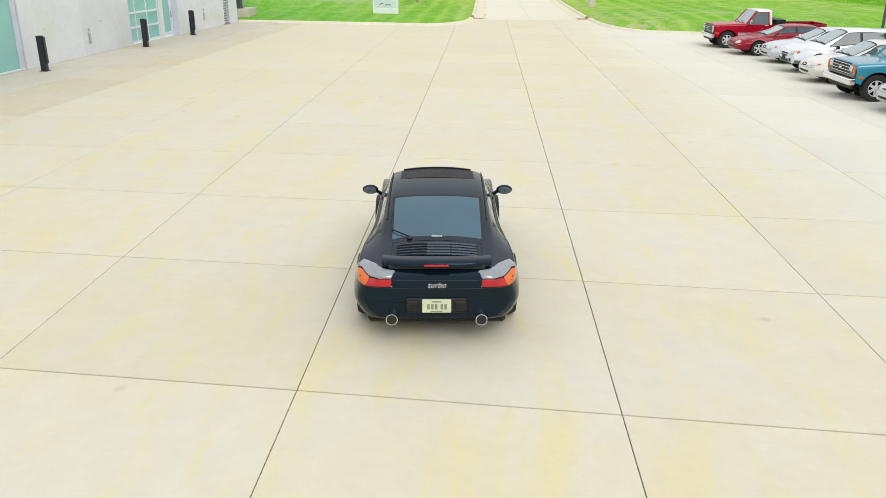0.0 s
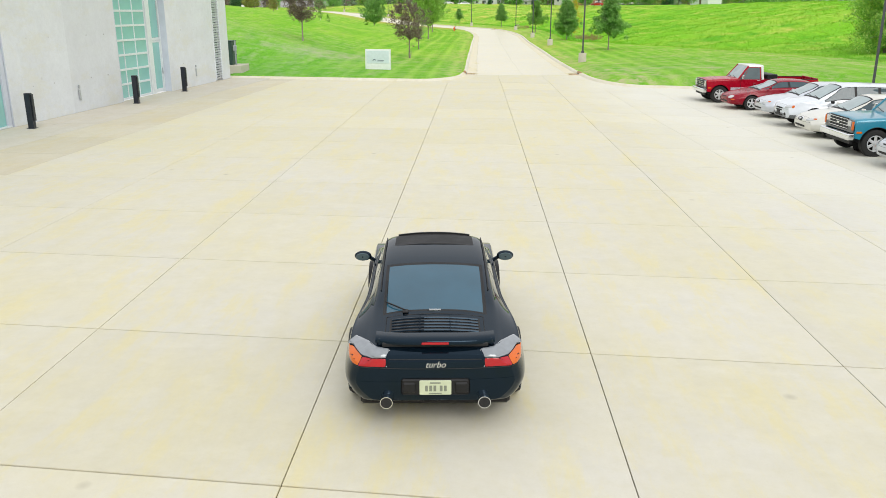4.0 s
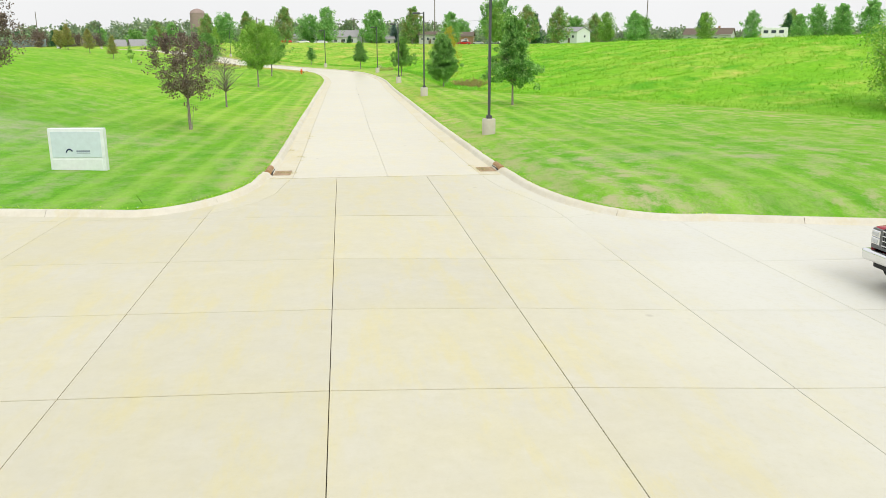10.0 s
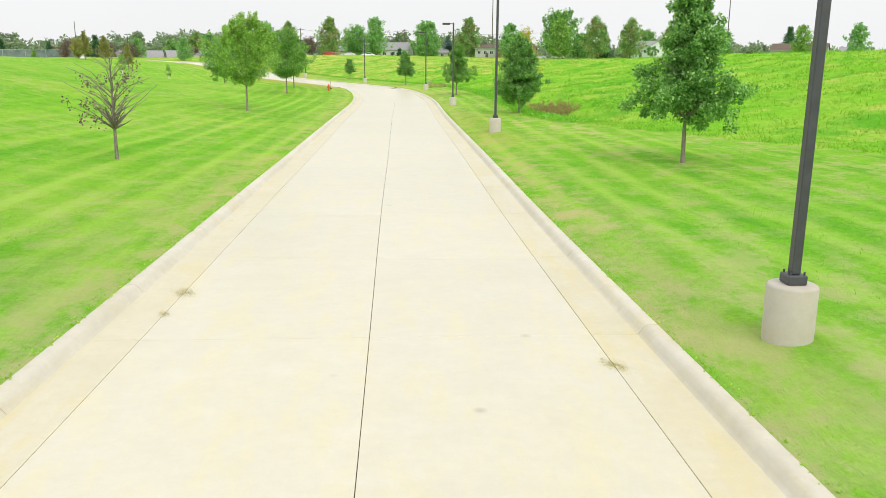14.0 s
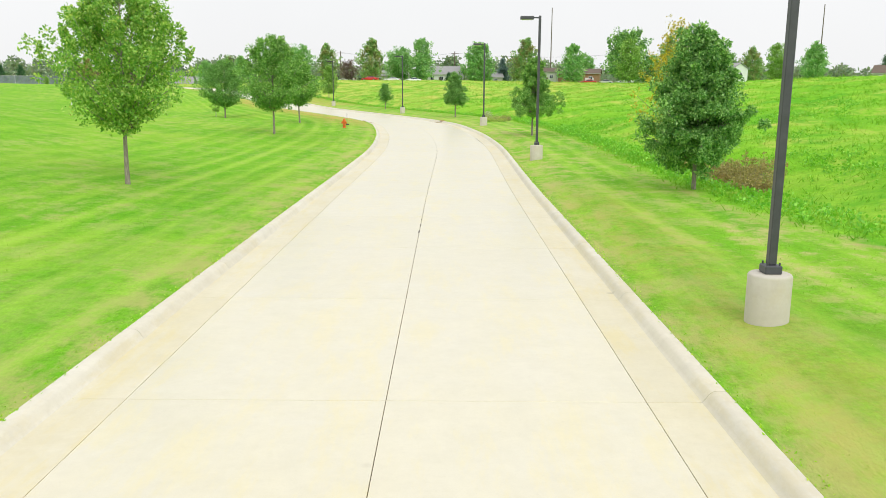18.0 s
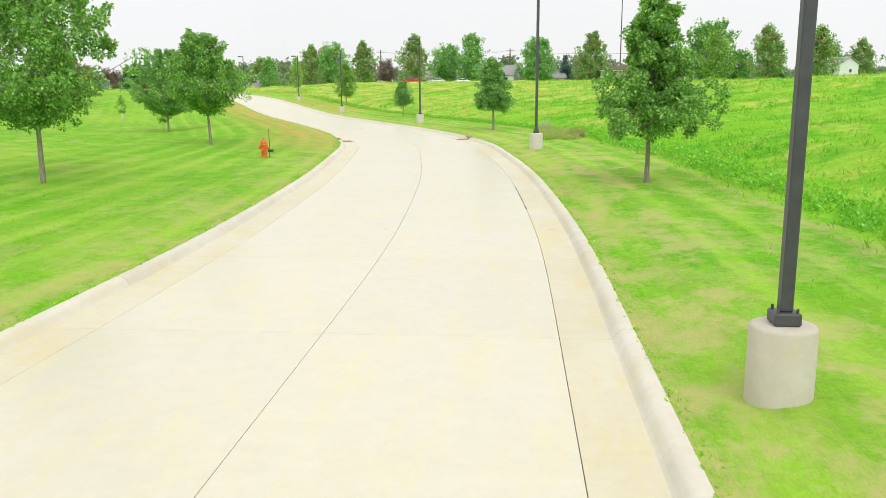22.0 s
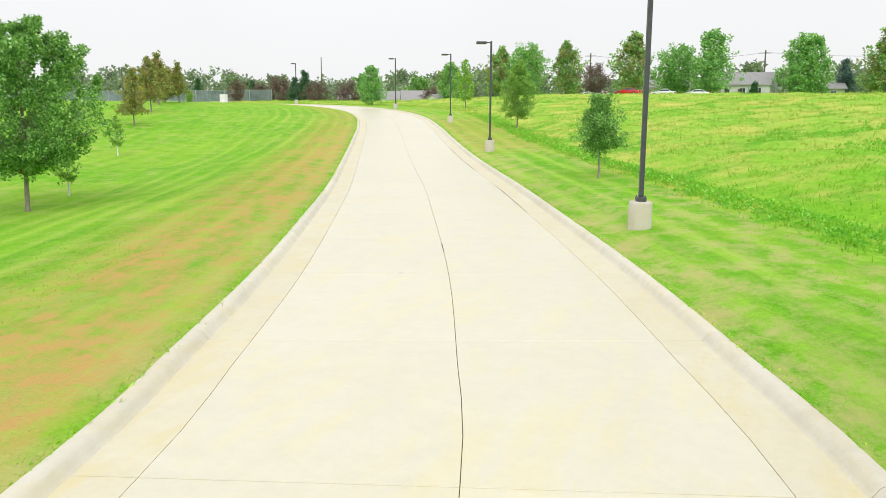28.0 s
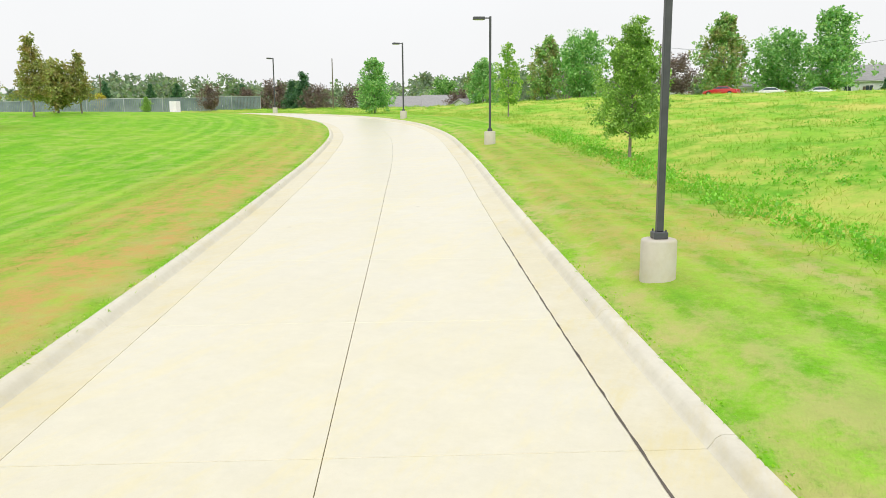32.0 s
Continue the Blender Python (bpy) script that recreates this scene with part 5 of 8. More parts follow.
CABIN = plain("dark_cabin", (0.02, 0.02, 0.022), 0.8)


def spline1(a, k):
    """Points k times denser along the first axis, by a smooth spline."""
    a = np.asarray(a, float)
    n = len(a)
    out = []
    for i in range(n - 1):
        p0, p1, p2, p3 = a[max(i - 1, 0)], a[i], a[i + 1], a[min(i + 2, n - 1)]
        for j in range(k):
            t = j / k
            out.append(0.5 * (2 * p1 + (p2 - p0) * t + (2 * p0 - 5 * p1 + 4 * p2 - p3) * t * t + (3 * p1 - p0 - 3 * p2 + p3) * t ** 3))
    out.append(a[-1])
    return np.array(out)


def body_grid(stations, ku=6, kv=4, rear_bulge=0.06, front_bulge=0.10, caps=7):
    """Surface of a car body from stations along its length. Each station: y, underside, sill half-width, widest half-width and its height,
    shoulder half-width and height, half-width and height of the roof's (or bonnet's) edge, height in the middle."""
    prof = []
    for y, zb, wl, wm, zm, ws, zs, wt, ze, zc in stations:
        p6 = (ws - 0.03, zs + 0.012)
        prof.append([(0, y, zb), (wl * 0.8, y, zb), (wl, y, zb + 0.05), (wm, y, zm), (wm * 0.35 + ws * 0.65, y, zm * 0.3 + zs * 0.7), (ws, y, zs),
                     (p6[0], y, p6[1]), (p6[0] * 0.45 + wt * 0.55, y, p6[1] * 0.4 + ze * 0.6), (wt, y, ze), (wt * 0.55, y, zc * 0.8 + ze * 0.2), (0, y, zc)])
    g = spline1(np.array(prof), ku)
    g = np.swapaxes(spline1(np.swapaxes(g, 0, 1), kv), 0, 1)

    def cap(ring, sign, bulge):
        mid = ring.mean(0)
        mid = np.array([0, ring[0, 1], (ring[:, 2].min() + ring[:, 2].max()) / 2])
        out = []
        for j in range(1, caps + 1):
            t = j / caps
            sc = math.cos(t * math.pi / 2) ** 0.55 if t < 1 else 0.0
            r = mid + (ring - mid) * sc
            r[:, 1] = ring[:, 1] + sign * bulge * (1 - sc ** 3)
            out.append(r)
        return out
    rear = cap(g[0], -1, rear_bulge)[::-1]
    front = cap(g[-1], 1, front_bulge)
    g = np.concatenate([np.array(rear), g, np.array(front)])
    return g, len(rear)


ONE_SIDED = {"side_glass", "side_window", "side_seal", "tail_lamp", "quarter_glass", "rear_door_glass"}


def body_parts(car, g, n_cap, classify, mats, names, arches):
    """Splits the body surface into parts by a rule on each face's middle; arches: wheel openings (y, z, radius, least half-width)."""
    nu, nv, _ = g.shape
    v = g.reshape(-1, 3)
    mirror = v * np.array([-1, 1, 1])
    verts = np.concatenate([v, mirror])
    off = len(v)
    groups = {}
    for i in range(nu - 1):
        for j in range(nv - 1):
            q = (i * nv + j, i * nv + j + 1, (i + 1) * nv + j + 1, (i + 1) * nv + j)
            c = (v[q[0]] + v[q[1]] + v[q[2]] + v[q[3]]) / 4
            if any((c[1] - a[0]) ** 2 + (c[2] - a[1]) ** 2 < a[2] ** 2 and c[0] > a[3] for a in arches):
                continue
            vv = j / (nv - 1) * 10
            uu = (i - n_cap)
            key = classify(c[0], c[1], c[2], vv, uu)
            other = key + "|other" if key in ONE_SIDED else key
            groups.setdefault(key, []).append(q)
            groups.setdefault(other, []).append(tuple(reversed([k + off for k in q])))
    made = {}
    for full, fs in groups.items():
        key = full.split("|")[0]
        used = sorted({k for q in fs for k in q})
        index = {k: n for n, k in enumerate(used)}
        me = mesh_from(names.get(key, key), verts[used], [tuple(index[k] for k in q) for q in fs], (mats[key],), smooth=True)
        bmx = bmesh.new()
        bmx.from_mesh(me)
        bmesh.ops.remove_doubles(bmx, verts=bmx.verts, dist=0.0004)
        bmesh.ops.recalc_face_normals(bmx, faces=bmx.faces)
        bmx.to_mesh(me)
        bmx.free()
        made[full] = part(names.get(key, key), me, None, car)
    return made


def wheel(car, x, y, r, width, mat=ALLOY, spokes=5, rim=0.66, name="wheel"):
    """A tyre with its rim, spokes and hub; x is the tyre's outer face."""
    s = 1 if x > 0 else -1
    w = part(name, lathe([(r * 0.60, -width / 2), (r * 0.93, -width / 2), (r, -width * 0.36), (r, width * 0.36), (r * 0.93, width / 2), (r * 0.70, width / 2), (r * rim, width * 0.40), (r * 0.60, width * 0.2)], 30, 'X'),
             RUBBER, car, "", True, 30, Matrix.Translation((x - s * width / 2, y, r)) @ Matrix.Rotation(0 if s > 0 else math.pi, 4, 'Z'))
    ringm = bmesh.new()
    n = 28
    rows = [[ringm.verts.new((hx, rr * math.cos(2 * math.pi * i / n), rr * math.sin(2 * math.pi * i / n))) for i in range(n)] for rr, hx in ((r * rim, width * 0.38), (r * rim, width * 0.45), (r * (rim - 0.06), width * 0.45), (r * (rim - 0.08), width * 0.2))]
    for a, b in zip(rows[:-1], rows[1:]):
        for i in range(n):
            ringm.faces.new((a[i], a[(i + 1) % n], b[(i + 1) % n], b[i]))
    part("rim", ringm, mat, w, "", True, 30)
    part("brake_disc", lathe([(r * (rim - 0.04), width * 0.16), (r * (rim - 0.04), width * 0.20)], 24, 'X'), TRIM, w)
    bm = bmesh.new()
    for k in range(spokes):
        box(width * 0.16, r * 0.20, r * (rim - 0.06), (0, 0, r * (rim - 0.06) / 2), 0.01, bm, Matrix.Identity(4))
        bmesh.ops.rotate(bm, cent=(0, 0, 0), matrix=Matrix.Rotation(2 * math.pi / spokes, 3, 'X'), verts=bm.verts)
    bmesh.ops.translate(bm, vec=(width * 0.33, 0, 0), verts=bm.verts)
    part("spokes", bm, mat, w)
    part("hub_cap", lathe([(r * 0.16, width * 0.3), (r * 0.15, width * 0.44), (r * 0.08, width * 0.47)], 16, 'X'), mat, w, "", True)
    return w


def arch_liner(car, y, r, half, depth=0.4, z=None):
    """Dark housing round a wheel, and the opening's rolled lip."""
    z = r if z is None else z
    for s in (-1, 1):
        bm = bmesh.new()
        n = 22
        ring = []
        for a in range(n + 1):
            t = math.pi * a / n
            c, sn = math.cos(t), math.sin(t)
            ring.append([bm.verts.new((s * xx, y + rr * c, z + rr * sn)) for xx, rr in ((half, r * 1.15), (half - 0.03, r * 1.19), (half - depth, r * 1.19))])
        for a in range(n):
            for k in range(2):
                bm.faces.new((ring[a][k], ring[a + 1][k], ring[a + 1][k + 1], ring[a][k + 1]))
        part("wheel_arch", bm, TRIM, car, "", True)
        bm = bmesh.new()
        ring = [bm.verts.new((s * (half - depth), y + r * 1.19 * math.cos(2 * math.pi * a / n), max(0.12, z + r * 1.19 * math.sin(2 * math.pi * a / n)))) for a in range(n)]
        bm.faces.new(ring)
        part("arch_wall", bm, TRIM, car)


def strip(points, width, height=0.01):
    """A flat bar laid along points (for wipers, trims)."""
    bm = bmesh.new()
    for a, b in zip(points[:-1], points[1:]):
        tube(bm, a, b, width / 2, width / 2, 6)
    return bm


def body_tree(*obs):
    """The skin of a car, to lay lamps and seams on."""
    verts, polys = [], []
    for ob in obs:
        base = len(verts)
        verts += [tuple(v.co) for v in ob.data.vertices]
        polys += [tuple(base + i for i in p.vertices) for p in ob.data.polygons]
    return BVHTree.FromPolygons(verts, polys)


def oval(u, z, ru, rz, power=2.0, n=28, tilt=0.0):
    """Outline of a rounded shape."""
    out = []
    for k in range(n):
        a = 2 * math.pi * k / n
        c, d = math.cos(a), math.sin(a)
        x = ru * math.copysign(abs(c) ** (2 / power), c)
        y = rz * math.copysign(abs(d) ** (2 / power), d)
        out.append((u + x * math.cos(tilt) - y * math.sin(tilt), z + x * math.sin(tilt) + y * math.cos(tilt)))
    return out


def rounded(outline):
    """A closed outline with its corners eased."""
    p = np.array(outline, float)
    for w in (0.07, 0.25):
        q = np.roll(p, -1, axis=0)
        p = np.stack([p * (1 - w) + q * w, p * w + q * (1 - w)], 1).reshape(-1, 2)
    p = np.stack([p, (p + np.roll(p, -1, axis=0)) / 2], 1).reshape(-1, 2)
    return [tuple(v) for v in p]


def on_skin(tree, way, side, u, z, lift):
    """The point of the skin seen along way at (u, z); u runs along side."""
    far = side * u - way * 6.0
    hit = tree.ray_cast(Vector((far.x, far.y, z)), way)
    if hit[0] is None:
        return None
    nrm = hit[1] if hit[1].dot(way) < 0 else -hit[1]
    return hit[0] + nrm * lift


def patch(car, tree, name, outline, mat, label="", way=(0, -1, 0), lift=0.006, parent=None):
    """A lens or panel that follows the body's skin inside an outline of (u, z)."""
    way = Vector(way).normalized()
    side = Vector((-way.y, way.x, 0))
    if side.x < 0:
        side = -side
    cu, cz = sum(p[0] for p in outline) / len(outline), sum(p[1] for p in outline) / len(outline)
    bm = bmesh.new()
    rings = []
    for r, up in ((1.0, -0.012), (1.0, lift * 0.5), (0.94, lift), (0.66, lift), (0.33, lift)):
        ring = []
        for u, z in outline:
            p = None
            rr = r
            while p is None and rr > 0.05:
                p = on_skin(tree, way, side, cu + (u - cu) * rr, cz + (z - cz) * rr, up)
                rr *= 0.93
            if p is None:
                return None
            ring.append(bm.verts.new(p))
        rings.append(ring)
    n = len(outline)
    for a, b in zip(rings[:-1], rings[1:]):
        for i in range(n):
            bm.faces.new((a[i], a[(i + 1) % n], b[(i + 1) % n], b[i]))
    mid = bm.verts.new(on_skin(tree, way, side, cu, cz, lift) or sum((v.co for v in rings[-1]), Vector()) / n)
    for i in range(n):
        bm.faces.new((rings[-1][i], rings[-1][(i + 1) % n], mid))
    bmesh.ops.recalc_face_normals(bm, faces=bm.faces)
    return part(name, bm, mat, parent or car, label, True, 60)


def skin_line(car, tree, name, points, mat, width=0.006, way=(0, -1, 0), lift=0.001):
    """A seam or moulding along points (u, z) of the skin."""
    way = Vector(way).normalized()
    side = Vector((-way.y, way.x, 0))
    if side.x < 0:
        side = -side
    pts = [q for u, z in points if (q := on_skin(tree, way, side, u, z, lift)) is not None]
    return part(name, strip(pts, width, width), mat, car) if len(pts) > 1 else None


def build_sports_car():
    m = Matrix.Translation((-0.365, 3.29, 0)) @ Matrix.Rotation(radians(3.3), 4, 'Z')
    car = thing("sports_car", m, "glossy black rear-engined sports coupe parked on pale concrete", "car")
    #        y      zb    wl    wm    zm    ws    zs    wt    ze    zc
    st = [(-2.10, 0.33, 0.66, 0.76, 0.52, 0.72, 0.70, 0.56, 0.795, 0.81),
          (-2.02, 0.29, 0.74, 0.835, 0.50, 0.79, 0.735, 0.58, 0.835, 0.85),
          (-1.86, 0.25, 0.79, 0.885, 0.48, 0.835, 0.78, 0.585, 0.865, 0.90),
          (-1.60, 0.18, 0.80, 0.910, 0.50, 0.845, 0.825, 0.57, 0.915, 0.965),
          (-1.30, 0.16, 0.79, 0.915, 0.52, 0.825, 0.855, 0.575, 0.975, 1.035),
          (-1.00, 0.15, 0.78, 0.905, 0.52, 0.79, 0.865, 0.575, 1.055, 1.105),
          (-0.65, 0.15, 0.77, 0.870, 0.50, 0.76, 0.870, 0.575, 1.135, 1.185),
          (-0.30, 0.15, 0.77, 0.845, 0.50, 0.755, 0.870, 0.57, 1.20, 1.25),
          (0.10, 0.15, 0.77, 0.838, 0.50, 0.76, 0.865, 0.565, 1.235, 1.287),
          (0.45, 0.15, 0.77, 0.838, 0.50, 0.765, 0.86, 0.56, 1.222, 1.278),
          (0.75, 0.15, 0.77, 0.842, 0.50, 0.77, 0.855, 0.545, 1.13, 1.20),
          (1.05, 0.15, 0.77, 0.855, 0.50, 0.775, 0.85, 0.56, 1.00, 1.055),
          (1.25, 0.16, 0.78, 0.872, 0.48, 0.78, 0.845, 0.60, 0.885, 0.925),
          (1.55, 0.17, 0.78, 0.885, 0.46, 0.785, 0.82, 0.48, 0.83, 0.85),
          (1.85, 0.18, 0.74, 0.86, 0.44, 0.74, 0.745, 0.44, 0.765, 0.78),
          (2.08, 0.20, 0.66, 0.77, 0.42, 0.63, 0.62, 0.40, 0.665, 0.675),
          (2.18, 0.24, 0.55, 0.64, 0.42, 0.52, 0.53, 0.35, 0.565, 0.575)]
    g, cap = body_grid(st, 20, 20, 0.035, 0.05, 36)

    def classify(x, y, z, v, u):
        if -1.46 < y < -0.50 and x < 0.56 - 0.02 * (y + 0.36) and v > 8.15:
            lo, hi = -1.42, -0.54
            return "rear_glass" if lo < y < hi and v > 8.32 else "rear_seal"
        if 0.56 < y < 1.22 and v > 7.9:
            return "windscreen" if 0.60 < y < 1.18 and v > 8.15 else "seal"
        if -0.95 < y < 1.02 and 6.3 < v < 7.9:
            t = (y + 0.95) / 1.97
            top = 7.9 - 0.9 * max(0, 0.22 - t) / 0.22 - 1.0 * max(0, t - 0.72) / 0.28
            if v < top:
                if abs(y + 0.36) < 0.03 or v > top - 0.16 or v < 6.42 or y < -0.9:
                    return "side_seal"
                return "side_glass" if y > -0.36 else "quarter_glass"
        if 0.02 < y < 0.44 and x < 0.47 and v > 8.4:
            return "sunroof"
        if z < 0.29:
            return "lower_trim"
        return "body"

    mats = {"body": BLACK_CAR, "rear_glass": SMOKED, "windscreen": TINTED, "side_glass": TINTED, "quarter_glass": TINTED, "side_seal": TRIM, "rear_seal": TRIM, "seal": TRIM, "sunroof": BLACK, "lower_trim": BLACK_CAR}
    names = {"rear_glass": "rear_window", "side_glass": "side_window", "quarter_glass": "quarter_window", "side_seal": "window_seal", "sunroof": "sunroof_opening"}
    arches = [(-1.22, 0.33, 0.365, 0.6), (1.14, 0.33, 0.365, 0.6)]
    made = body_parts(car, g, cap, classify, mats, names, arches)
    skin = body_tree(made["body"], made["lower_trim"])
    for sg in (-1, 1):
        view = (-0.45 * sg, 0.89, 0)
        shapes = (("tail_lamp", "red tail lamp lens", RED_LENS, [(-0.535, 0.688), (-0.285, 0.690), (-0.30, 0.765), (-0.535, 0.772)]),
                  ("turn_signal", "amber turn signal lens", AMBER_LENS, [(-0.281, 0.690), (-0.14, 0.705), (-0.05, 0.745), (-0.03, 0.79), (-0.13, 0.795), (-0.296, 0.768)]),
                  ("reversing_lamp", "clear reversing lamp lens", TAIL_CLEAR, [(-0.535, 0.777), (-0.296, 0.772), (-0.13, 0.799), (-0.03, 0.796), (-0.055, 0.832), (-0.25, 0.848), (-0.535, 0.838)]))
        for nm, lb, mt, outline in shapes:
            patch(car, skin, nm, rounded([(sg * u, z) for u, z in outline]), mt, lb, way=view, lift=0.016 if nm == "reversing_lamp" else 0.004)
        skin_line(car, skin, "lamp_rim", [(sg * u, z) for u, z in ((-0.54, 0.69), (-0.54, 0.83), (-0.40, 0.842), (-0.25, 0.848), (-0.06, 0.834), (-0.035, 0.795))], CLEAR_LENS, 0.007, way=view)
    skin_line(car, skin, "bumper_seam", [(x, 0.672 + 0.02 * abs(x) ** 2) for x in np.linspace(-0.80, 0.80, 41)], BLACK, 0.007, way=(0, 1, 0), lift=0.0)
    skin_line(car, skin, "lid_edge", [(x, 0.762) for x in np.linspace(-0.44, 0.44, 21)], BLACK, 0.009, way=(0, 1, 0), lift=0.0)
    for ob, lb in (("rear_glass", "dark tinted rear window"), ("sunroof", "open dark sunroof")):
        tagged(made[ob], lb)
        if ob + "|other" in made:
            tagged(made[ob + "|other"], lb)
    arch_liner(car, -1.22, 0.325, 0.90)
    arch_liner(car, 1.14, 0.325, 0.865)
    for s in (-1, 1):
        wheel(car, s * 0.905, -1.22, 0.325, 0.295, spokes=5)
        wheel(car, s * 0.868, 1.14, 0.318, 0.225, spokes=5)
    # spoiler over the engine lid
    sp = bmesh.new()
    n = 13
    rows = []
    for k in range(n):
        t = -1 + 2 * k / (n - 1)
        x = 0.575 * t
        y0 = -2.07 + 0.10 * abs(t) ** 3
        z0 = 0.915 - 0.02 * t * t
        rows.append([sp.verts.new((x, y0 + dy, z0 + dz)) for dy, dz in ((0.0, 0.006), (0.015, 0.022), (0.09, 0.034), (0.17, 0.032), (0.17, 0.012), (0.09, -0.008), (0.0, -0.022))])
    for k in range(n - 1):
        for j in range(7):
            sp.faces.new((rows[k][j], rows[k][(j + 1) % 7], rows[k + 1][(j + 1) % 7], rows[k + 1][j]))
    sp.faces.new(rows[0])
    sp.faces.new(rows[-1][::-1])
    bmesh.ops.recalc_face_normals(sp, faces=sp.faces)
    wing = part("spoiler", sp, BLACK_CAR, car, "black fixed rear spoiler", True, 50)
    part("brake_light", box(0.26, 0.014, 0.022, (0, -2.076, 0.908), 0.004), RED_LENS, wing, "thin red brake light")
    # solid black bar that stands in for the shade in the gap below the blade
    part("spoiler_shade", box(1.02, 0.12, 0.05, (0, -1.96, 0.868), 0.012), BLACK, wing, "black bar standing in for the shade under the spoiler")
    for s in (-1, 1):
        part("spoiler_foot", box(0.05, 0.12, 0.07, (s * 0.53, -1.93, 0.885), 0.012), BLACK_CAR, wing)
    # engine lid grille: dark well and slats that follow the lid's crown
    def lid_z(x, y):
        mid = np.interp(y, [-2.02, -1.86, -1.60, -1.30, -1.0, -0.65], [0.85, 0.90, 0.965, 1.035, 1.105, 1.185])
        rim = np.interp(y, [-2.02, -1.86, -1.60, -1.30, -1.0, -0.65], [0.835, 0.865, 0.915, 0.975, 1.055, 1.135])
        return float(mid - (mid - rim) * (abs(x) / 0.57) ** 2.2)
    xs, ys = np.linspace(-0.45, 0.45, 13), np.linspace(-1.80, -1.56, 5)
    lid = part("engine_grille", mesh_from("engine_grille", [(x, y, lid_z(x, y) + 0.006) for y in ys for x in xs],
               [(k * 13 + j, k * 13 + j + 1, (k + 1) * 13 + j + 1, (k + 1) * 13 + j) for k in range(4) for j in range(12)], (BLACK,), smooth=True), None, car, "dark slatted engine grille")
    for k in range(5):
        y = -1.785 + 0.05 * k
        part("slat", strip([(x, y, lid_z(x, y) + 0.010) for x in np.linspace(-0.43, 0.43, 9)], 0.022, 0.01), BLACK_CAR, lid)
    for x in (-0.15, 0.15):
        part("grille_rib", strip([(x, y, lid_z(x, y) + 0.014) for y in ys], 0.012, 0.01), BLACK_CAR, lid)
    for s in (-1, 1):
        part("lid_seam", strip([(s * 0.49, y, lid_z(0.49, y) + 0.002) for y in np.linspace(-2.0, -1.50, 8)], 0.008, 0.01), BLACK, car)
    part("lid_seam", strip([(x, -1.505, lid_z(x, -1.505) + 0.002) for x in np.linspace(-0.49, 0.49, 9)], 0.008, 0.01), BLACK, car)
    # rear wiper and its foot
    wip = part("rear_wiper", strip([(-0.30, -1.45, lid_z(0.30, -1.45) + 0.022), (-0.44, -1.33, lid_z(0.44, -1.33) + 0.03), (-0.505, -1.26, lid_z(0.505, -1.26) + 0.024), (-0.515, -0.86, lid_z(0.515, -0.86) + 0.02)], 0.016, 0.012), TRIM, car, "black rear wiper arm")
    part("wiper_foot", box(0.06, 0.08, 0.024, (-0.30, -1.455, lid_z(0.3, -1.455) + 0.012), 0.008), TRIM, wip)
    part("window_badge", box(0.12, 0.012, 0.016, (0.0, -1.445, lid_z(0, -1.445) + 0.008), 0.003), CLEAR_LENS, car, "small pale strip under the rear window")
    # bright lettering on the tail
    word = bpy.data.curves.new("badge", 'FONT')
    word.body, word.size, word.shear, word.extrude, word.align_x = "turbo", 0.085, 0.35, 0.004, 'CENTER'
    holder = bpy.data.objects.new("badge_source", word)
    me = bpy.data.meshes.new_from_object(holder)
    bpy.data.objects.remove(holder)
    me.materials.clear()
    me.materials.append(CHROME)
    part("badge", me, None, car, "small chrome lettering on the tail", m=Matrix.Translation((0, -2.134, 0.688)) @ Matrix.Rotation(radians(80), 4, 'X'))
    # number plate with plain bars, in its recess
    part("plate_recess", box(0.66, 0.03, 0.17, (0, -2.135, 0.49), 0.02), TRIM, car)
    pl = part("number_plate", box(0.305, 0.012, 0.152, (0, -2.160, 0.49), 0.006), PLATE, car, "pale green number plate with plain dark bars")
    bars = bmesh.new()
    for x in (-0.085, -0.045, -0.005, 0.055, 0.095):
        box(0.026, 0.004, 0.06, (x, -2.168, 0.485), 0.002, bars)
    box(0.10, 0.004, 0.012, (0, -2.168, 0.542), 0.001, bars)
    box(0.12, 0.004, 0.010, (0, -2.168, 0.432), 0.001, bars)
    part("plate_bars", bars, PLATE_INK, pl)
    for s in (-1, 1):
        part("plate_bumper_pad", box(0.14, 0.04, 0.12, (s * 0.25, -2.145, 0.485), 0.02), TRIM, car)
        bmp = bmesh.new()
        lathe([(0.056, -0.14), (0.062, -0.14), (0.065, -0.12), (0.064, 0.08), (0.05, 0.08), (0.05, -0.13)], 22, 'Y', bmp)
        ex = part("exhaust_tip", bmp, CHROME, car, "round chrome exhaust tip", True, 30, Matrix.Translation((s * 0.47, -2.05, 0.345)))
        part("exhaust_bore", lathe([(0.055, -0.1405), (0.055, -0.137)], 20, 'Y'), BLACK, ex)
        vent = part("bumper_vent", box(0.05, 0.20, 0.05, (s * 0.828, -1.86, 0.40), 0.015, rot=Matrix.Rotation(s * radians(-14), 4, 'Z')), BLACK, car, "slatted side vent in the bumper")
        for k in range(2):
            part("vent_slat", box(0.055, 0.19, 0.010, (s * 0.832, -1.86, 0.39 + 0.025 * k), 0.003, rot=Matrix.Rotation(s * radians(-14), 4, 'Z')), BLACK_CAR, vent)
        mir = bmesh.new()
        bmesh.ops.create_uvsphere(mir, u_segments=20, v_segments=12, radius=1.0)
        bmesh.ops.scale(mir, vec=(0.108, 0.065, 0.064), verts=mir.verts)
        bmesh.ops.translate(mir, vec=(s * 0.905, 0.62, 0.95), verts=mir.verts)
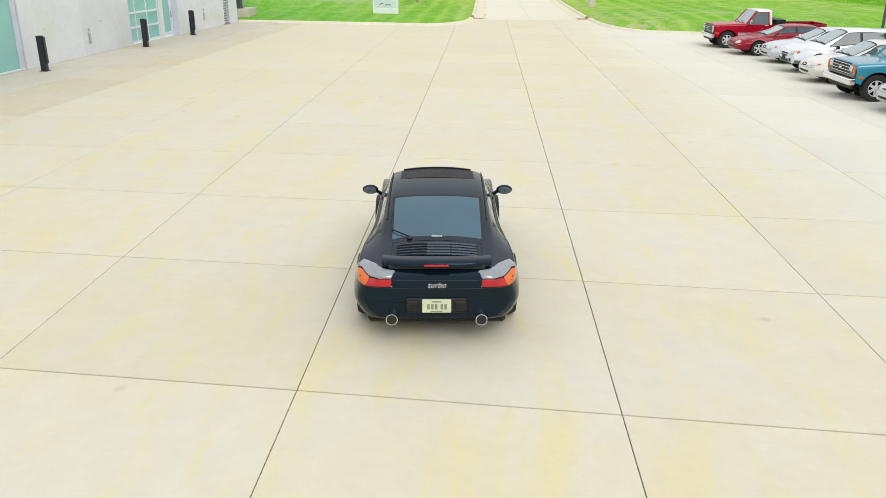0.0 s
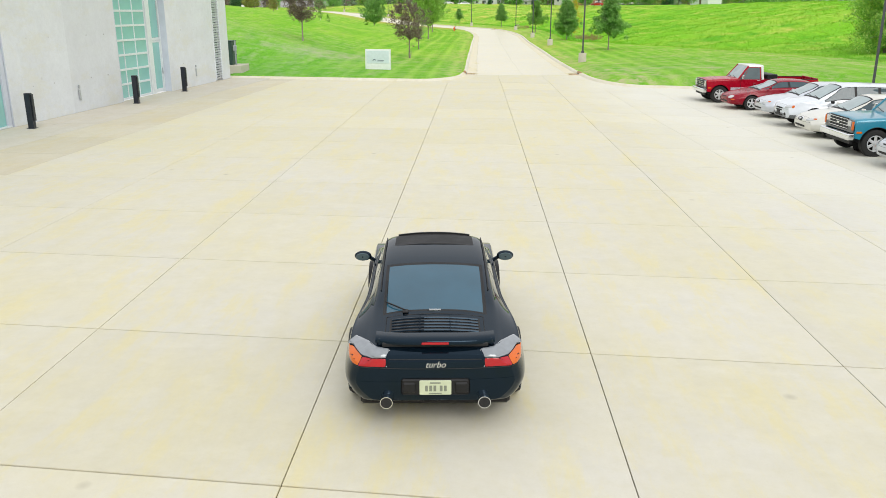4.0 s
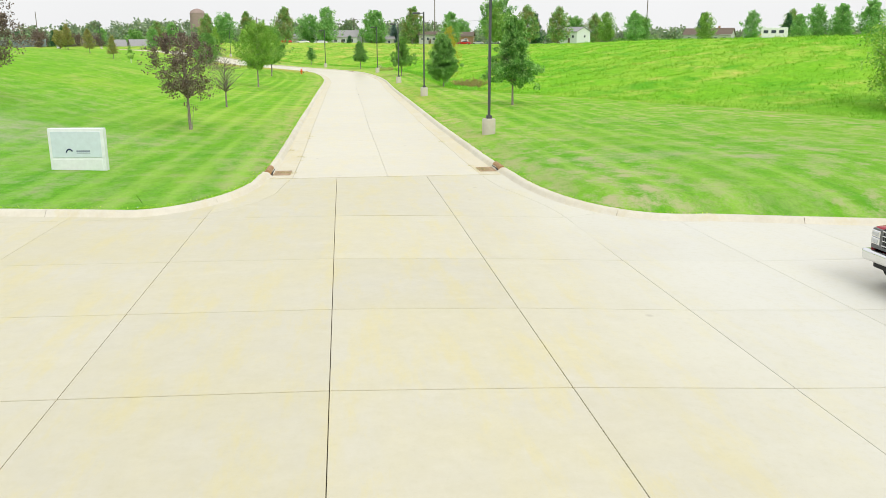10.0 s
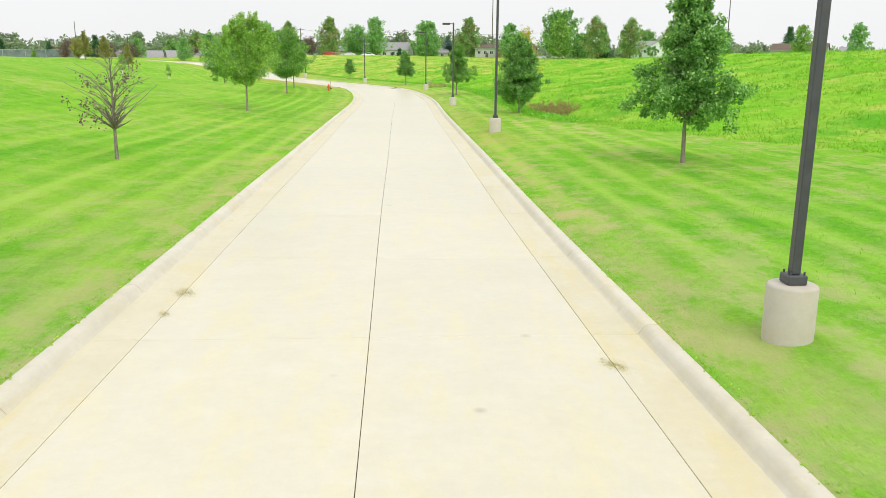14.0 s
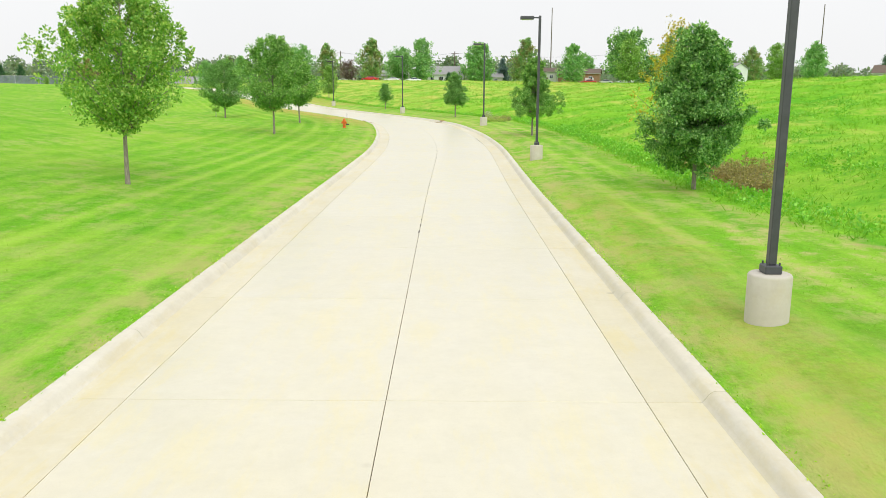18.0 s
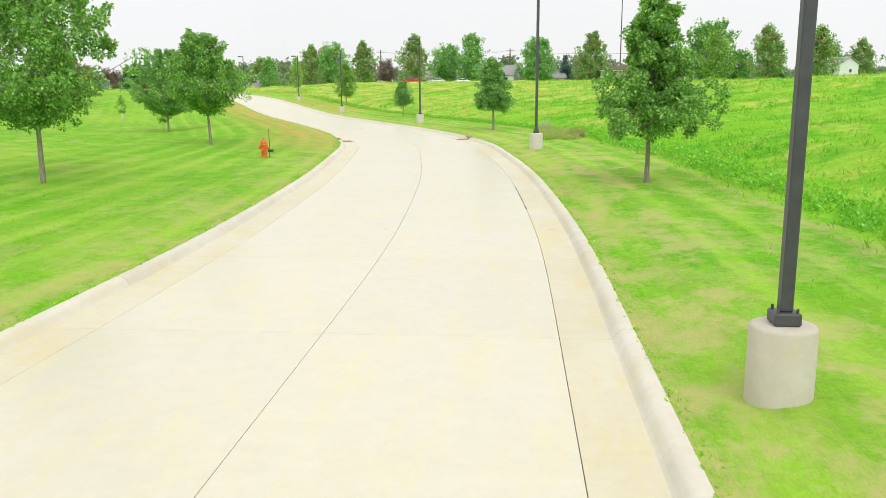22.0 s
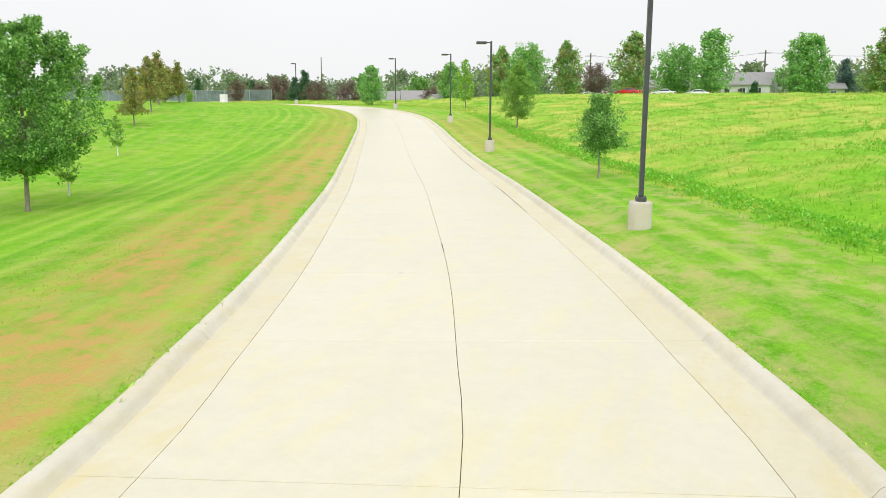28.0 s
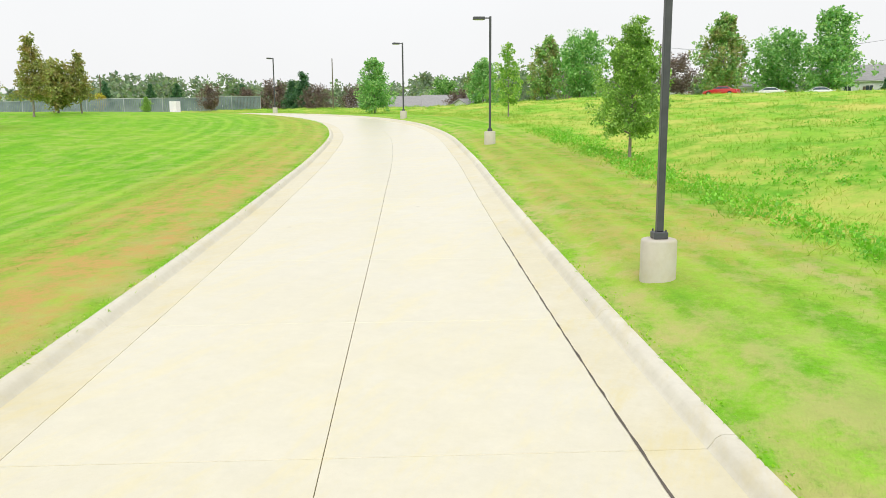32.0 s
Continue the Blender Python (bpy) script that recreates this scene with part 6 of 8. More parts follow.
        mi = part("door_mirror", mir, BLACK_CAR, car, "black oval door mirror", True)
        part("mirror_glass", lathe([(0.001, -0.064), (0.046, -0.062), (0.050, -0.050)], 20, 'Y'), TINTED, mi, "", True, 30, Matrix.Translation((s * 0.905, 0.62, 0.95)) @ Matrix.Diagonal((1.75, 1, 1.0, 1)))
        stalk = bmesh.new()
        tube(stalk, (s * 0.76, 0.66, 0.875), (s * 0.83, 0.64, 0.93), 0.028, 0.022, 8)
        part("mirror_stalk", stalk, BLACK_CAR, mi)
        # roof gutter line
        part("roof_trim", strip([(s * 0.575, y, z) for y, z in ((-1.0, 1.062), (-0.65, 1.142), (-0.3, 1.207), (0.1, 1.243), (0.45, 1.229))], 0.014, 0.01), TRIM, car)
        part("seat_back", box(0.44, 0.14, 0.55, (s * 0.32, -0.1, 0.72), 0.06, segs=2), CABIN, car)
    roof_line = lambda x, top, edge: top - (top - edge) * (abs(x) / 0.565) ** 2.2
    for yy, top, edge in ((0.02, 1.284, 1.232), (0.44, 1.280, 1.224)):
        part("sunroof_frame", strip([(x, yy, roof_line(x, top, edge)) for x in np.linspace(-0.48, 0.48, 9)], 0.02, 0.01), TRIM, car)
    for s in (-1, 1):
        part("sunroof_rail", strip([(s * 0.48, 0.02, 1.247), (s * 0.48, 0.23, 1.247), (s * 0.48, 0.44, 1.242)], 0.02, 0.01), TRIM, car)
    xs = np.linspace(-0.44, 0.44, 13)
    ring = [(x, 0.46 + dy, roof_line(x, 1.292, 1.236) + dz) for x in xs for dy, dz in ((-0.012, -0.012), (0.012, -0.012), (0.012, 0.012), (-0.012, 0.012))]
    quads = [(4 * k + j, 4 * k + (j + 1) % 4, 4 * k + 4 + (j + 1) % 4, 4 * k + 4 + j) for k in range(12) for j in range(4)] + [(0, 3, 2, 1), (48, 49, 50, 51)]
    part("wind_deflector", mesh_from("wind_deflector", ring, quads, (TRIM,)), None, car)
    part("underside", box(1.5, 3.7, 0.1, (0, 0, 0.20), 0.03), TRIM, car)
    return car


# stations of ordinary bodies, along the length from the tail to the nose
def sedan_stations(L=4.9, W=0.92, H=1.41, bonnet=0.80, boot=0.95):
    h = L / 2
    return [(-h + 0.06, 0.30, W * 0.82, W * 0.90, 0.55, W * 0.82, 0.80, W * 0.62, boot - 0.05, boot - 0.04),
            (-h + 0.25, 0.24, W * 0.92, W * 0.98, 0.55, W * 0.90, 0.88, W * 0.70, boot, boot + 0.01),
            (-h + 0.75, 0.22, W * 0.94, W, 0.55, W * 0.93, 0.91, W * 0.68, boot + 0.03, boot + 0.05),
            (-h + 1.05, 0.22, W * 0.94, W, 0.55, W * 0.93, 0.92, W * 0.64, boot + 0.14, boot + 0.17),
            (-h + 1.50, 0.20, W * 0.94, W, 0.55, W * 0.93, 0.92, W * 0.60, H - 0.10, H - 0.04),
            (-0.35, 0.20, W * 0.94, W, 0.55, W * 0.93, 0.92, W * 0.61, H - 0.06, H),
            (0.25, 0.20, W * 0.94, W, 0.55, W * 0.93, 0.91, W * 0.60, H - 0.09, H - 0.03),
            (0.60, 0.20, W * 0.94, W, 0.55, W * 0.92, 0.90, W * 0.62, H - 0.25, H - 0.19),
            (1.05, 0.20, W * 0.94, W, 0.55, W * 0.91, 0.88, W * 0.70, bonnet + 0.16, bonnet + 0.19),
            (1.22, 0.20, W * 0.94, W, 0.54, W * 0.90, 0.85, W * 0.74, bonnet + 0.07, bonnet + 0.10),
            (1.65, 0.22, W * 0.93, W * 0.985, 0.52, W * 0.88, bonnet - 0.02, W * 0.70, bonnet + 0.02, bonnet + 0.05),
            (h - 0.35, 0.24, W * 0.88, W * 0.94, 0.48, W * 0.80, bonnet - 0.10, W * 0.62, bonnet - 0.06, bonnet - 0.04),
            (h - 0.10, 0.26, W * 0.74, W * 0.82, 0.46, W * 0.66, bonnet - 0.19, W * 0.52, bonnet - 0.15, bonnet - 0.13)]


def build_sedan(name, m, paint, label, L=4.9, W=0.92, H=1.41, bonnet=0.80, boot=0.95, wagon=False, grille="oval", lens=CLEAR_LENS, tyre=0.315, low=None, bumper=None, ride=0.0):
    car = thing(name, m, label, "car", "parked vehicles at the lot's edge")
    st = sedan_stations(L, W, H, bonnet, boot)
    if wagon:
        h = L / 2
        for k in range(5):
            s0 = list(st[k])
            s0[7], s0[8], s0[9] = W * 0.64, H - 0.12 + 0.012 * k, H - 0.05 + 0.01 * k
            if k == 0:
                s0[8], s0[9] = H - 0.35, H - 0.30
            st[k] = tuple(s0)
    if ride:
        st = [(s[0], s[1] + ride, s[2], s[3], s[4] + ride * 0.7, s[5], s[6] + ride * 0.3, s[7], s[8], s[9]) for s in st]
    g, cap = body_grid(st, 14, 12, 0.05, 0.10, 20)
    h = L / 2
    rear_axle, front_axle = -h + 1.05, h - 0.97

    def classify(x, y, z, v, u):
        if 0.33 < y < 1.16 and v > 7.9:
            return "windscreen" if 0.40 < y < 1.10 and v > 8.1 else "seal"
        if not wagon and -h + 0.85 < y < -h + 1.50 and v > 7.9:
            return "rear_window" if v > 8.1 else "rear_seal"
        if (-h + (0.35 if wagon else 1.05)) < y < 0.98 and 6.25 < v < 7.8:
            t = (y + h - 1.05) / (0.98 + h - 1.05)
            top = 7.75 - 1.1 * max(0, t - 0.74) / 0.26 - (0 if wagon else 0.9 * max(0, 0.2 - t) / 0.2)
            if v < top:
                post = abs(y + 0.12) < 0.045 or abs(y + 0.98) < 0.045
                if post or v > top - 0.14 or v < 6.38:
                    return "side_seal"
                return "side_window" if y > -0.12 else ("rear_door_glass" if y > -0.98 else "quarter_glass")
        if y < -h + 0.30 and x > 0.55 * W and 0.66 < z < 0.86 and v < 8:
            return "tail_lamp"
        if low and v < 2.7 and abs(y) < h - 0.12:
            return "lower_body"
        return "body"

    mats = {"body": paint, "windscreen": SKY_PALE_GLASS, "rear_window": TINTED, "side_window": TINTED, "rear_door_glass": TINTED, "quarter_glass": TINTED, "side_seal": TRIM, "rear_seal": TRIM, "seal": TRIM, "tail_lamp": RED_LENS, "lower_body": low or paint}
    made = body_parts(car, g, cap, classify, mats, {"rear_door_glass": "rear_door_window", "quarter_glass": "quarter_window", "side_seal": "window_seal"}, [(rear_axle, tyre, tyre * 1.16, 0.55 * W), (front_axle, tyre, tyre * 1.16, 0.55 * W)])
    for y in (rear_axle, front_axle):
        arch_liner(car, y, tyre, W - 0.012)
        for s in (-1, 1):
            wheel(car, s * (W - 0.005), y, tyre, 0.21, spokes=6 if grille == "oval" else 5)
    for s in (-1, 1):
        part("door_mirror", box(0.16, 0.09, 0.11, (s * (W + 0.06), 0.78, 0.98), 0.03, segs=2), paint if low is None else TRIM, car)
        for y in (-0.35, -1.05):
            part("door_handle", box(0.025, 0.14, 0.03, (s * (W * 0.975), y, 0.82), 0.008), paint, car)
        part("door_line", strip([(s * (W * 0.968), -0.12, 0.86), (s * W * 1.001, -0.12, 0.62), (s * W * 0.975, -0.12, 0.33)], 0.008, 0.008), TRIM, car)
        part("door_line", strip([(s * (W * 0.965), 0.86, 0.84), (s * W * 1.001, 0.88, 0.62), (s * W * 0.975, 0.88, 0.33)], 0.008, 0.008), TRIM, car)
        part("wiper", strip([(s * 0.25 - 0.2, 1.12, bonnet + 0.150), (s * 0.25 + 0.25, 1.04, bonnet + 0.190)], 0.018, 0.01), TRIM, car)
    # the face: lamps, grille and intakes laid on the nose
    skin = body_tree(made["body"])
    ahead = (0, -1, 0)
    b0 = bonnet
    for sg in (-1, 1):
        corner_way = (-0.5 * sg, -0.87, 0)
        cu = sg * (0.87 * 0.66 * W - 0.5 * (h - 0.12))
        if grille == "bar" and not wagon:
            patch(car, skin, "headlamp", oval(cu, b0 - 0.185, 0.155, 0.058, 2.0, tilt=sg * 0.16), lens, "oval headlamp", way=corner_way)
            patch(car, skin, "front_indicator", oval(cu + sg * 0.17, 0.47, 0.075, 0.022, 3.0), AMBER_LENS, "amber marker in the bumper", way=corner_way)
        elif wagon:
            patch(car, skin, "headlamp", oval(cu - sg * 0.03, b0 - 0.17, 0.13, 0.062, 3.0, tilt=sg * 0.10), lens, "tall clear headlamp", way=corner_way)
            patch(car, skin, "front_indicator", oval(cu + sg * 0.155, b0 - 0.165, 0.045, 0.05, 3.0), AMBER_LENS, "amber turn signal", way=corner_way)
            patch(car, skin, "fog_recess", oval(sg * 0.56 * W, 0.50, 0.06, 0.055, 2.0), BLACK, way=ahead)
        else:
            patch(car, skin, "headlamp", oval(cu - sg * 0.02, b0 - 0.175, 0.175, 0.042, 2.4, tilt=sg * 0.14), lens, "slim clear headlamp", way=corner_way)
            patch(car, skin, "front_indicator", oval(cu + sg * 0.14, b0 - 0.15, 0.05, 0.026, 2.4), AMBER_LENS, "amber turn signal", way=corner_way)
    if grille == "oval":
        patch(car, skin, "grille_ring", oval(0, b0 - 0.21, 0.215, 0.072), CHROME, "oval chrome grille ring", way=ahead, lift=0.012)
        patch(car, skin, "grille", oval(0, b0 - 0.21, 0.19, 0.054), BLACK, "dark oval grille", way=ahead, lift=0.018)
        patch(car, skin, "emblem", oval(0, b0 - 0.205, 0.075, 0.022), CHROME, way=ahead, lift=0.026)
        patch(car, skin, "air_intake", oval(0, 0.385, 0.46 * W, 0.035, 4.0), BLACK, way=ahead)
    elif wagon:
        for dz in (0.0, -0.075):
            patch(car, skin, "grille_slot", oval(0, b0 - 0.25 + dz, 0.30, 0.026, 4.0), BLACK, way=ahead)
        patch(car, skin, "bumper_panel", oval(0, 0.445, 0.62 * W, 0.085, 5.0), bumper or TRIM, "grey lower bumper", way=ahead)
        patch(car, skin, "air_intake", oval(0, 0.455, 0.40 * W, 0.035, 4.0), BLACK, way=ahead, lift=0.012)
        patch(car, skin, "front_plate", oval(0.0, 0.545, 0.15, 0.075, 8.0), BLACK, "blank dark front plate", way=ahead, lift=0.02)
    else:
        patch(car, skin, "grille_slot", oval(0, b0 - 0.20, 0.30, 0.020, 3.0), BLACK, way=ahead)
        patch(car, skin, "air_intake", oval(0, 0.375, 0.50 * W, 0.032, 4.0), BLACK, way=ahead)
    skin_line(car, skin, "bumper_seam", [(x, b0 - 0.275 + 0.02 * (x / W) ** 2) for x in np.linspace(-0.72 * W, 0.72 * W, 25)], TRIM, 0.007, way=ahead, lift=0.0)
    skin_line(car, skin, "bonnet_seam", [(x, b0 - 0.125 - 0.03 * (x / W) ** 2) for x in np.linspace(-0.55 * W, 0.55 * W, 21)], TRIM, 0.006, way=ahead, lift=0.0)
    part("underside", box(1.5 * W, L - 0.9, 0.1, (0, 0, 0.25 + ride), 0.03), TRIM, car)
    return car


def build_pickup(name, m, paint, label, L=5.4, W=0.98, roof_paint=None, bed=True, lower=None, box_dark=True, H=1.76):
    """A square pickup: bonnet, cab with an upright screen, and an open box or a closed rear body."""
    car = thing(name, m, label, "truck", "parked vehicles at the lot's edge")
    h = L / 2
    z0, belt = 0.52, 1.10
    cab_r, cab_f = (h - 2.62, h - 1.52) if bed else (-h + 0.15, h - 1.38)

    def slabby(nm, y0, y1, za, zb, wa, wb, mat, lab="", bev=0.035):
        """A block whose top is narrower than its foot."""
        bm = bmesh.new()
        vs = []
        for z, w in ((za, wa), (zb, wb)):
            vs.append([bm.verts.new(p) for p in ((-w, y0, z), (w, y0, z), (w, y1, z), (-w, y1, z))])
        for i in range(4):
            bm.faces.new((vs[0][i], vs[0][(i + 1) % 4], vs[1][(i + 1) % 4], vs[1][i]))
        bm.faces.new(vs[0][::-1])
        bm.faces.new(vs[1])
        bmesh.ops.bevel(bm, geom=list(bm.edges), offset=bev, segments=3, affect='EDGES', profile=0.6)
        return part(nm, bm, mat, car, lab, True, 40)

    # side profile body with round arches, left and right walls joined by deck panels
    ra, fa, r = -h + 1.05, h - 0.66, 0.39
    def side_outline():
        pts = [(-h + 0.02, z0 + 0.02)]
        for c in (ra, fa):
            for k in range(15):
                t = math.pi - math.pi * k / 14
                pts.append((c + r * 1.17 * math.cos(t), max(z0 - 0.02, r + r * 1.17 * math.sin(t))))
        pts += [(h - 0.05, z0 + 0.02), (h - 0.02, belt - 0.16), (h - 0.10, belt - 0.10), (cab_f, belt - 0.035), (cab_f - 0.02, belt), (-h + 0.02, belt)]
        return pts
    for s in (-1, 1):
        bm = bmesh.new()
        outer = [bm.verts.new((s * W, y, z)) for y, z in side_outline()]
        inner = [bm.verts.new((s * (W - 0.10), y, z)) for y, z in side_outline()]
        bm.faces.new(outer if s < 0 else outer[::-1])
        n = len(outer)
        for i in range(n):
            j = (i + 1) % n
            bm.faces.new((outer[i], outer[j], inner[j], inner[i]) if s > 0 else (outer[j], outer[i], inner[i], inner[j]))
        bm.faces.new(inner[::-1] if s < 0 else inner)
        bmesh.ops.recalc_face_normals(bm, faces=bm.faces)
        part("side_panel", bm, paint, car)
        if lower:
            part("lower_panel", box(0.015, fa - ra - 0.98, 0.15, (s * (W + 0.006), (fa + ra) / 2, 0.615), 0.004), lower, car, "silver lower band")
        part("side_moulding", box(0.02, fa - ra - 0.95, 0.022, (s * (W + 0.008), (fa + ra) / 2, 0.715), 0.006), CHROME, car)
        for c in () if bed else (ra, fa):
            part("arch_trim", strip([(s * (W + 0.004), c + r * 1.19 * math.cos(math.pi * k / 16), r + r * 1.19 * math.sin(math.pi * k / 16)) for k in range(17)], 0.016, 0.02), TRIM, car)
        part("side_marker", box(0.012, 0.16, 0.06, (s * (W + 0.004), h - 0.16, 0.70), 0.004), AMBER_LENS, car)
        part("door_line", box(0.006, 0.012, 0.58, (s * (W + 0.002), cab_f - 0.08, 0.88), 0), TRIM, car)
        part("door_line", box(0.006, 0.012, 0.58, (s * (W + 0.002), cab_f - 1.02, 0.88), 0), TRIM, car)
        part("door_handle", box(0.03, 0.16, 0.035, (s * (W + 0.015), cab_f - 0.90, 1.05), 0.008), CHROME, car)
        part("door_mirror", box(0.05, 0.10, 0.18, (s * (W + 0.12), cab_f - 0.14, 1.22), 0.02), CHROME, car, "chrome door mirror")
        part("mirror_arm", strip([(s * W, cab_f - 0.14, 1.10), (s * (W + 0.11), cab_f - 0.14, 1.21)], 0.02, 0.02), CHROME, car)
    # the bonnet: crowned, falling towards the nose, with a rolled front edge
    hood_v = []
    ys = [h + 0.0, h - 0.015, h - 0.06, h - 0.2, h - 0.5, h - 0.8, h - 1.1, cab_f - 0.02]
    xs = [-1.0, -0.985, -0.93, -0.8, -0.45, 0.0, 0.45, 0.8, 0.93, 0.985, 1.0]
    for y in ys:
        t = (h - y) / (h - cab_f)
        lip = {0: -0.10, 1: -0.03, 2: -0.004}.get(ys.index(y), 0.0)
        for x in xs:
            edge = -0.085 if abs(x) == 1.0 else (-0.02 if abs(x) > 0.98 else 0.0)
            ridge = 0.012 if abs(x) == 0.45 else 0.0
            hood_v.append((x * (W - 0.012), y, belt - 0.045 + 0.075 * t ** 0.8 + 0.03 * (1 - x * x) + edge + lip + ridge))
    nx = len(xs)
    hood = mesh_from("bonnet", hood_v, [(k * nx + j, k * nx + j + 1, (k + 1) * nx + j + 1, (k + 1) * nx + j) for k in range(len(ys) - 1) for j in range(nx - 1)], (paint,), smooth=True)
    part("bonnet", hood, None, car)
    slabby("grille", h - 0.04, h + 0.02, z0 + 0.16, belt - 0.06, W - 0.06, W - 0.07, GRILLE_GREY, "dark grille with chrome bars and lamps", 0.015)
    part("grille_well", box(1.20, 0.03, 0.34, (0, h + 0.012, 0.90), 0.01), BLACK, car)
    for k in range(4):
        part("grille_bar", box(1.20, 0.02, 0.018, (0, h + 0.03, 0.77 + 0.085 * k), 0.004), CHROME, car)
    for s in (-1, 1):
        if bed:
            for z in (0.945, 0.815):
                rim = part("headlamp_bezel", box(0.22, 0.03, 0.125, (s * 0.79, h + 0.018, z), 0.012), CHROME, car)
                part("headlamp", box(0.185, 0.03, 0.095, (s * 0.79, h + 0.028, z), 0.02), CLEAR_LENS, rim, "square stacked headlamp")
        else:
            part("headlamp", box(0.22, 0.03, 0.17, (s * 0.70, h + 0.025, 0.93), 0.02), CLEAR_LENS, car, "square headlamp")
            part("indicator", box(0.10, 0.05, 0.26, (s * (W - 0.07), h + 0.012, 0.88), 0.02), AMBER_LENS, car, "tall amber indicator at the corner")
    part("emblem", box(0.17, 0.02, 0.05, (0, h + 0.045, 0.89), 0.012), CHROME, car)
    for k in range(7):
        part("grille_rib", box(0.012, 0.016, 0.32, (-0.54 + 0.18 * k, h + 0.028, 0.89), 0.003), GRILLE_GREY, car)
    slabby("front_bumper", h - 0.06, h + 0.15, 0.47, 0.66, W - 0.03, W + 0.01, CHROME, "chrome front bumper", 0.05)
    part("valance", box(2 * W - 0.3, 0.08, 0.16, (0, h - 0.04, 0.42), 0.02), TRIM, car)
    slabby("rear_bumper", -h - 0.12, -h + 0.02, 0.48, 0.66, W, W, CHROME, "", 0.03)
    # cab: posts, roof, glass
    top_w = W - 0.19
    if bed:
        slabby("roof", cab_r - 0.02, cab_f - 0.40, H - 0.095, H, top_w + 0.04, top_w - 0.03, roof_paint or paint)
        rear_top, front_top = cab_r + 0.04, cab_f - 0.42
    else:
        slabby("roof", cab_r + 0.12, cab_f - 0.46, H - 0.075, H, top_w + 0.03, top_w - 0.04, roof_paint or paint)
        rear_top, front_top = cab_r + 0.18, cab_f - 0.48
    part("cab_floor", box(2 * W - 0.2, cab_f - cab_r, 0.5, (0, (cab_f + cab_r) / 2, 0.88), 0.02), CABIN, car)
    corners = {"rf": (top_w, front_top, H - 0.06), "rb": (top_w, rear_top, H - 0.06), "sf": (W - 0.05, cab_f + 0.05, belt - 0.01), "sb": (W - 0.05, cab_r, belt - 0.01)}
    def pane(nm, pts, mat, lab=""):
        bm = bmesh.new()
        vs = [bm.verts.new(Vector(p)) for p in pts]
        f = bm.faces.new(vs)
        bmesh.ops.recalc_face_normals(bm, faces=bm.faces)
        ext = bmesh.ops.extrude_face_region(bm, geom=[f])
        nrm = f.normal.copy()
        bmesh.ops.translate(bm, vec=nrm * 0.012, verts=[e for e in ext["geom"] if isinstance(e, bmesh.types.BMVert)])
        bmesh.ops.recalc_face_normals(bm, faces=bm.faces)
        return part(nm, bm, mat, car, lab)
    mx = lambda p: (-p[0], p[1], p[2])
    pane("windscreen", [corners["sf"], mx(corners["sf"]), mx(corners["rf"]), corners["rf"]], SKY_PALE_GLASS, "upright windscreen")
    pane("rear_window", [corners["sb"], mx(corners["sb"]), mx(corners["rb"]), corners["rb"]], TINTED)
    for f in (lambda p: p, mx):
        pane("side_window", [f(corners["sb"]), f(corners["sf"]), f(corners["rf"]), f(corners["rb"])], SIDE_GLASS)
        drop = Vector((0, 0, -0.05))
        part("door_frame", tube(bmesh.new(), Vector(f(corners["rf"])) + drop, Vector(f(corners["rb"])) + drop, 0.03, 0.03, 8), paint, car)
        inner_a, inner_b = Vector(f(corners["sb"])) + Vector((0, 0.10, 0)), Vector(f(corners["rb"])) + Vector((0, 0.10, -0.03))
        part("door_frame", tube(bmesh.new(), inner_a, inner_b, 0.028, 0.028, 8), paint, car)
        posts = [(f(corners["sf"]), f(corners["rf"]), 0.042, paint), (f(corners["sb"]), f(corners["rb"]), 0.06, roof_paint or paint)]
        if bed is False:
            for fr in (0.36, 0.66):
                a = Vector(f(corners["sf"])).lerp(Vector(f(corners["sb"])), fr)
                b2 = Vector(f(corners["rf"])).lerp(Vector(f(corners["rb"])), fr)
                posts.append((a, b2, 0.05, paint))
        else:
            a = Vector(f(corners["sf"])).lerp(Vector(f(corners["sb"])), 0.22)
            b2 = Vector(f(corners["rf"])).lerp(Vector(f(corners["rb"])), 0.05)
            posts.append((a, b2, 0.014, paint))
        for a, b2, rad, mat in posts:
            part("window_post", tube(bmesh.new(), a, b2, rad, rad, 8), mat, car)
    part("wiper", strip([(-0.5, cab_f + 0.07, belt + 0.06), (0.05, cab_f + 0.0, belt + 0.14)], 0.02, 0.01), TRIM, car)
    part("wiper", strip([(0.15, cab_f + 0.07, belt + 0.06), (0.7, cab_f + 0.0, belt + 0.14)], 0.02, 0.01), TRIM, car)
    if bed:
        part("bed_floor", box(2 * W - 0.2, h + cab_r - 0.05, 0.06, (0, (-h + cab_r) / 2, 0.72), 0.01), TRIM, car)
        part("tailgate", box(2 * W - 0.06, 0.06, 0.58, (0, -h + 0.03, 0.87), 0.015), paint, car)
        part("bed_front", box(2 * W - 0.2, 0.05, 0.58, (0, cab_r - 0.08, 0.87), 0.01), paint, car)
        for s in (-1, 1):
            part("bed_rail", box(0.11, h + cab_r - 0.1, 0.03, (s * (W - 0.05), (-h + cab_r) / 2, belt + 0.012), 0.008), TRIM if box_dark else paint, car)
        part("tool_box", box(2 * W - 0.16, 0.5, 0.34, (0, cab_r - 0.45, belt + 0.06), 0.03), TRIM, car, "black tool box across the bed")
    else:
        part("rear_panel", box(2 * W - 0.1, 0.06, 0.6, (0, -h + 0.03, 0.86), 0.02), paint, car)
    for s in (-1, 1):
        part("tail_lamp", box(0.16, 0.04, 0.30, (s * (W - 0.1), -h - 0.005, 0.90), 0.01), RED_LENS, car)
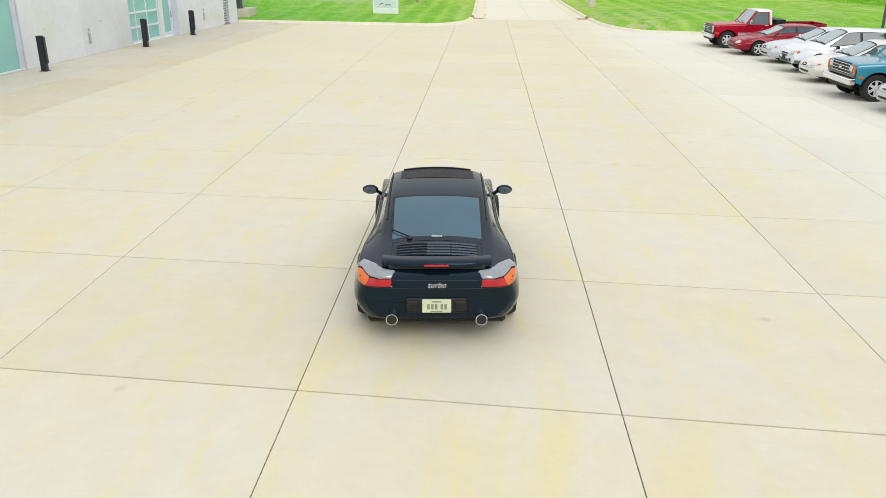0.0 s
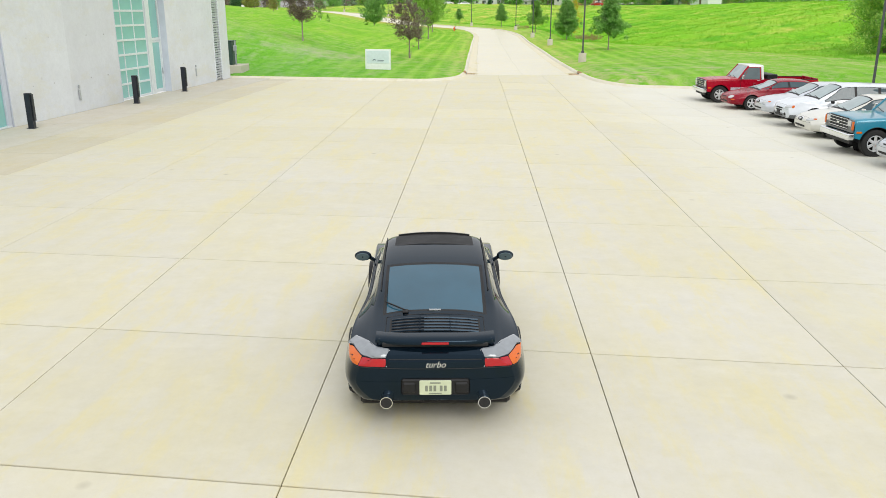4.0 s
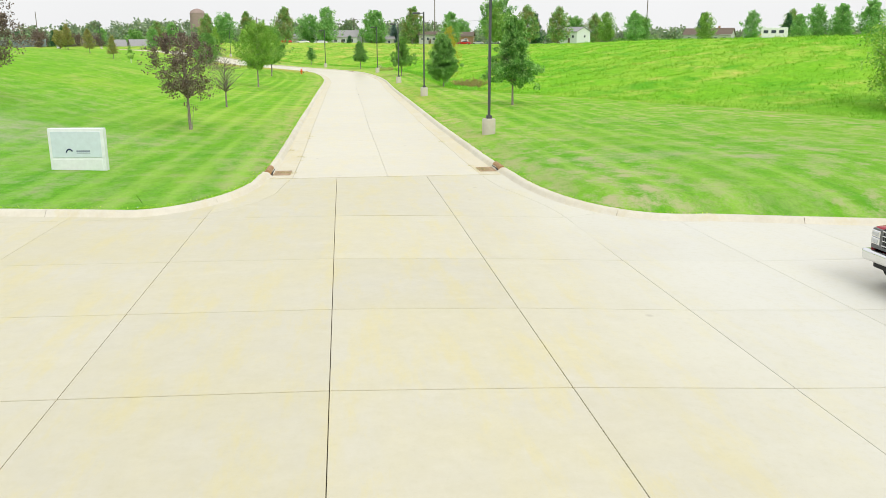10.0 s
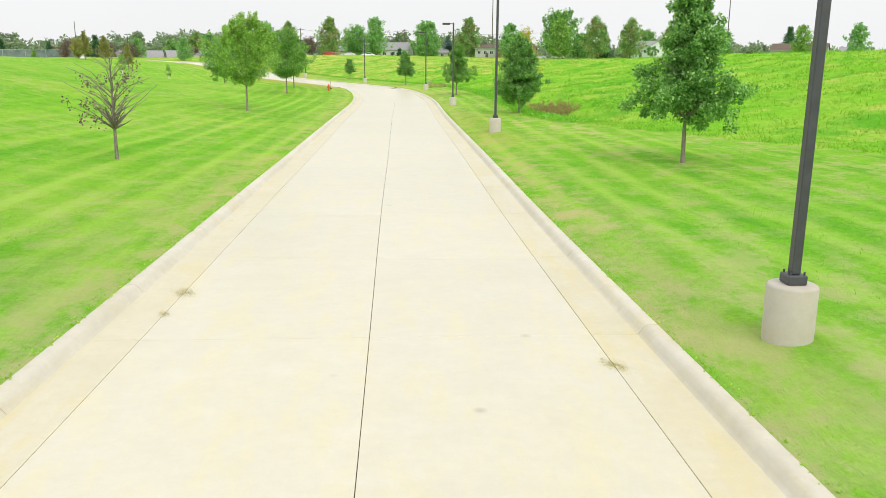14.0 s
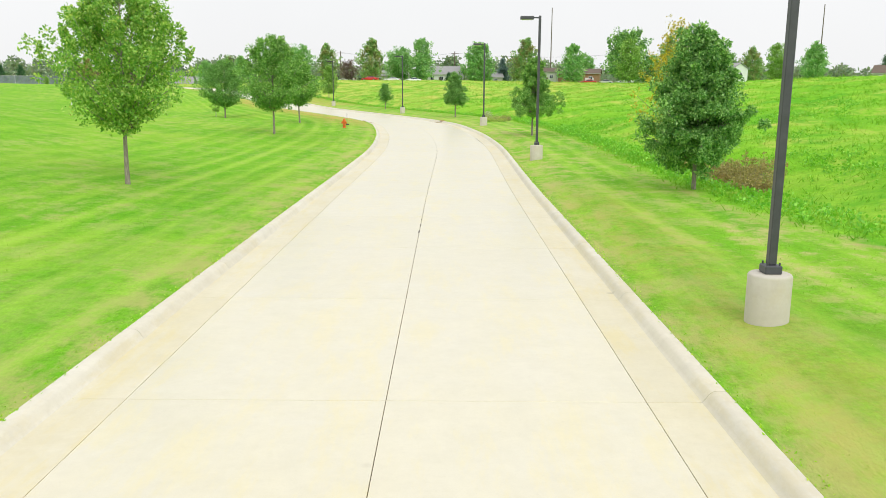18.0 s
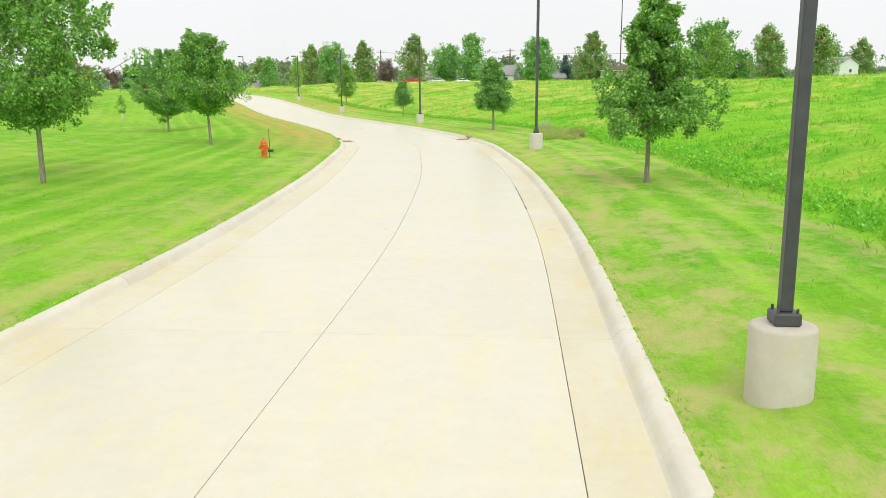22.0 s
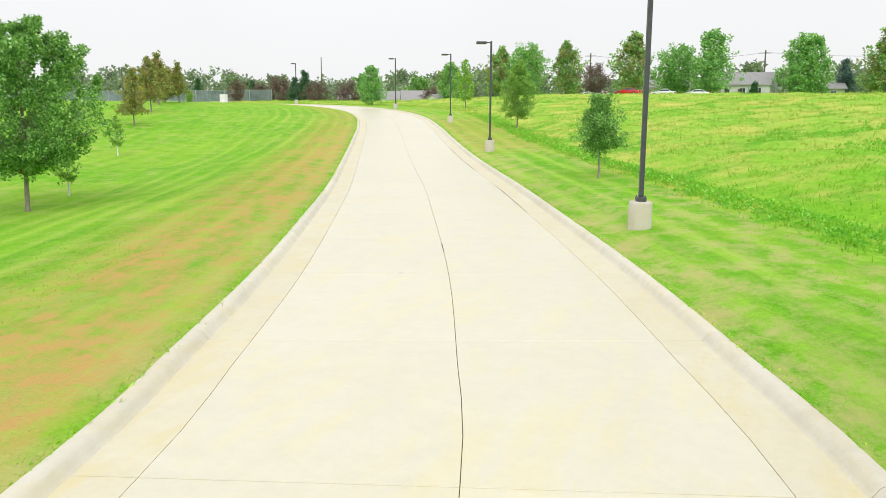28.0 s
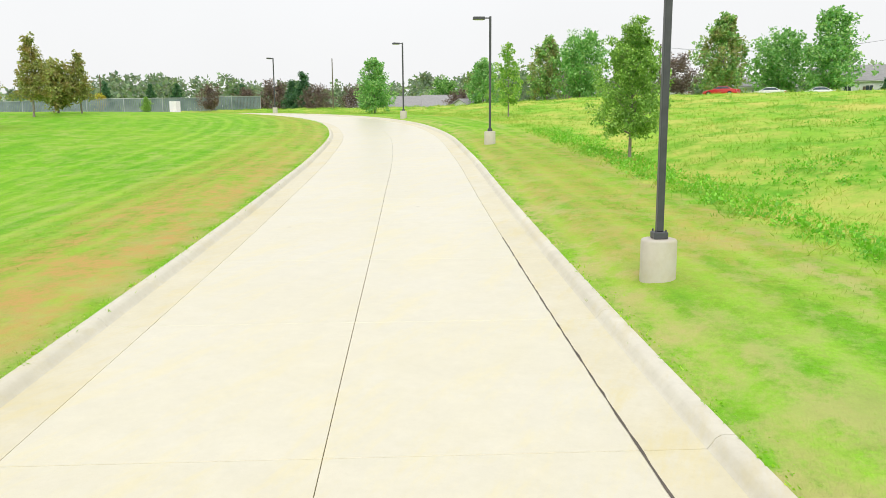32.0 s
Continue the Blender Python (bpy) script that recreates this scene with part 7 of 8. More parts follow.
    for y in (ra, fa):
        arch_liner(car, y, r, W - 0.004)
        for s in (-1, 1):
            wheel(car, s * (W + 0.005), y, r, 0.26, spokes=6, rim=0.60)
    part("chassis", box(1.1, L - 0.8, 0.16, (0, 0, 0.48), 0.02), TRIM, car)
    axles = bmesh.new()
    for y in (ra, fa):
        tube(axles, (-W + 0.2, y, r), (W - 0.2, y, r), 0.06, 0.06, 8)
    part("axles", axles, TRIM, car)
    return car


def parked(nose_x, y, L, turn=0.0):
    """Nose towards the drive, tail towards the grass."""
    x = nose_x + L / 2
    return Matrix.Translation((x, y, float(lot_z(x, y)))) @ Matrix.Rotation(radians(90 + turn), 4, 'Z')


build_sports_car()
build_pickup("pickup_truck", parked(11.0, 33.95, 5.2), RED_TRUCK, "old faded-red pickup with a white roof and chrome bumper", L=5.2, W=0.96, roof_paint=WHITE_TOP, H=1.76, lower=SILVER_CAR)
build_sedan("sedan", parked(11.2, 30.85, 4.9, 1), RED_CAR, "dark red four-door sedan with alloy wheels", L=4.9, bonnet=0.76, boot=0.93, H=1.31, grille="bar")
build_sedan("sedan", parked(11.7, 27.75, 5.0, -1), SILVER_CAR, "silver-white sedan with an oval chrome grille", L=5.0, bonnet=0.82)
build_sedan("suv", parked(11.4, 24.65, 4.6, 1), PEARL_CAR, "white compact suv with a grey lower bumper", L=4.6, W=0.91, H=1.60, bonnet=0.95, boot=1.02, wagon=True, grille="bar", tyre=0.35, low=plain("grey_cladding", (0.16, 0.17, 0.18), 0.6), bumper=plain("grey_bumper", (0.22, 0.23, 0.25), 0.55), ride=0.1)
build_sedan("sedan", parked(11.1, 21.75, 4.8, -1), IVORY_CAR, "ivory white sedan with a dented front bumper", L=4.8, bonnet=0.80)
build_pickup("sport_utility_truck", parked(10.85, 18.25, 4.75), TEAL_CAR, "teal-blue square sport utility truck with chrome grille", L=4.75, W=0.97, roof_paint=TEAL_CAR, bed=False, H=1.76)
build_sedan("sedan", parked(10.9, 15.5, 4.8, 2), SILVER_CAR, "silver sedan at the end of the row", L=4.8, bonnet=0.80, grille="bar")


def ground_z(x, y):
    return float(land(np.array([float(x)]), np.array([float(y)]))[0])


# ---------------------------------------------------------------- things round the lot
def build_bollard(x, y):
    t = thing("bollard", Matrix.Translation((x, y, 0)) @ Matrix.Rotation(radians(3), 4, 'Z'), "tall blue-black steel bollard with a cover plate", "bollard", "bollards along the building")
    part("post", box(0.20, 0.20, 1.22, (0, 0, 0.61), 0.012), BOLLARD_PAINT, t)
    part("cover", box(0.035, 0.15, 0.92, (0.125, 0.02, 0.72), 0.008), BOLLARD_PAINT, t)
    part("base_plate", box(0.28, 0.28, 0.015, (0, 0, 0.0075), 0.003), BOLLARD_PAINT, t)


for x, y in ((-15.45, 21.4), (-15.05, 29.3), (-14.9, 34.9)):
    build_bollard(x, y)


def build_cabinet():
    """The green electric cabinet on its pad behind the building's corner."""
    green = plain("dark_green_paint", (0.035, 0.075, 0.06), 0.5, vary=0.15)
    pad = tagged(new("concrete_pad", bm_mesh("concrete_pad", box(2.6, 1.9, 0.7, (0, 0, 0), 0.03), FOOTING)), "low concrete pad beside the building", "pad")
    pad.location = (-16.2, 46.0, 0.30)
    t = thing("electric_cabinet", Matrix.Translation((-16.1, 46.0, 0.65)), "dark green electric cabinet on a concrete pad", "cabinet")
    part("body", box(1.1, 1.0, 1.45, (0, 0, 0.725), 0.02), green, t)
    part("lid", box(1.18, 1.08, 0.06, (0, 0, 1.48), 0.015), green, t)
    d = part("door", box(0.02, 0.86, 1.2, (0.56, 0, 0.72), 0.008), green, t)
    part("handle", box(0.04, 0.03, 0.2, (0.59, 0.3, 0.75), 0.006), STEEL, d)
    m = thing("meter_post", Matrix.Translation((-15.35, 45.6, 0.65)), "grey steel meter post on the pad", "post")
    part("post", box(0.08, 0.08, 1.5, (0, 0, 0.75), 0.008), STEEL, m)
    part("meter", box(0.22, 0.14, 0.34, (0, -0.06, 1.05), 0.02), STEEL, m)


build_cabinet()


def build_sign():
    face = plain("pale_sign_face", (0.64, 0.72, 0.78), 0.45, vary=0.06)
    frame_m = plain("white_sign_frame", (0.80, 0.82, 0.84), 0.4, vary=0.06)
    ink = plain("navy_ink", (0.015, 0.03, 0.10), 0.5)
    z = ground_z(-6.5, 48.2)
    t = thing("monument_sign", Matrix.Translation((-6.52, 48.16, z - 0.05)) @ Matrix.Rotation(radians(-5.3), 4, 'Z'), "pale grey monument sign with a navy emblem on the lawn", "sign")
    part("body", box(1.70, 0.26, 1.36, (0, 0, 0.68), 0.012), frame_m, t)
    part("panel", box(1.52, 0.02, 0.80, (0, -0.135, 0.86), 0.006), face, t)
    part("lower_panel", box(1.52, 0.02, 0.34, (0, -0.135, 0.24), 0.006), frame_m, t)
    em = bmesh.new()
    for k in range(7):
        a = math.pi * 0.15 + math.pi * 0.8 * k / 6
        b2 = math.pi * 0.15 + math.pi * 0.8 * (k + 1) / 6
        if k < 6:
            tube(em, (-0.22 + 0.10 * math.cos(a), -0.148, 0.60 + 0.12 * math.sin(a)), (-0.22 + 0.10 * math.cos(b2), -0.148, 0.60 + 0.12 * math.sin(b2)), 0.022, 0.022, 6)
    part("emblem", em, ink, t, "navy curved emblem")
    bars = bmesh.new()
    box(0.42, 0.006, 0.045, (0.20, -0.147, 0.66), 0.002, bars)
    box(0.42, 0.006, 0.022, (0.20, -0.147, 0.60), 0.002, bars)
    part("writing_bars", bars, plain("grey_ink", (0.22, 0.26, 0.34), 0.5), t, "plain grey bars in place of writing")


build_sign()


def build_hydrant():
    orange = plain("orange_hydrant_paint", (0.72, 0.14, 0.02), 0.5, vary=0.15)
    x, y = -4.12, 140.0
    t = thing("fire_hydrant", Matrix.Translation((x, y, ground_z(x, y) - 0.03)), "orange fire hydrant with a marker rod on the lawn", "hydrant")
    part("barrel", lathe([(0.16, 0), (0.16, 0.06), (0.11, 0.08), (0.11, 0.48), (0.15, 0.50), (0.15, 0.55), (0.12, 0.57)], 20), orange, t, "", True)
    part("bonnet", lathe([(0.12, 0.57), (0.125, 0.62), (0.09, 0.70), (0.03, 0.74), (0.03, 0.79), (0.0, 0.79)], 20), orange, t, "", True)
    for s in (-1, 1):
        n = bmesh.new()
        tube(n, (s * 0.09, 0, 0.42), (s * 0.20, 0, 0.42), 0.055, 0.055, 12)
        tube(n, (s * 0.20, 0, 0.42), (s * 0.23, 0, 0.42), 0.035, 0.03, 6)
        part("side_outlet", n, orange, t)
    n = bmesh.new()
    tube(n, (0, -0.09, 0.36), (0, -0.21, 0.36), 0.075, 0.075, 14)
    part("pumper_outlet", n, orange, t)
    rod = bmesh.new()
    tube(rod, (0.22, 0.05, 0), (0.22, 0.05, 1.15), 0.014, 0.012, 8)
    part("marker_rod", rod, DARK_PAINT, t)
    part("rod_foot", box(0.22, 0.16, 0.1, (0.27, 0.05, 0.3), 0.02), DARK_PAINT, t)


build_hydrant()

RUST = plain("rusty_iron", (0.40, 0.24, 0.11), 0.85, 0.1, vary=0.35, scale=14, bump_h=0.004)


GRATE = plain("dusty_iron", (0.44, 0.31, 0.19), 0.9, 0.0, vary=0.35, scale=10, bump_h=0.004)


def build_inlet(step, side):
    """A rusty grate in the gutter and the round-topped iron hood in the kerb behind it."""
    p, index = on_road(step, side * 3.42), int(step)
    ang = math.atan2(TAN[index][1], TAN[index][0]) - math.pi / 2
    t = thing("drain_inlet", Matrix.Translation(p) @ Matrix.Rotation(ang, 4, 'Z'), "rusty iron drain grate with a curved kerb hood", "drain", "drain inlets in the gutters")
    part("well", box(0.50, 0.90, 0.012, (0, 0, 0.008), 0.0), BLACK, t)
    fr = bmesh.new()
    for sx, sy, wx, wy in ((0, 0.45, 0.56, 0.05), (0, -0.45, 0.56, 0.05), (0.26, 0, 0.05, 0.9), (-0.26, 0, 0.05, 0.9)):
        box(wx, wy, 0.02, (sx, sy, 0.014), 0.004, fr)
    part("grate_frame", fr, GRATE, t)
    bar = bm_mesh("grate_bar", box(0.50, 0.052, 0.014, bevel=0.003), GRATE)
    for k in range(11):
        part("grate_bar", bar, None, t, m=Matrix.Translation((0, -0.40 + 0.08 * k, 0.018)))
    part("grate_rib", box(0.04, 0.86, 0.014, (-0.1, 0, 0.019), 0.003), GRATE, t)
    part("grate_rib", box(0.04, 0.86, 0.014, (0.1, 0, 0.019), 0.003), GRATE, t)
    hood = bmesh.new()
    tube(hood, (side * 0.43, -0.56, 0.085), (side * 0.43, 0.56, 0.085), 0.115, 0.115, 18)
    part("kerb_hood", hood, RUST, t, "round rusty kerb hood", True)
    # the inlet mouth is a solid black block in place of its shadow
    part("opening", box(0.07, 0.98, 0.075, (side * 0.325, 0, 0.045), 0.004), BLACK, t)


near = lambda y: int(np.abs(LINE[:, 1] - y).argmin())
for at, s in ((near(48.5), 1), (near(48.5), -1), (INLET, 1), (INLET, -1)):
    build_inlet(at, s)


# ---------------------------------------------------------------- litter in the gutters, weeds
def litter_mesh(seed, n, spread, size, mat, tall=0.0):
    rng = np.random.default_rng(seed)
    c = rng.normal(size=(n, 3)) * np.array([spread, spread * 1.7, 0.01])
    c[:, 2] = np.abs(c[:, 2]) + rng.random(n) * tall
    v, f = leaf_cloud(c, np.full(n, 0.02), 1, size, rng, droop=-0.1)
    v[:, 2] = np.maximum(v[:, 2] * 0.22, 0.002)
    return quad_mesh("litter", v, f, mat)


DRY_LEAF = leaf_material("dry_leaf", (0.52, 0.45, 0.24), (0.70, 0.62, 0.38))
WEED = leaf_material("weed_leaf", (0.42, 0.40, 0.16), (0.62, 0.57, 0.28))
litter = [litter_mesh(60 + k, 700, 0.10, 0.016, DRY_LEAF if k % 2 else WEED, 0.012) for k in range(4)]
rng0 = random.Random(7)
for n, (at, s) in enumerate(((near(48.5), 1), (near(48.5), -1), (INLET + 0.05, 1), (INLET - 0.42, -1))):
    p = on_road(at, s * (3.30 if n < 2 else 3.5))
    ob = tagged(new("leaf_litter", litter[n]), "dry grass and leaves caught on a drain grate", "litter", "litter along the gutters")
    ob.matrix_basis = Matrix.Translation((p[0], p[1], p[2] + 0.024)) @ Matrix.Rotation(n * 1.3, 4, 'Z') @ Matrix.Scale((1.25, 1.25, 1.5, 1.4)[n], 4)
for k in range(7):
    y = 49.8 + 1.9 * k + rng0.uniform(-0.8, 0.8)
    i = near(y)
    side = -1 if k % 4 else 1
    o = side * (JOINT_AT + rng0.choice([0.0, 0.02, 0.25, 0.55]))
    p = LINE[i] + RIGHT[i] * o
    ob = tagged(new("leaf_litter", litter[k % 4]), "small drift of dry grass and leaves in the gutter", "litter", "litter along the gutters")
    ob.matrix_basis = Matrix.Translation((p[0], p[1], LINE_Z[i] + 0.002)) @ Matrix.Rotation(rng0.uniform(0, 6.3), 4, 'Z') @ Matrix.Scale(rng0.uniform(0.4, 1.15), 4)


def open_joint(i0, i1, seed, across=JOINT_AT):
    """A stretch of the gutter joint that has opened: a ragged dark strip along it."""
    rng = np.random.default_rng(seed)
    idx = np.linspace(i0, i1, int((i1 - i0) * 5) + 2)
    k = np.arange(len(LINE))
    v = []
    for u in idx:
        p = np.array([np.interp(u, k, LINE[:, 0]), np.interp(u, k, LINE[:, 1])])
        r = np.array([np.interp(u, k, RIGHT[:, 0]), np.interp(u, k, RIGHT[:, 1])])
        z = float(np.interp(u, k, LINE_Z)) + 0.004
        w = 0.007 + 0.012 * rng.random() ** 2
        for s in (-1, 1):
            q = p + r * (across + s * w + rng.normal() * 0.004)
            v.append((q[0], q[1], z))
    f = [(2 * j, 2 * j + 1, 2 * j + 3, 2 * j + 2) for j in range(len(idx) - 1)]
    tagged(new("open_joint", mesh_from("open_joint", v, f, (JOINT,))), "dark ragged open joint along the gutter", "joint", kind="structure")


for i0, i1, seed, across in ((71, 75, 1, JOINT_AT), (114, 121, 2, JOINT_AT), (127, 140, 3, JOINT_AT), (93.7, 94.9, 4, -JOINT_AT), (93.6, 94.2, 5, JOINT_AT), (94.7, 96.0, 6, JOINT_AT), (93.2, 94.0, 7, 0.0), (43.6, 44.0, 8, 0.0), (44.5, 44.8, 9, 0.0), (45.4, 45.6, 10, 0.0), (108.0, 109.2, 11, 0.0)):
    open_joint(i0, i1, seed, across)


def shrub(name, x, y, seed, h, w, leaf, label, n=1600, size=0.06, wisp=False):
    rng = np.random.default_rng(seed)
    segs, cs = [], []
    for k in range(46):
        a, r = rng.random() * 6.283, w / 2 * math.sqrt(rng.random())
        tip = np.array([r * math.cos(a), r * math.sin(a), h * rng.uniform(0.25, 1.0) ** 1.2 * (1.08 - 0.9 * r / w)])
        root = tip * np.array([0.6, 0.6, 0])
        segs.append([(root, 0.01), ((root + tip) / 2 + rng.normal(size=3) * 0.03, 0.007), (tip, 0.003)])
        cs += [tip, root * 0.25 + tip * 0.75, root * 0.55 + tip * 0.45]
    tv, tf = limb_mesh(segs, 5)
    t = thing(name, Matrix.Translation((x, y, ground_z(x, y) - 0.03)), label, "shrub")
    part("stems", mesh_from("stems", tv, tf, (BARK_THIN,), smooth=True), None, t)
    lv, lf = leaf_cloud(cs, list(rng.uniform(0.04, 0.15, len(cs))), max(3, n // len(cs)), size, rng, droop=-0.9 if wisp else 0.2, long=3.4 if wisp else 1.5)
    part("leaves", quad_mesh("leaves", lv, lf, leaf), None, t)
    return t


STRAW = leaf_material("straw_grass", (0.50, 0.44, 0.18), (0.74, 0.66, 0.34))
PALE_WEED = leaf_material("pale_weed", (0.30, 0.52, 0.06), (0.68, 0.74, 0.22))
PALE_STALK = leaf_material("pale_stalk", (0.42, 0.46, 0.24), (0.82, 0.82, 0.66))
BRUSH_LEAF = leaf_material("brush_leaf", (0.26, 0.27, 0.10), (0.56, 0.47, 0.22), (0.50, 0.33, 0.16), 0.6)
for x, y, k, h, w in ((14.5, 105.4, 74, 0.85, 1.9), (15.4, 107.6, 75, 1.1, 2.4), (14.8, 109.6, 78, 0.95, 2.0), (16.4, 109.9, 79, 1.2, 2.6), (13.9, 107.4, 80, 0.5, 1.2)):
    shrub("brush", x, y, k, h, w, BRUSH_LEAF, "brown and olive brush beside the swale", n=3600, size=0.045)
for x, y, k, h, w, leaf, n, says in ((7.85, 154.0, 71, 1.0, 0.9, PALE_STALK, 1500, "tall pale flowering weeds in the swale"), (7.9, 151.6, 72, 0.55, 1.1, PALE_WEED, 900, "yellow-green weeds in the swale"),
                                     (8.6, 151.5, 73, 0.7, 1.2, STRAW, 800, "straw-coloured weeds in the swale"), (7.9, 150.1, 81, 0.35, 1.2, PALE_WEED, 700, "low green weeds in the swale"),
                                     (7.5, 152.7, 82, 0.45, 0.8, PALE_WEED, 700, "yellow-green tuft in the swale"), (8.9, 149.4, 84, 0.4, 1.2, PALE_WEED, 700, "low green weeds in the swale"),
                                     (9.3, 153.2, 85, 0.4, 1.1, PALE_WEED, 600, "yellow-green weeds in the swale"), (9.3, 150.6, 86, 0.6, 1.0, BRUSH_LEAF, 900, "brown and olive weeds in the swale")):
    shrub("weed_clump", x, y, k, h, w, leaf, says, n=n, size=0.026, wisp=True)
shrub("weed_clump", 14.2, 112.9, 77, 0.5, 0.9, STRAW, "pale tuft at the thin tree's foot")

# ---------------------------------------------------------------- a willow on the hill side
tree("willow_tree", 34.0, 63.5, "large billowing green willow at the meadow's edge", tree_meshes(31, 6.9, 5.4, 0.9, "oval", MAPLE_LEAF, leaves=34000, leaf_size=0.085, clump=0.75, limbs=80, trunk=0.14, long=2.6))


# ---------------------------------------------------------------- houses on the ridge
ROOF_GREY = plain("grey_shingle", (0.34, 0.33, 0.33), 0.9, vary=0.2, scale=3)
ROOF_BROWN = plain("brown_shingle", (0.16, 0.12, 0.09), 0.9, vary=0.2, scale=3)
SIDING_WHITE = plain("white_siding", (0.74, 0.75, 0.76), 0.6, vary=0.05, scale=2)
SIDING_GREY = plain("pale_grey_siding", (0.50, 0.49, 0.47), 0.6, vary=0.06, scale=2)
SIDING_TAN = plain("tan_brick", (0.36, 0.22, 0.12), 0.8, vary=0.15, scale=5)
HOUSE_GLASS = car_glass("house_window", (0.06, 0.08, 0.10))
WHITE_TRIM = plain("white_trim", (0.78, 0.78, 0.77), 0.5)


def build_house(name, x, y, turn, w, d, h, rise, wall_m, roof_m, label, windows=4, garage=False, porch=False, chimney=False, z=None):
    """A gabled house: the ridge runs along its width."""
    g = ground_z(x, y) if z is None else z
    t = thing(name, Matrix.Translation((x, y, g - 0.1)) @ Matrix.Rotation(radians(turn), 4, 'Z'), label, "house")
    bm = bmesh.new()
    a = [bm.verts.new(p) for p in ((-w / 2, -d / 2, 0), (w / 2, -d / 2, 0), (w / 2, d / 2, 0), (-w / 2, d / 2, 0))]
    b = [bm.verts.new((v.co.x, v.co.y, h)) for v in a]
    r0, r1 = bm.verts.new((-w / 2, 0, h + rise)), bm.verts.new((w / 2, 0, h + rise))
    for i in range(4):
        j = (i + 1) % 4
        if i in (0, 2):
            bm.faces.new((a[i], a[j], b[j], b[i]))
    bm.faces.new((a[1], a[2], b[2], r1, b[1]))
    bm.faces.new((a[3], a[0], b[0], r0, b[3]))
    part("wall", bm, wall_m, t)
    slope = math.atan2(rise, d / 2)
    L = math.hypot(rise, d / 2) + 0.45
    for s in (-1, 1):
        cx = s * (d / 4 + 0.16)
        part("roof", box(w + 0.8, L, 0.16, (0, cx, h + rise / 2 - 0.05), 0.02, rot=Matrix.Rotation(-s * slope, 4, 'X')), roof_m, t)
        part("gutter", box(w + 0.8, 0.1, 0.1, (0, s * (d / 2 + 0.36), h - 0.22), 0.02), WHITE_TRIM, t)
    for k in range(windows):
        px = -w / 2 + w * (k + 0.7) / (windows + 0.4)
        win = part("window", box(1.1, 0.10, 1.1, (px, -d / 2 - 0.02, h * 0.58), 0.02), WHITE_TRIM, t)
        part("pane", box(0.44, 0.04, 0.94, (px - 0.25, -d / 2 - 0.07, h * 0.58), 0.01), HOUSE_GLASS, win)
        part("pane", box(0.44, 0.04, 0.94, (px + 0.25, -d / 2 - 0.07, h * 0.58), 0.01), HOUSE_GLASS, win)
    for s in (-1, 1):
        win = part("window", box(0.10, 1.1, 1.0, (s * (w / 2 + 0.02), 0.6, h * 0.6), 0.02), WHITE_TRIM, t)
        part("pane", box(0.04, 0.9, 0.8, (s * (w / 2 + 0.07), 0.6, h * 0.6), 0.01), HOUSE_GLASS, win)
    part("door", box(0.95, 0.08, 2.05, (w * 0.08, -d / 2 - 0.03, 1.1), 0.02), ROOF_BROWN, t)
    if garage:
        gd = part("garage_door", box(2.6, 0.08, 2.1, (w * 0.32, -d / 2 - 0.05, 1.15), 0.02), WHITE_TRIM, t)
        for k in range(3):
            part("panel_line", box(2.5, 0.02, 0.03, (w * 0.32, -d / 2 - 0.1, 0.65 + 0.52 * k), 0), SIDING_GREY, gd)
    if porch:
        part("porch_roof", box(4.0, 2.6, 0.18, (-w * 0.3, -d / 2 - 1.3, h - 0.1), 0.03), WHITE_TRIM, t)
        for px in (-1.8, 1.8):
            part("porch_post", box(0.2, 0.2, h, (-w * 0.3 + px, -d / 2 - 2.4, h / 2 - 0.1), 0.02), WHITE_TRIM, t)
    if chimney:
        part("chimney", box(0.7, 0.9, 1.6, (w * 0.2, 0.5, h + rise + 0.1), 0.03), SIDING_TAN, t)
    return t


build_house("house", 2.0, 326, -12, 13, 9, 3.1, 2.3, SIDING_WHITE, ROOF_GREY, "white gabled house with a porch behind maples", porch=True)
build_house("house", 16.0, 330, 5, 10, 7, 2.6, 1.4, SIDING_GREY, ROOF_GREY, "low grey house beside a white one", 3)
build_house("house", -14.0, 332, 8, 12, 8, 2.9, 1.5, SIDING_WHITE, ROOF_GREY, "white ranch house behind a crimson tree", 3, garage=True)
build_house("house", 43.0, 326, -14, 16, 8, 3.6, 1.3, SIDING_TAN, ROOF_BROWN, "tan brick split-level house with a brown roof", 4, garage=True)
build_house("house", 34.0, 322, -14, 7, 7, 3.9, 1.0, SIDING_GREY, ROOF_BROWN, "grey wing with small windows", 3)
build_house("house", 90.0, 326, -55, 9, 8, 4.6, 1.6, SIDING_WHITE, ROOF_GREY, "pale two-storey gabled house on the ridge", 3)
build_house("house", 139.0, 315, -35, 17, 9, 3.2, 2.2, SIDING_GREY, ROOF_BROWN, "long pale ranch house with a brown roof", 5, chimney=True)
build_house("house", 160.0, 318, -40, 9, 8, 3.2, 1.6, SIDING_WHITE, ROOF_GREY, "white house with a grey roof on the hill", 3)
build_house("house", -70.0, 338, 24, 13, 10, 2.4, 3.0, SIDING_GREY, ROOF_GREY, "grey-roofed low house across the street", 3, garage=True)
build_house("house", -86.0, 338, 24, 15, 11, 2.4, 3.1, SIDING_GREY, ROOF_GREY, "grey-roofed house with steep gables", 3)
build_house("house", -60.0, 322, 60, 7, 7, 2.3, 1.5, SIDING_WHITE, ROOF_GREY, "small white house behind the street lamps", 2, garage=True)


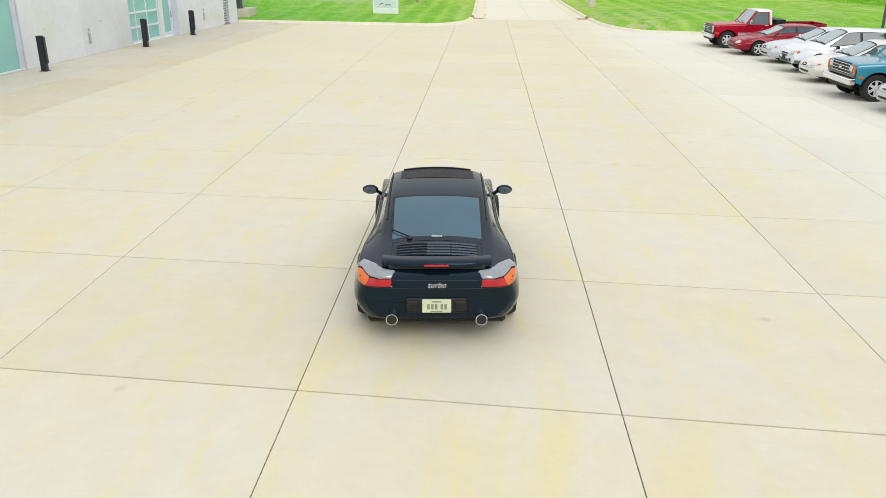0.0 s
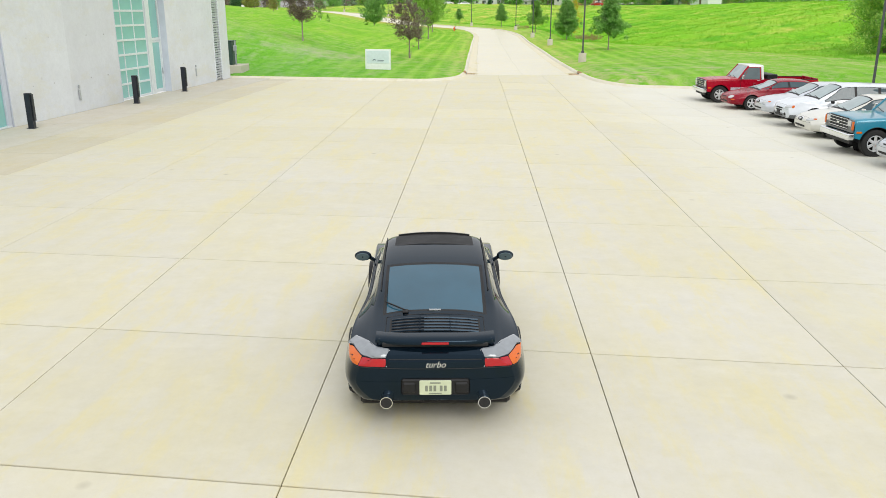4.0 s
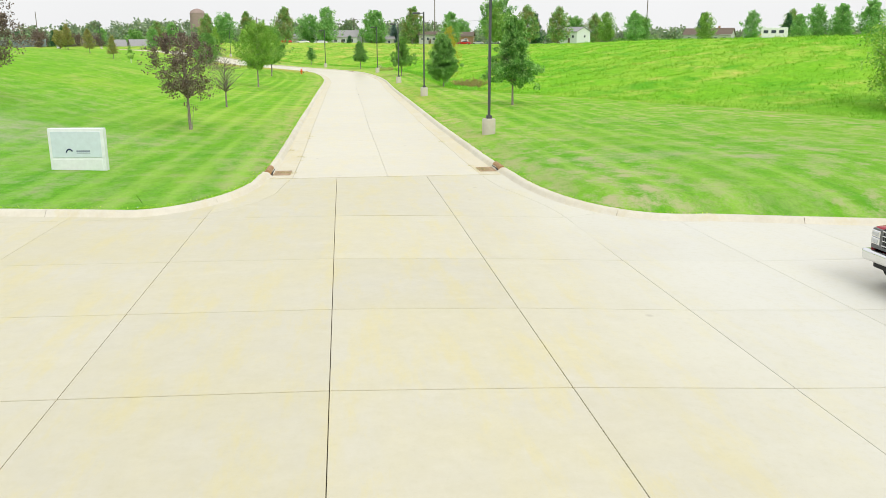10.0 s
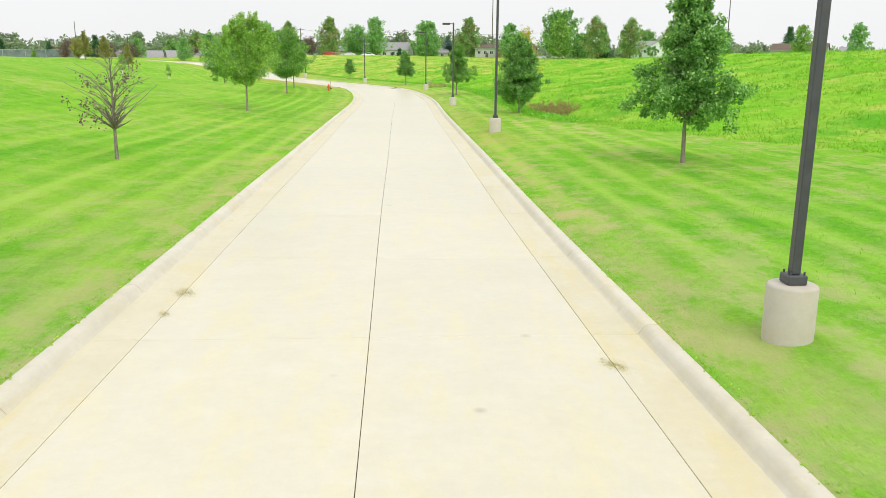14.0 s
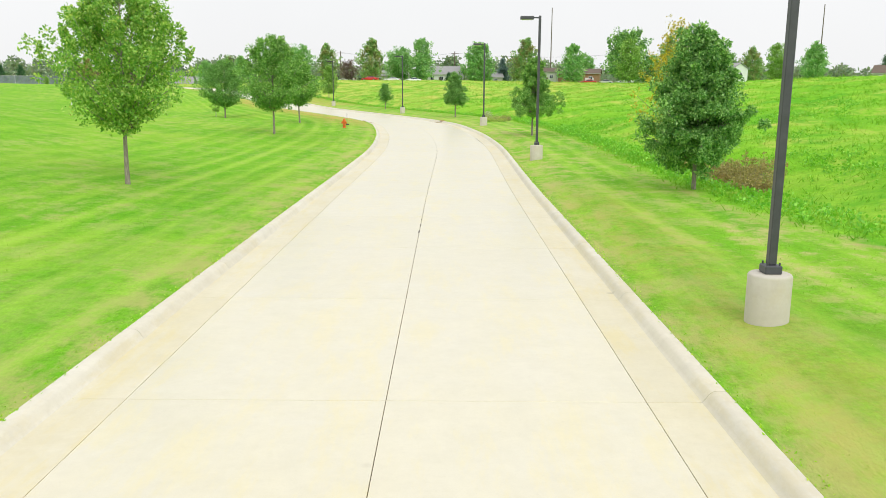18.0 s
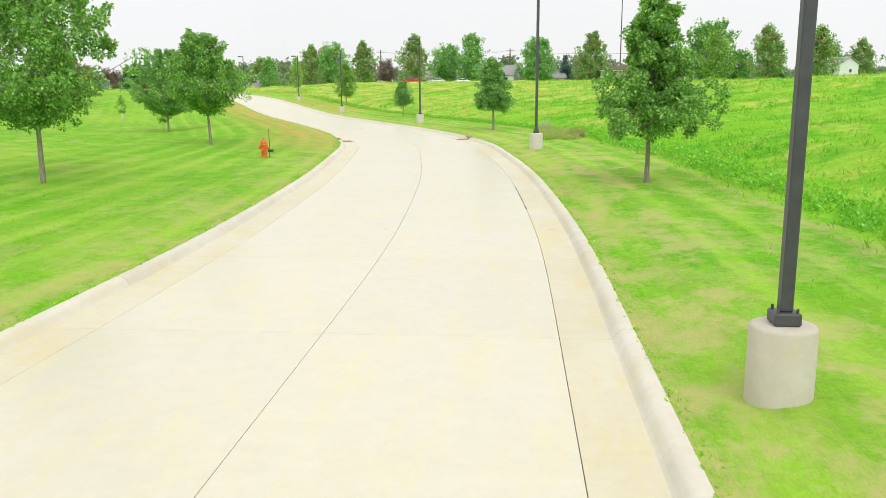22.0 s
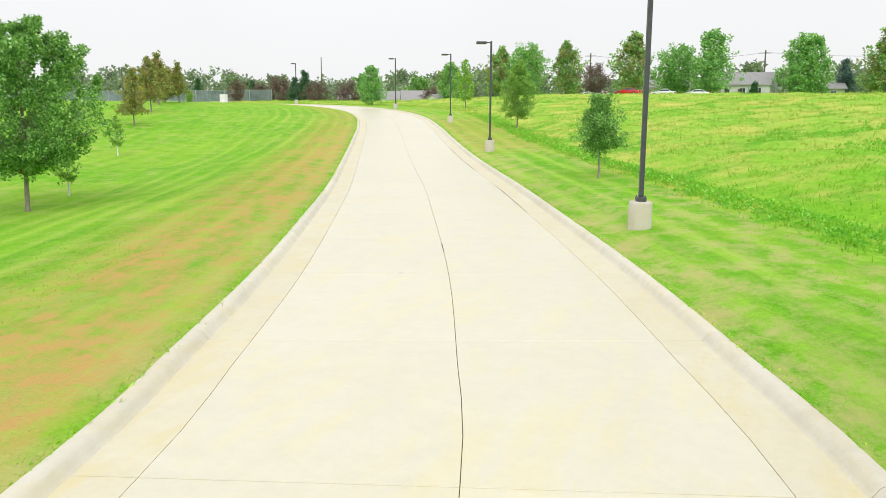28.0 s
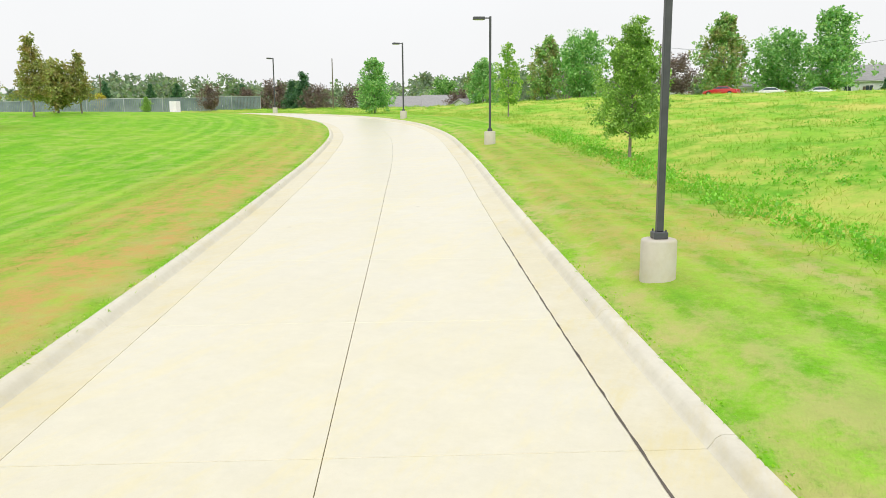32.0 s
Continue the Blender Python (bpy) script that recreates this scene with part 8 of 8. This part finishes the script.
def build_camper():
    t = thing("camper_trailer", Matrix.Translation((82.2, 166.6, ground_z(82.2, 166.6))) @ Matrix.Rotation(radians(-28), 4, 'Z'), "white camper trailer with a yellow slide on the hilltop", "trailer")
    part("body", box(4.6, 2.2, 2.0, (0, 0, 1.5), 0.12, segs=2), WHITE_TRIM, t)
    for k in range(3):
        w = part("window", box(0.8, 0.05, 0.55, (-1.5 + 1.35 * k, -1.1, 1.75), 0.02), TRIM, t)
        part("pane", box(0.7, 0.03, 0.45, (-1.5 + 1.35 * k, -1.13, 1.75), 0.01), HOUSE_GLASS, w)
    part("skirt", box(4.4, 2.0, 0.4, (0, 0, 0.35), 0.03), TRIM, t)
    sl = bmesh.new()
    box(1.9, 0.5, 0.08, (-2.9, -0.9, 0.75), 0.02, sl, Matrix.Rotation(radians(-38), 4, 'Y'))
    part("slide", sl, plain("yellow_plastic", (0.75, 0.55, 0.02), 0.4), t, "yellow plastic slide")


build_camper()

# white box and a sapling by the bend, chain-link fence, silos
zb = ground_z(-72.7, 257.3)
t = thing("utility_box", Matrix.Translation((-77.4, 263.6, ground_z(-77.4, 263.6))), "white metal utility box by the road bend", "box")
part("body", box(1.0, 0.8, 1.4, (0, 0, 0.7), 0.03), WHITE_TRIM, t)
part("door", box(0.42, 0.03, 1.1, (-0.22, -0.41, 0.72), 0.01), SIDING_WHITE, t)
part("base", box(1.15, 0.95, 0.12, (0, 0, 0.05), 0.02), FOOTING, t)


def fence_material():
    m, nt, b = nodes_of("fence_mesh")
    v = own_coords(nt)
    f = noise_tex(nt, v, 0.6, 4)
    nt.links.new(blend(nt, span(nt, f, 0.3, 0.7), (0.13, 0.17, 0.19), (0.24, 0.29, 0.32)), b.inputs["Base Color"])
    b.inputs["Roughness"].default_value = 0.7
    return m


FENCE = fence_material()


def build_fence(points, height):
    t = thing("chain_link_fence", None, "tall grey slatted chain-link fence behind the lawn", "fence")
    pts = catmull(points, 6.0)
    post = bm_mesh("post", tube(bmesh.new(), (0, 0, -0.3), (0, 0, height + 0.15), 0.06, 0.06, 8), STEEL)
    for k, p in enumerate(pts):
        part("post", post, None, t, m=Matrix.Translation((p[0], p[1], ground_z(*p))))
        if k + 1 < len(pts):
            q = pts[k + 1]
            z0, z1 = ground_z(*p), ground_z(*q)
            d = np.array([q[0] - p[0], q[1] - p[1]])
            v, f = [], []
            n = 20
            for j in range(n):
                for e, hh in ((0.08, 0.0), (0.92, 0.0), (0.92, 1.0), (0.08, 1.0)):
                    u = (j + e) / n
                    zz = z0 + (z1 - z0) * u + 0.05 + hh * (height - 0.05)
                    v.append((p[0] + d[0] * u, p[1] + d[1] * u, zz))
                f.append((4 * j, 4 * j + 1, 4 * j + 2, 4 * j + 3))
            part("mesh_panel", mesh_from("mesh_panel", v, f, (FENCE,)), None, t)
            rail = bmesh.new()
            tube(rail, (p[0], p[1], z0 + height), (q[0], q[1], z1 + height), 0.045, 0.045, 6)
            part("top_rail", rail, STEEL, t)


build_fence([(-96, 308), (-101.1, 296), (-112.4, 287), (-131, 283), (-150.9, 276), (-186, 268)], 2.3)
silo_brown = plain("brown_silo_block", (0.36, 0.27, 0.24), 0.85, vary=0.15, scale=1.5)
silo_m = plain("pale_silo_concrete", (0.50, 0.50, 0.50), 0.8, vary=0.12, scale=1.5)
for x, y, r, h in ((-68.0, 437.0, 3.6, 16.5), (-151.0, 286.3, 3.0, 16.5), (-147.3, 288.2, 2.0, 7.6)):
    s = thing("silo", Matrix.Translation((x, y, ground_z(x, y) - 0.3)), "brown block silo with a domed top" if r == 3.6 else "grey concrete silo with a domed top", "silo")
    part("shell", lathe([(r, 0), (r * (0.7 if h == 16.5 and r == 3.0 else 1.0), h)], 28), silo_brown if r == 3.6 else silo_m, s, "", True)
    r = r * (0.7 if h == 16.5 and r == 3.0 else 1.0)
    part("dome", lathe([(r + 0.1, h), (r * 0.85, h + r * 0.35), (r * 0.4, h + r * 0.6), (0.05, h + r * 0.68)], 28), silo_brown if r == 3.6 else silo_m, s, "", True)


# ---------------------------------------------------------------- trees on the ridge and beyond
FAR = {
    "maple": [tree_meshes(40 + k, 10, 6.3, 1.5, "oval", HAZED_MAPLE_LEAF, leaves=8500, leaf_size=0.24, clump=0.85, shoots=14, limbs=40, trunk=0.16) for k in range(2)],
    "rust": [tree_meshes(43 + k, 10, 6.0, 1.5, "oval", RUST_LEAF, leaves=8500, leaf_size=0.24, clump=0.85, shoots=14, limbs=40, trunk=0.16) for k in range(2)],
    "round": [tree_meshes(46 + k, 10, 8.0, 1.2, "round", OAK_LEAF if k else HAZED_MAPLE_LEAF, leaves=9500, leaf_size=0.27, clump=1.2, shoots=10, limbs=44, trunk=0.2) for k in range(2)],
    "rustegg": [tree_meshes(61 + k, 10, 5.2 + k, 2.6, "cone", LAWN_RUST_LEAF, leaves=7000, leaf_size=0.19, clump=0.55, limbs=52, trunk=0.14) for k in range(2)],
    "rustround": [tree_meshes(57, 10, 7.0, 1.6, "round", LAWN_RUST_LEAF, leaves=4600, leaf_size=0.4, clump=0.95, limbs=40, trunk=0.2)],
    "fir": [tree_meshes(49, 10, 6.2, 0.4, "cone", FIR_LEAF, leaves=7500, leaf_size=0.24, clump=0.8, limbs=60, trunk=0.14)],
    "spruce": [tree_meshes(50, 10, 6.0, 0.3, "cone", SPRUCE_LEAF, leaves=7500, leaf_size=0.24, clump=0.8, limbs=60, trunk=0.14)],
    "crimson": [tree_meshes(51, 10, 9.0, 1.6, "round", CRIMSON_LEAF, leaves=7500, leaf_size=0.24, clump=1.2, limbs=40, trunk=0.16)],
    "pale": [tree_meshes(52, 10, 6.0, 1.4, "oval", PALE_LEAF, leaves=7500, leaf_size=0.24, clump=1.0, limbs=40, trunk=0.15)],
    "yellow": [tree_meshes(53, 10, 7.0, 1.2, "round", YELLOW_LEAF, leaves=3600, leaf_size=0.36, clump=1.0, limbs=36, trunk=0.14)],
}
SAYS = {"maple": "green maple on the ridge", "rust": "maple with a rusting crown on the ridge", "round": "broad dark-green shade tree on the ridge", "rustegg": "cone-crowned lawn tree turning from olive to rust", "rustround": "low round tree with rusty leaves", "fir": "dark green fir near the houses",
        "spruce": "blue spruce near the houses", "crimson": "dark crimson round tree near the houses", "pale": "pale green tree near the houses", "yellow": "yellow-leaved tree far off"}
far_n = 0


def far_tree(kind, x, y, h):
    """A tree of the given height at a place on the ridge."""
    global far_n
    meshes = FAR[kind][far_n % len(FAR[kind])]
    tree(kind + "_tree", x, y, SAYS[kind], meshes, "trees on the ridge", turn=far_n * 1.7, scale=h / 10 * (0.82 if -60 < x < -28 and y > 300 else 1.0))
    far_n += 1


for kind, x, y, h in (("maple", -57, 318, 11), ("rust", -44, 311, 12), ("round", -38, 308, 11.5), ("rust", -30.7, 312, 12.5), ("crimson", -23, 300, 5.5), ("rust", -17.8, 314.4, 12.2),
                      ("round", -10.5, 320, 10), ("maple", -3.3, 314, 12.5), ("maple", 12.4, 318, 11.5), ("maple", 14.5, 322, 12), ("spruce", 21.5, 330, 8), ("rust", 27.5, 322, 13)):
    far_tree(kind, x, y, h)
for kind, x, y, h in (("fir", 31.5, 330, 7), ("maple", 40.3, 312, 11), ("round", 48, 340, 9), ("round", 64, 348, 17), ("pale", 57, 313, 12.5), ("round", 72, 346, 9), ("rust", 66.5, 304, 12.5),
                      ("fir", 74, 322, 10.5), ("rust", 76.7, 300, 12), ("round", 94, 340, 10), ("rust", 101, 335, 11), ("pale", 92, 294, 10)):
    far_tree(kind, x, y, h)
for kind, x, y, h in (("maple", 100, 289, 10), ("round", 118, 330, 10), ("fir", 150, 345, 12), ("pale", 117, 271, 9), ("maple", 128, 262, 9), ("fir", 112, 214, 7), ("maple", 116, 208, 8.5),
                      ("maple", 119, 203, 8.5), ("maple", 122, 196, 9), ("maple", 101, 190, 6), ("rust", 134, 250, 9), ("maple", 150, 250, 9)):
    far_tree(kind, x, y, h)
for kind, x, y, h in (("rustegg", -48.2, 208.8, 4.9), ("rustegg", -56.8, 221.4, 5.6), ("rustegg", -65.3, 233.0, 6.1), ("rustround", -69.0, 238.8, 4.4), ("rustegg", -68.2, 240.6, 5.2), ("maple", -52.4, 267, 5.9), ("crimson", -91.3, 287.8, 4.0), ("crimson", -103.5, 323.3, 8.2),
                      ("fir", -94.1, 319.2, 9.5), ("fir", -97.5, 321, 8.0), ("crimson", -88.5, 314.6, 6.0), ("fir", -110, 322, 7.2), ("fir", -123, 318, 5.6), ("fir", -127, 315, 5.2)):
    far_tree(kind, x, y, h)
for kind, x, y, h in (("rust", -69.5, 351, 12), ("round", -78, 352, 9), ("crimson", -63, 322, 5.5), ("yellow", -121.4, 296, 3.2), ("pale", -96.7, 280.1, 2.4), ("fir", -136, 312, 5.5), ("crimson", -84, 322, 7),
                      ("maple", -84, 330, 9), ("crimson", -99, 308, 3.8)):
    far_tree(kind, x, y, h)


def far_woods():
    """The woods along the horizon, clumps of leaves on a belt of low and high crowns."""
    rng = np.random.default_rng(9)
    cs, rs = [], []
    for ang in np.linspace(-75, 62, 330):
        for ring in (0, 1):
            D = rng.uniform(360, 430) + 60 * ring
            a = radians(ang + rng.normal() * 0.3)
            x, y = 0 + D * math.sin(a), 60 + D * math.cos(a)
            g = ground_z(x, y)
            H = (rng.uniform(5, 10) + 3.5 * ring + 2.0 * math.sin(ang * 0.35)) * (1 - 0.4 * float(smooth01((ang - 6) / 12)))
            W = rng.uniform(3, 6)
            for k in range(7):
                t = rng.random()
                cs.append((x + rng.normal() * W * 0.5, y + rng.normal() * W * 0.5, g + 0.6 + H * t))
                rs.append(W * (0.75 - 0.35 * t))
    v, f = leaf_cloud(cs, rs, 34, 1.0, rng)
    return v, f


wv, wf = far_woods()
# distance haze is mixed into these leaf colours: paler, greyer and bluer green
HAZED_WOODS_LEAF = leaf_material("hazed_distant_leaf", (0.15, 0.25, 0.17), (0.33, 0.44, 0.29), (0.36, 0.33, 0.29), 0.55)
tagged(new("distant_woods", quad_mesh("distant_woods", wv, wf, HAZED_WOODS_LEAF)), "belt of mixed green woods along the horizon", "woods", kind="stuff")


# ---------------------------------------------------------------- utility poles, parked cars far off, hedge
WOOD_POLE = plain("weathered_pole", (0.16, 0.13, 0.10), 0.9, vary=0.2)
wire_tops = []
for x, y, h in ((40.5, 362, 26), (120.3, 330.8, 24), (-29, 330, 10), (6.5, 330, 10), (60, 335, 10), (-125.5, 386, 14.5), (-168, 343, 9.5)):
    z = ground_z(x, y)
    p = thing("utility_pole", Matrix.Translation((x, y, z)), "weathered wooden utility pole with crossarm", "utility pole", "utility poles on the ridge")
    bm = bmesh.new()
    tube(bm, (0, 0, -0.5), (0, 0, h), 0.22, 0.13, 10)
    part("pole", bm, WOOD_POLE, p)
    if h == 10:
        part("crossarm", box(2.4, 0.12, 0.14, (0, 0, h - 0.6), 0.01), WOOD_POLE, p)
        wire_tops.append((x, y, z + h - 0.5))
wire_tops.sort()
for k in range(len(wire_tops) - 1):
    a, b = wire_tops[k], wire_tops[k + 1]
    bm = bmesh.new()
    for off in (-1.0, 1.0):
        prev = None
        for j in range(9):
            u = j / 8
            q = (a[0] + (b[0] - a[0]) * u, a[1] + (b[1] - a[1]) * u + off * 0.4, a[2] + (b[2] - a[2]) * u - 1.2 * 4 * u * (1 - u))
            if prev:
                tube(bm, prev, q, 0.012, 0.012, 5, cap=False)
            prev = q
    tagged(new("overhead_wire", bm_mesh("overhead_wire", bm, BLACK)), "pair of sagging overhead wires between poles", "wire")

far_red = build_sedan("sedan", Matrix.Translation((-17.5, 304, ground_z(-17.5, 304))) @ Matrix.Rotation(radians(75), 4, 'Z'), car_paint("bright_red_paint", (0.62, 0.02, 0.015)), "bright red car parked by the ridge houses")
far_white = build_sedan("sedan", Matrix.Translation((-24.0, 306, ground_z(-24, 306))) @ Matrix.Rotation(radians(80), 4, 'Z'), WHITE_TOP, "white car parked by the ridge houses")
for x, y, a in ((-5.5, 304, 100), (-11.5, 307, 85), (52, 322, 80), (60, 330, 70)):
    copy_thing(far_white, Matrix.Translation((x, y, ground_z(x, y))) @ Matrix.Rotation(radians(a), 4, 'Z'))
copy_thing(far_red, Matrix.Translation((46.5, 319, ground_z(46.5, 319))) @ Matrix.Rotation(radians(70), 4, 'Z'))
hv, hf = leaf_cloud([(104 + 1.2 * k, 318 - 0.62 * k, 0) for k in range(20)], [1.2] * 20, 150, 0.4, np.random.default_rng(3))
hv[:, 2] = np.abs(hv[:, 2]) * 1.5 + ground_z(110, 312) - 0.1
tagged(new("hedge", quad_mesh("hedge", hv, hf, OAK_LEAF)), "long clipped dark-green hedge", "hedge")
cone = tree_meshes(55, 3.4, 2.0, 0.1, "cone", FIR_LEAF, leaves=2500, leaf_size=0.2, clump=0.4, limbs=50, trunk=0.06)
tree("clipped_evergreen", 4.5, 318.5, "small clipped dark evergreen before the white house", cone)


# ---------------------------------------------------------------- meadow and verge grass
def grass_stuff():
    """Standing tufts on the rough meadow, and short blades along the kerbs."""
    rng = np.random.default_rng(5)
    n = 52000
    i = rng.integers(3, int(nl * 0.86), n)
    far = rng.random(n) ** 1.6
    y0 = LINE[i, 1]
    d = meadow_edge(y0) + 0.1 + far * 62
    x = LINE[i, 0] + RIGHT[i, 0] * d + rng.normal(size=n) * 0.4
    y = LINE[i, 1] + RIGHT[i, 1] * d + rng.normal(size=n) * 0.4
    ii, dd, al = near_line(x, y)
    keep = (dd > meadow_edge(y) - 0.2) & (y > 52)
    x, y, far = x[keep], y[keep], far[keep]
    z = land(x, y)
    n = len(x)
    k = 4
    X, Y, Z = np.repeat(x, k), np.repeat(y, k), np.repeat(z, k)
    h = np.repeat(0.05 + 0.17 * rng.random(n) ** 2, k) * rng.uniform(0.6, 1.2, n * k) * (1 + 0.8 * np.repeat(far, k))
    w = 0.014 + 0.03 * np.repeat(far, k) + 0.014 * rng.random(n * k)
    a = rng.random(n * k) * 6.283
    lean = rng.normal(size=(n * k, 2)) * 0.9 * h[:, None]
    bx, by = X + rng.normal(size=n * k) * 0.16, Y + rng.normal(size=n * k) * 0.16
    v = np.empty((n * k, 4, 3))
    cx, sx = np.cos(a) * w, np.sin(a) * w
    v[:, 0] = np.stack([bx - cx, by - sx, Z - 0.03], 1)
    v[:, 1] = np.stack([bx + cx, by + sx, Z - 0.03], 1)
    v[:, 2] = np.stack([bx + cx * 0.25 + lean[:, 0], by + sx * 0.25 + lean[:, 1], Z + h], 1)
    v[:, 3] = np.stack([bx - cx * 0.25 + lean[:, 0], by - sx * 0.25 + lean[:, 1], Z + h], 1)
    return v


def swale_weeds():
    """Leafy weeds in a band along the swale, and in patches up the slope."""
    rng = np.random.default_rng(15)
    n = 3000
    i = rng.integers(40, int(nl * 0.62), n)
    d = meadow_edge(LINE[i, 1]) + np.abs(rng.normal(size=n)) * 1.5 + 0.2
    slope = rng.random(n) < 0.4
    seat = rng.integers(0, 22, n)
    ci, cd = rng.integers(45, int(nl * 0.6), 22), rng.uniform(3, 22, 22)
    i = np.where(slope, np.clip(ci[seat] + rng.normal(size=n) * 1.6, 0, nl - 1).astype(int), i)
    d = np.where(slope, meadow_edge(LINE[i, 1]) + cd[seat] + rng.normal(size=n) * 1.1, d)
    x = LINE[i, 0] + RIGHT[i, 0] * d + TAN[i, 0] * rng.uniform(-0.6, 0.6, n)
    y = LINE[i, 1] + RIGHT[i, 1] * d + TAN[i, 1] * rng.uniform(-0.6, 0.6, n)
    z = land(x, y)
    r = rng.uniform(0.10, 0.26, n)
    v, f = leaf_cloud(np.stack([x, y, z + r * 0.3], 1), r, 15, 0.075, rng, droop=-0.3)
    return v, f


def lawn_blades():
    """Tufts of mown grass on the strips of lawn that lie beside the road."""
    rng = np.random.default_rng(8)
    n = 160000
    i = rng.integers(0, int(nl * 0.62), n)
    side = np.where(rng.random(n) < 0.5, -1, 1)
    d = 4.1 + rng.random(n) ** 1.5 * 9.5
    x = LINE[i, 0] + RIGHT[i, 0] * d * side + TAN[i, 0] * rng.uniform(-0.6, 0.6, n)
    y = LINE[i, 1] + RIGHT[i, 1] * d * side + TAN[i, 1] * rng.uniform(-0.6, 0.6, n)
    keep = (y > 49.5) & ~((side > 0) & (d > meadow_edge(y)))
    x, y = x[keep], y[keep]
    z = land(x, y)
    n = len(x)
    h = rng.uniform(0.005, 0.03, n)
    w = rng.uniform(0.004, 0.011, n)
    a = rng.random(n) * 6.283
    lean = rng.normal(size=(n, 2)) * 0.035
    cx, sx = np.cos(a) * w, np.sin(a) * w
    v = np.empty((n, 4, 3))
    v[:, 0] = np.stack([x - cx, y - sx, z - 0.01], 1)
    v[:, 1] = np.stack([x + cx, y + sx, z - 0.01], 1)
    v[:, 2] = np.stack([x + cx * 0.3 + lean[:, 0], y + sx * 0.3 + lean[:, 1], z + h + 0.012], 1)
    v[:, 3] = np.stack([x - cx * 0.3 + lean[:, 0], y - sx * 0.3 + lean[:, 1], z + h + 0.012], 1)
    return v


def verge_blades():
    rng = np.random.default_rng(6)
    out = []
    for nm, path in (("left", KERB_L), ("right", KERB_R)):
        nrm = kerb_normals[nm]
        m = (path[:, 1] > 36) & (path[:, 0] > -60)
        idx = np.nonzero(m)[0]
        n = 15000
        i = rng.choice(idx[:-1], n)
        t = rng.random(n)
        j = np.minimum(i + 1, len(path) - 1)
        p = path[i] * (1 - t)[:, None] + path[j] * t[:, None]
        o = 0.24 + np.abs(rng.normal(size=n)) * 0.22
        q = p + nrm[i] * o[:, None]
        z = pave_z(p[:, 0], p[:, 1]) + 0.12
        h = rng.uniform(0.02, 0.05, n)
        w = rng.uniform(0.012, 0.03, n)
        a = rng.random(n) * 6.283
        v = np.empty((n, 4, 3))
        cx, sx = np.cos(a) * w, np.sin(a) * w
        ln = rng.normal(size=(n, 2)) * 0.5 * h[:, None] - nrm[i] * (0.4 * h)[:, None]
        v[:, 0] = np.stack([q[:, 0] - cx, q[:, 1] - sx, z], 1)
        v[:, 1] = np.stack([q[:, 0] + cx, q[:, 1] + sx, z], 1)
        v[:, 2] = np.stack([q[:, 0] + cx * 0.3 + ln[:, 0], q[:, 1] + sx * 0.3 + ln[:, 1], z + h], 1)
        v[:, 3] = np.stack([q[:, 0] - cx * 0.3 + ln[:, 0], q[:, 1] - sx * 0.3 + ln[:, 1], z + h], 1)
        out.append(v)
    return np.concatenate(out)


BLADE = leaf_material("grass_blade", (0.26, 0.56, 0.03), (0.46, 0.78, 0.07))
MEADOW_BLADE = meadow_blade_material("meadow_blade")
gv = grass_stuff().reshape(-1, 3)
gme = quad_mesh("meadow_grass", gv, np.arange(len(gv)).reshape(-1, 4), MEADOW_BLADE)
gme.attributes.new("gold", 'FLOAT', 'POINT').data.foreach_set("value", np.asarray(smooth01((gv[:, 1] - 150) / 70), np.float32))
tagged(new("meadow_grass", gme), "rough green meadow grass with yellow dry patches", "grass", kind="stuff")
vb = verge_blades().reshape(-1, 3)
tagged(new("verge_grass", quad_mesh("verge_grass", vb, np.arange(len(vb)).reshape(-1, 4), BLADE)), "short green grass leaning over the kerbs", "grass", kind="stuff")

LAWN_BLADE = meadow_blade_material("lawn_blade", True)
lb = lawn_blades().reshape(-1, 3)
lme = quad_mesh("lawn_grass", lb, np.arange(len(lb)).reshape(-1, 4), LAWN_BLADE)
for key, vals in road_values(lb).items():
    lme.attributes.new(key, 'FLOAT', 'POINT').data.foreach_set("value", np.asarray(vals, np.float32))
tagged(new("lawn_grass", lme), "short mown blades on the lawn beside the road", "grass", kind="stuff")

sv, sf = swale_weeds()
WEED_GREEN = leaf_material("swale_weed_leaf", (0.16, 0.49, 0.03), (0.31, 0.67, 0.08))
tagged(new("swale_weeds", quad_mesh("swale_weeds", sv, sf, WEED_GREEN)), "low leafy green weeds along the swale", "weeds", kind="stuff")

# ---------------------------------------------------------------- slabs and kerb lengths
build_lot()
build_road()
build_kerbs()
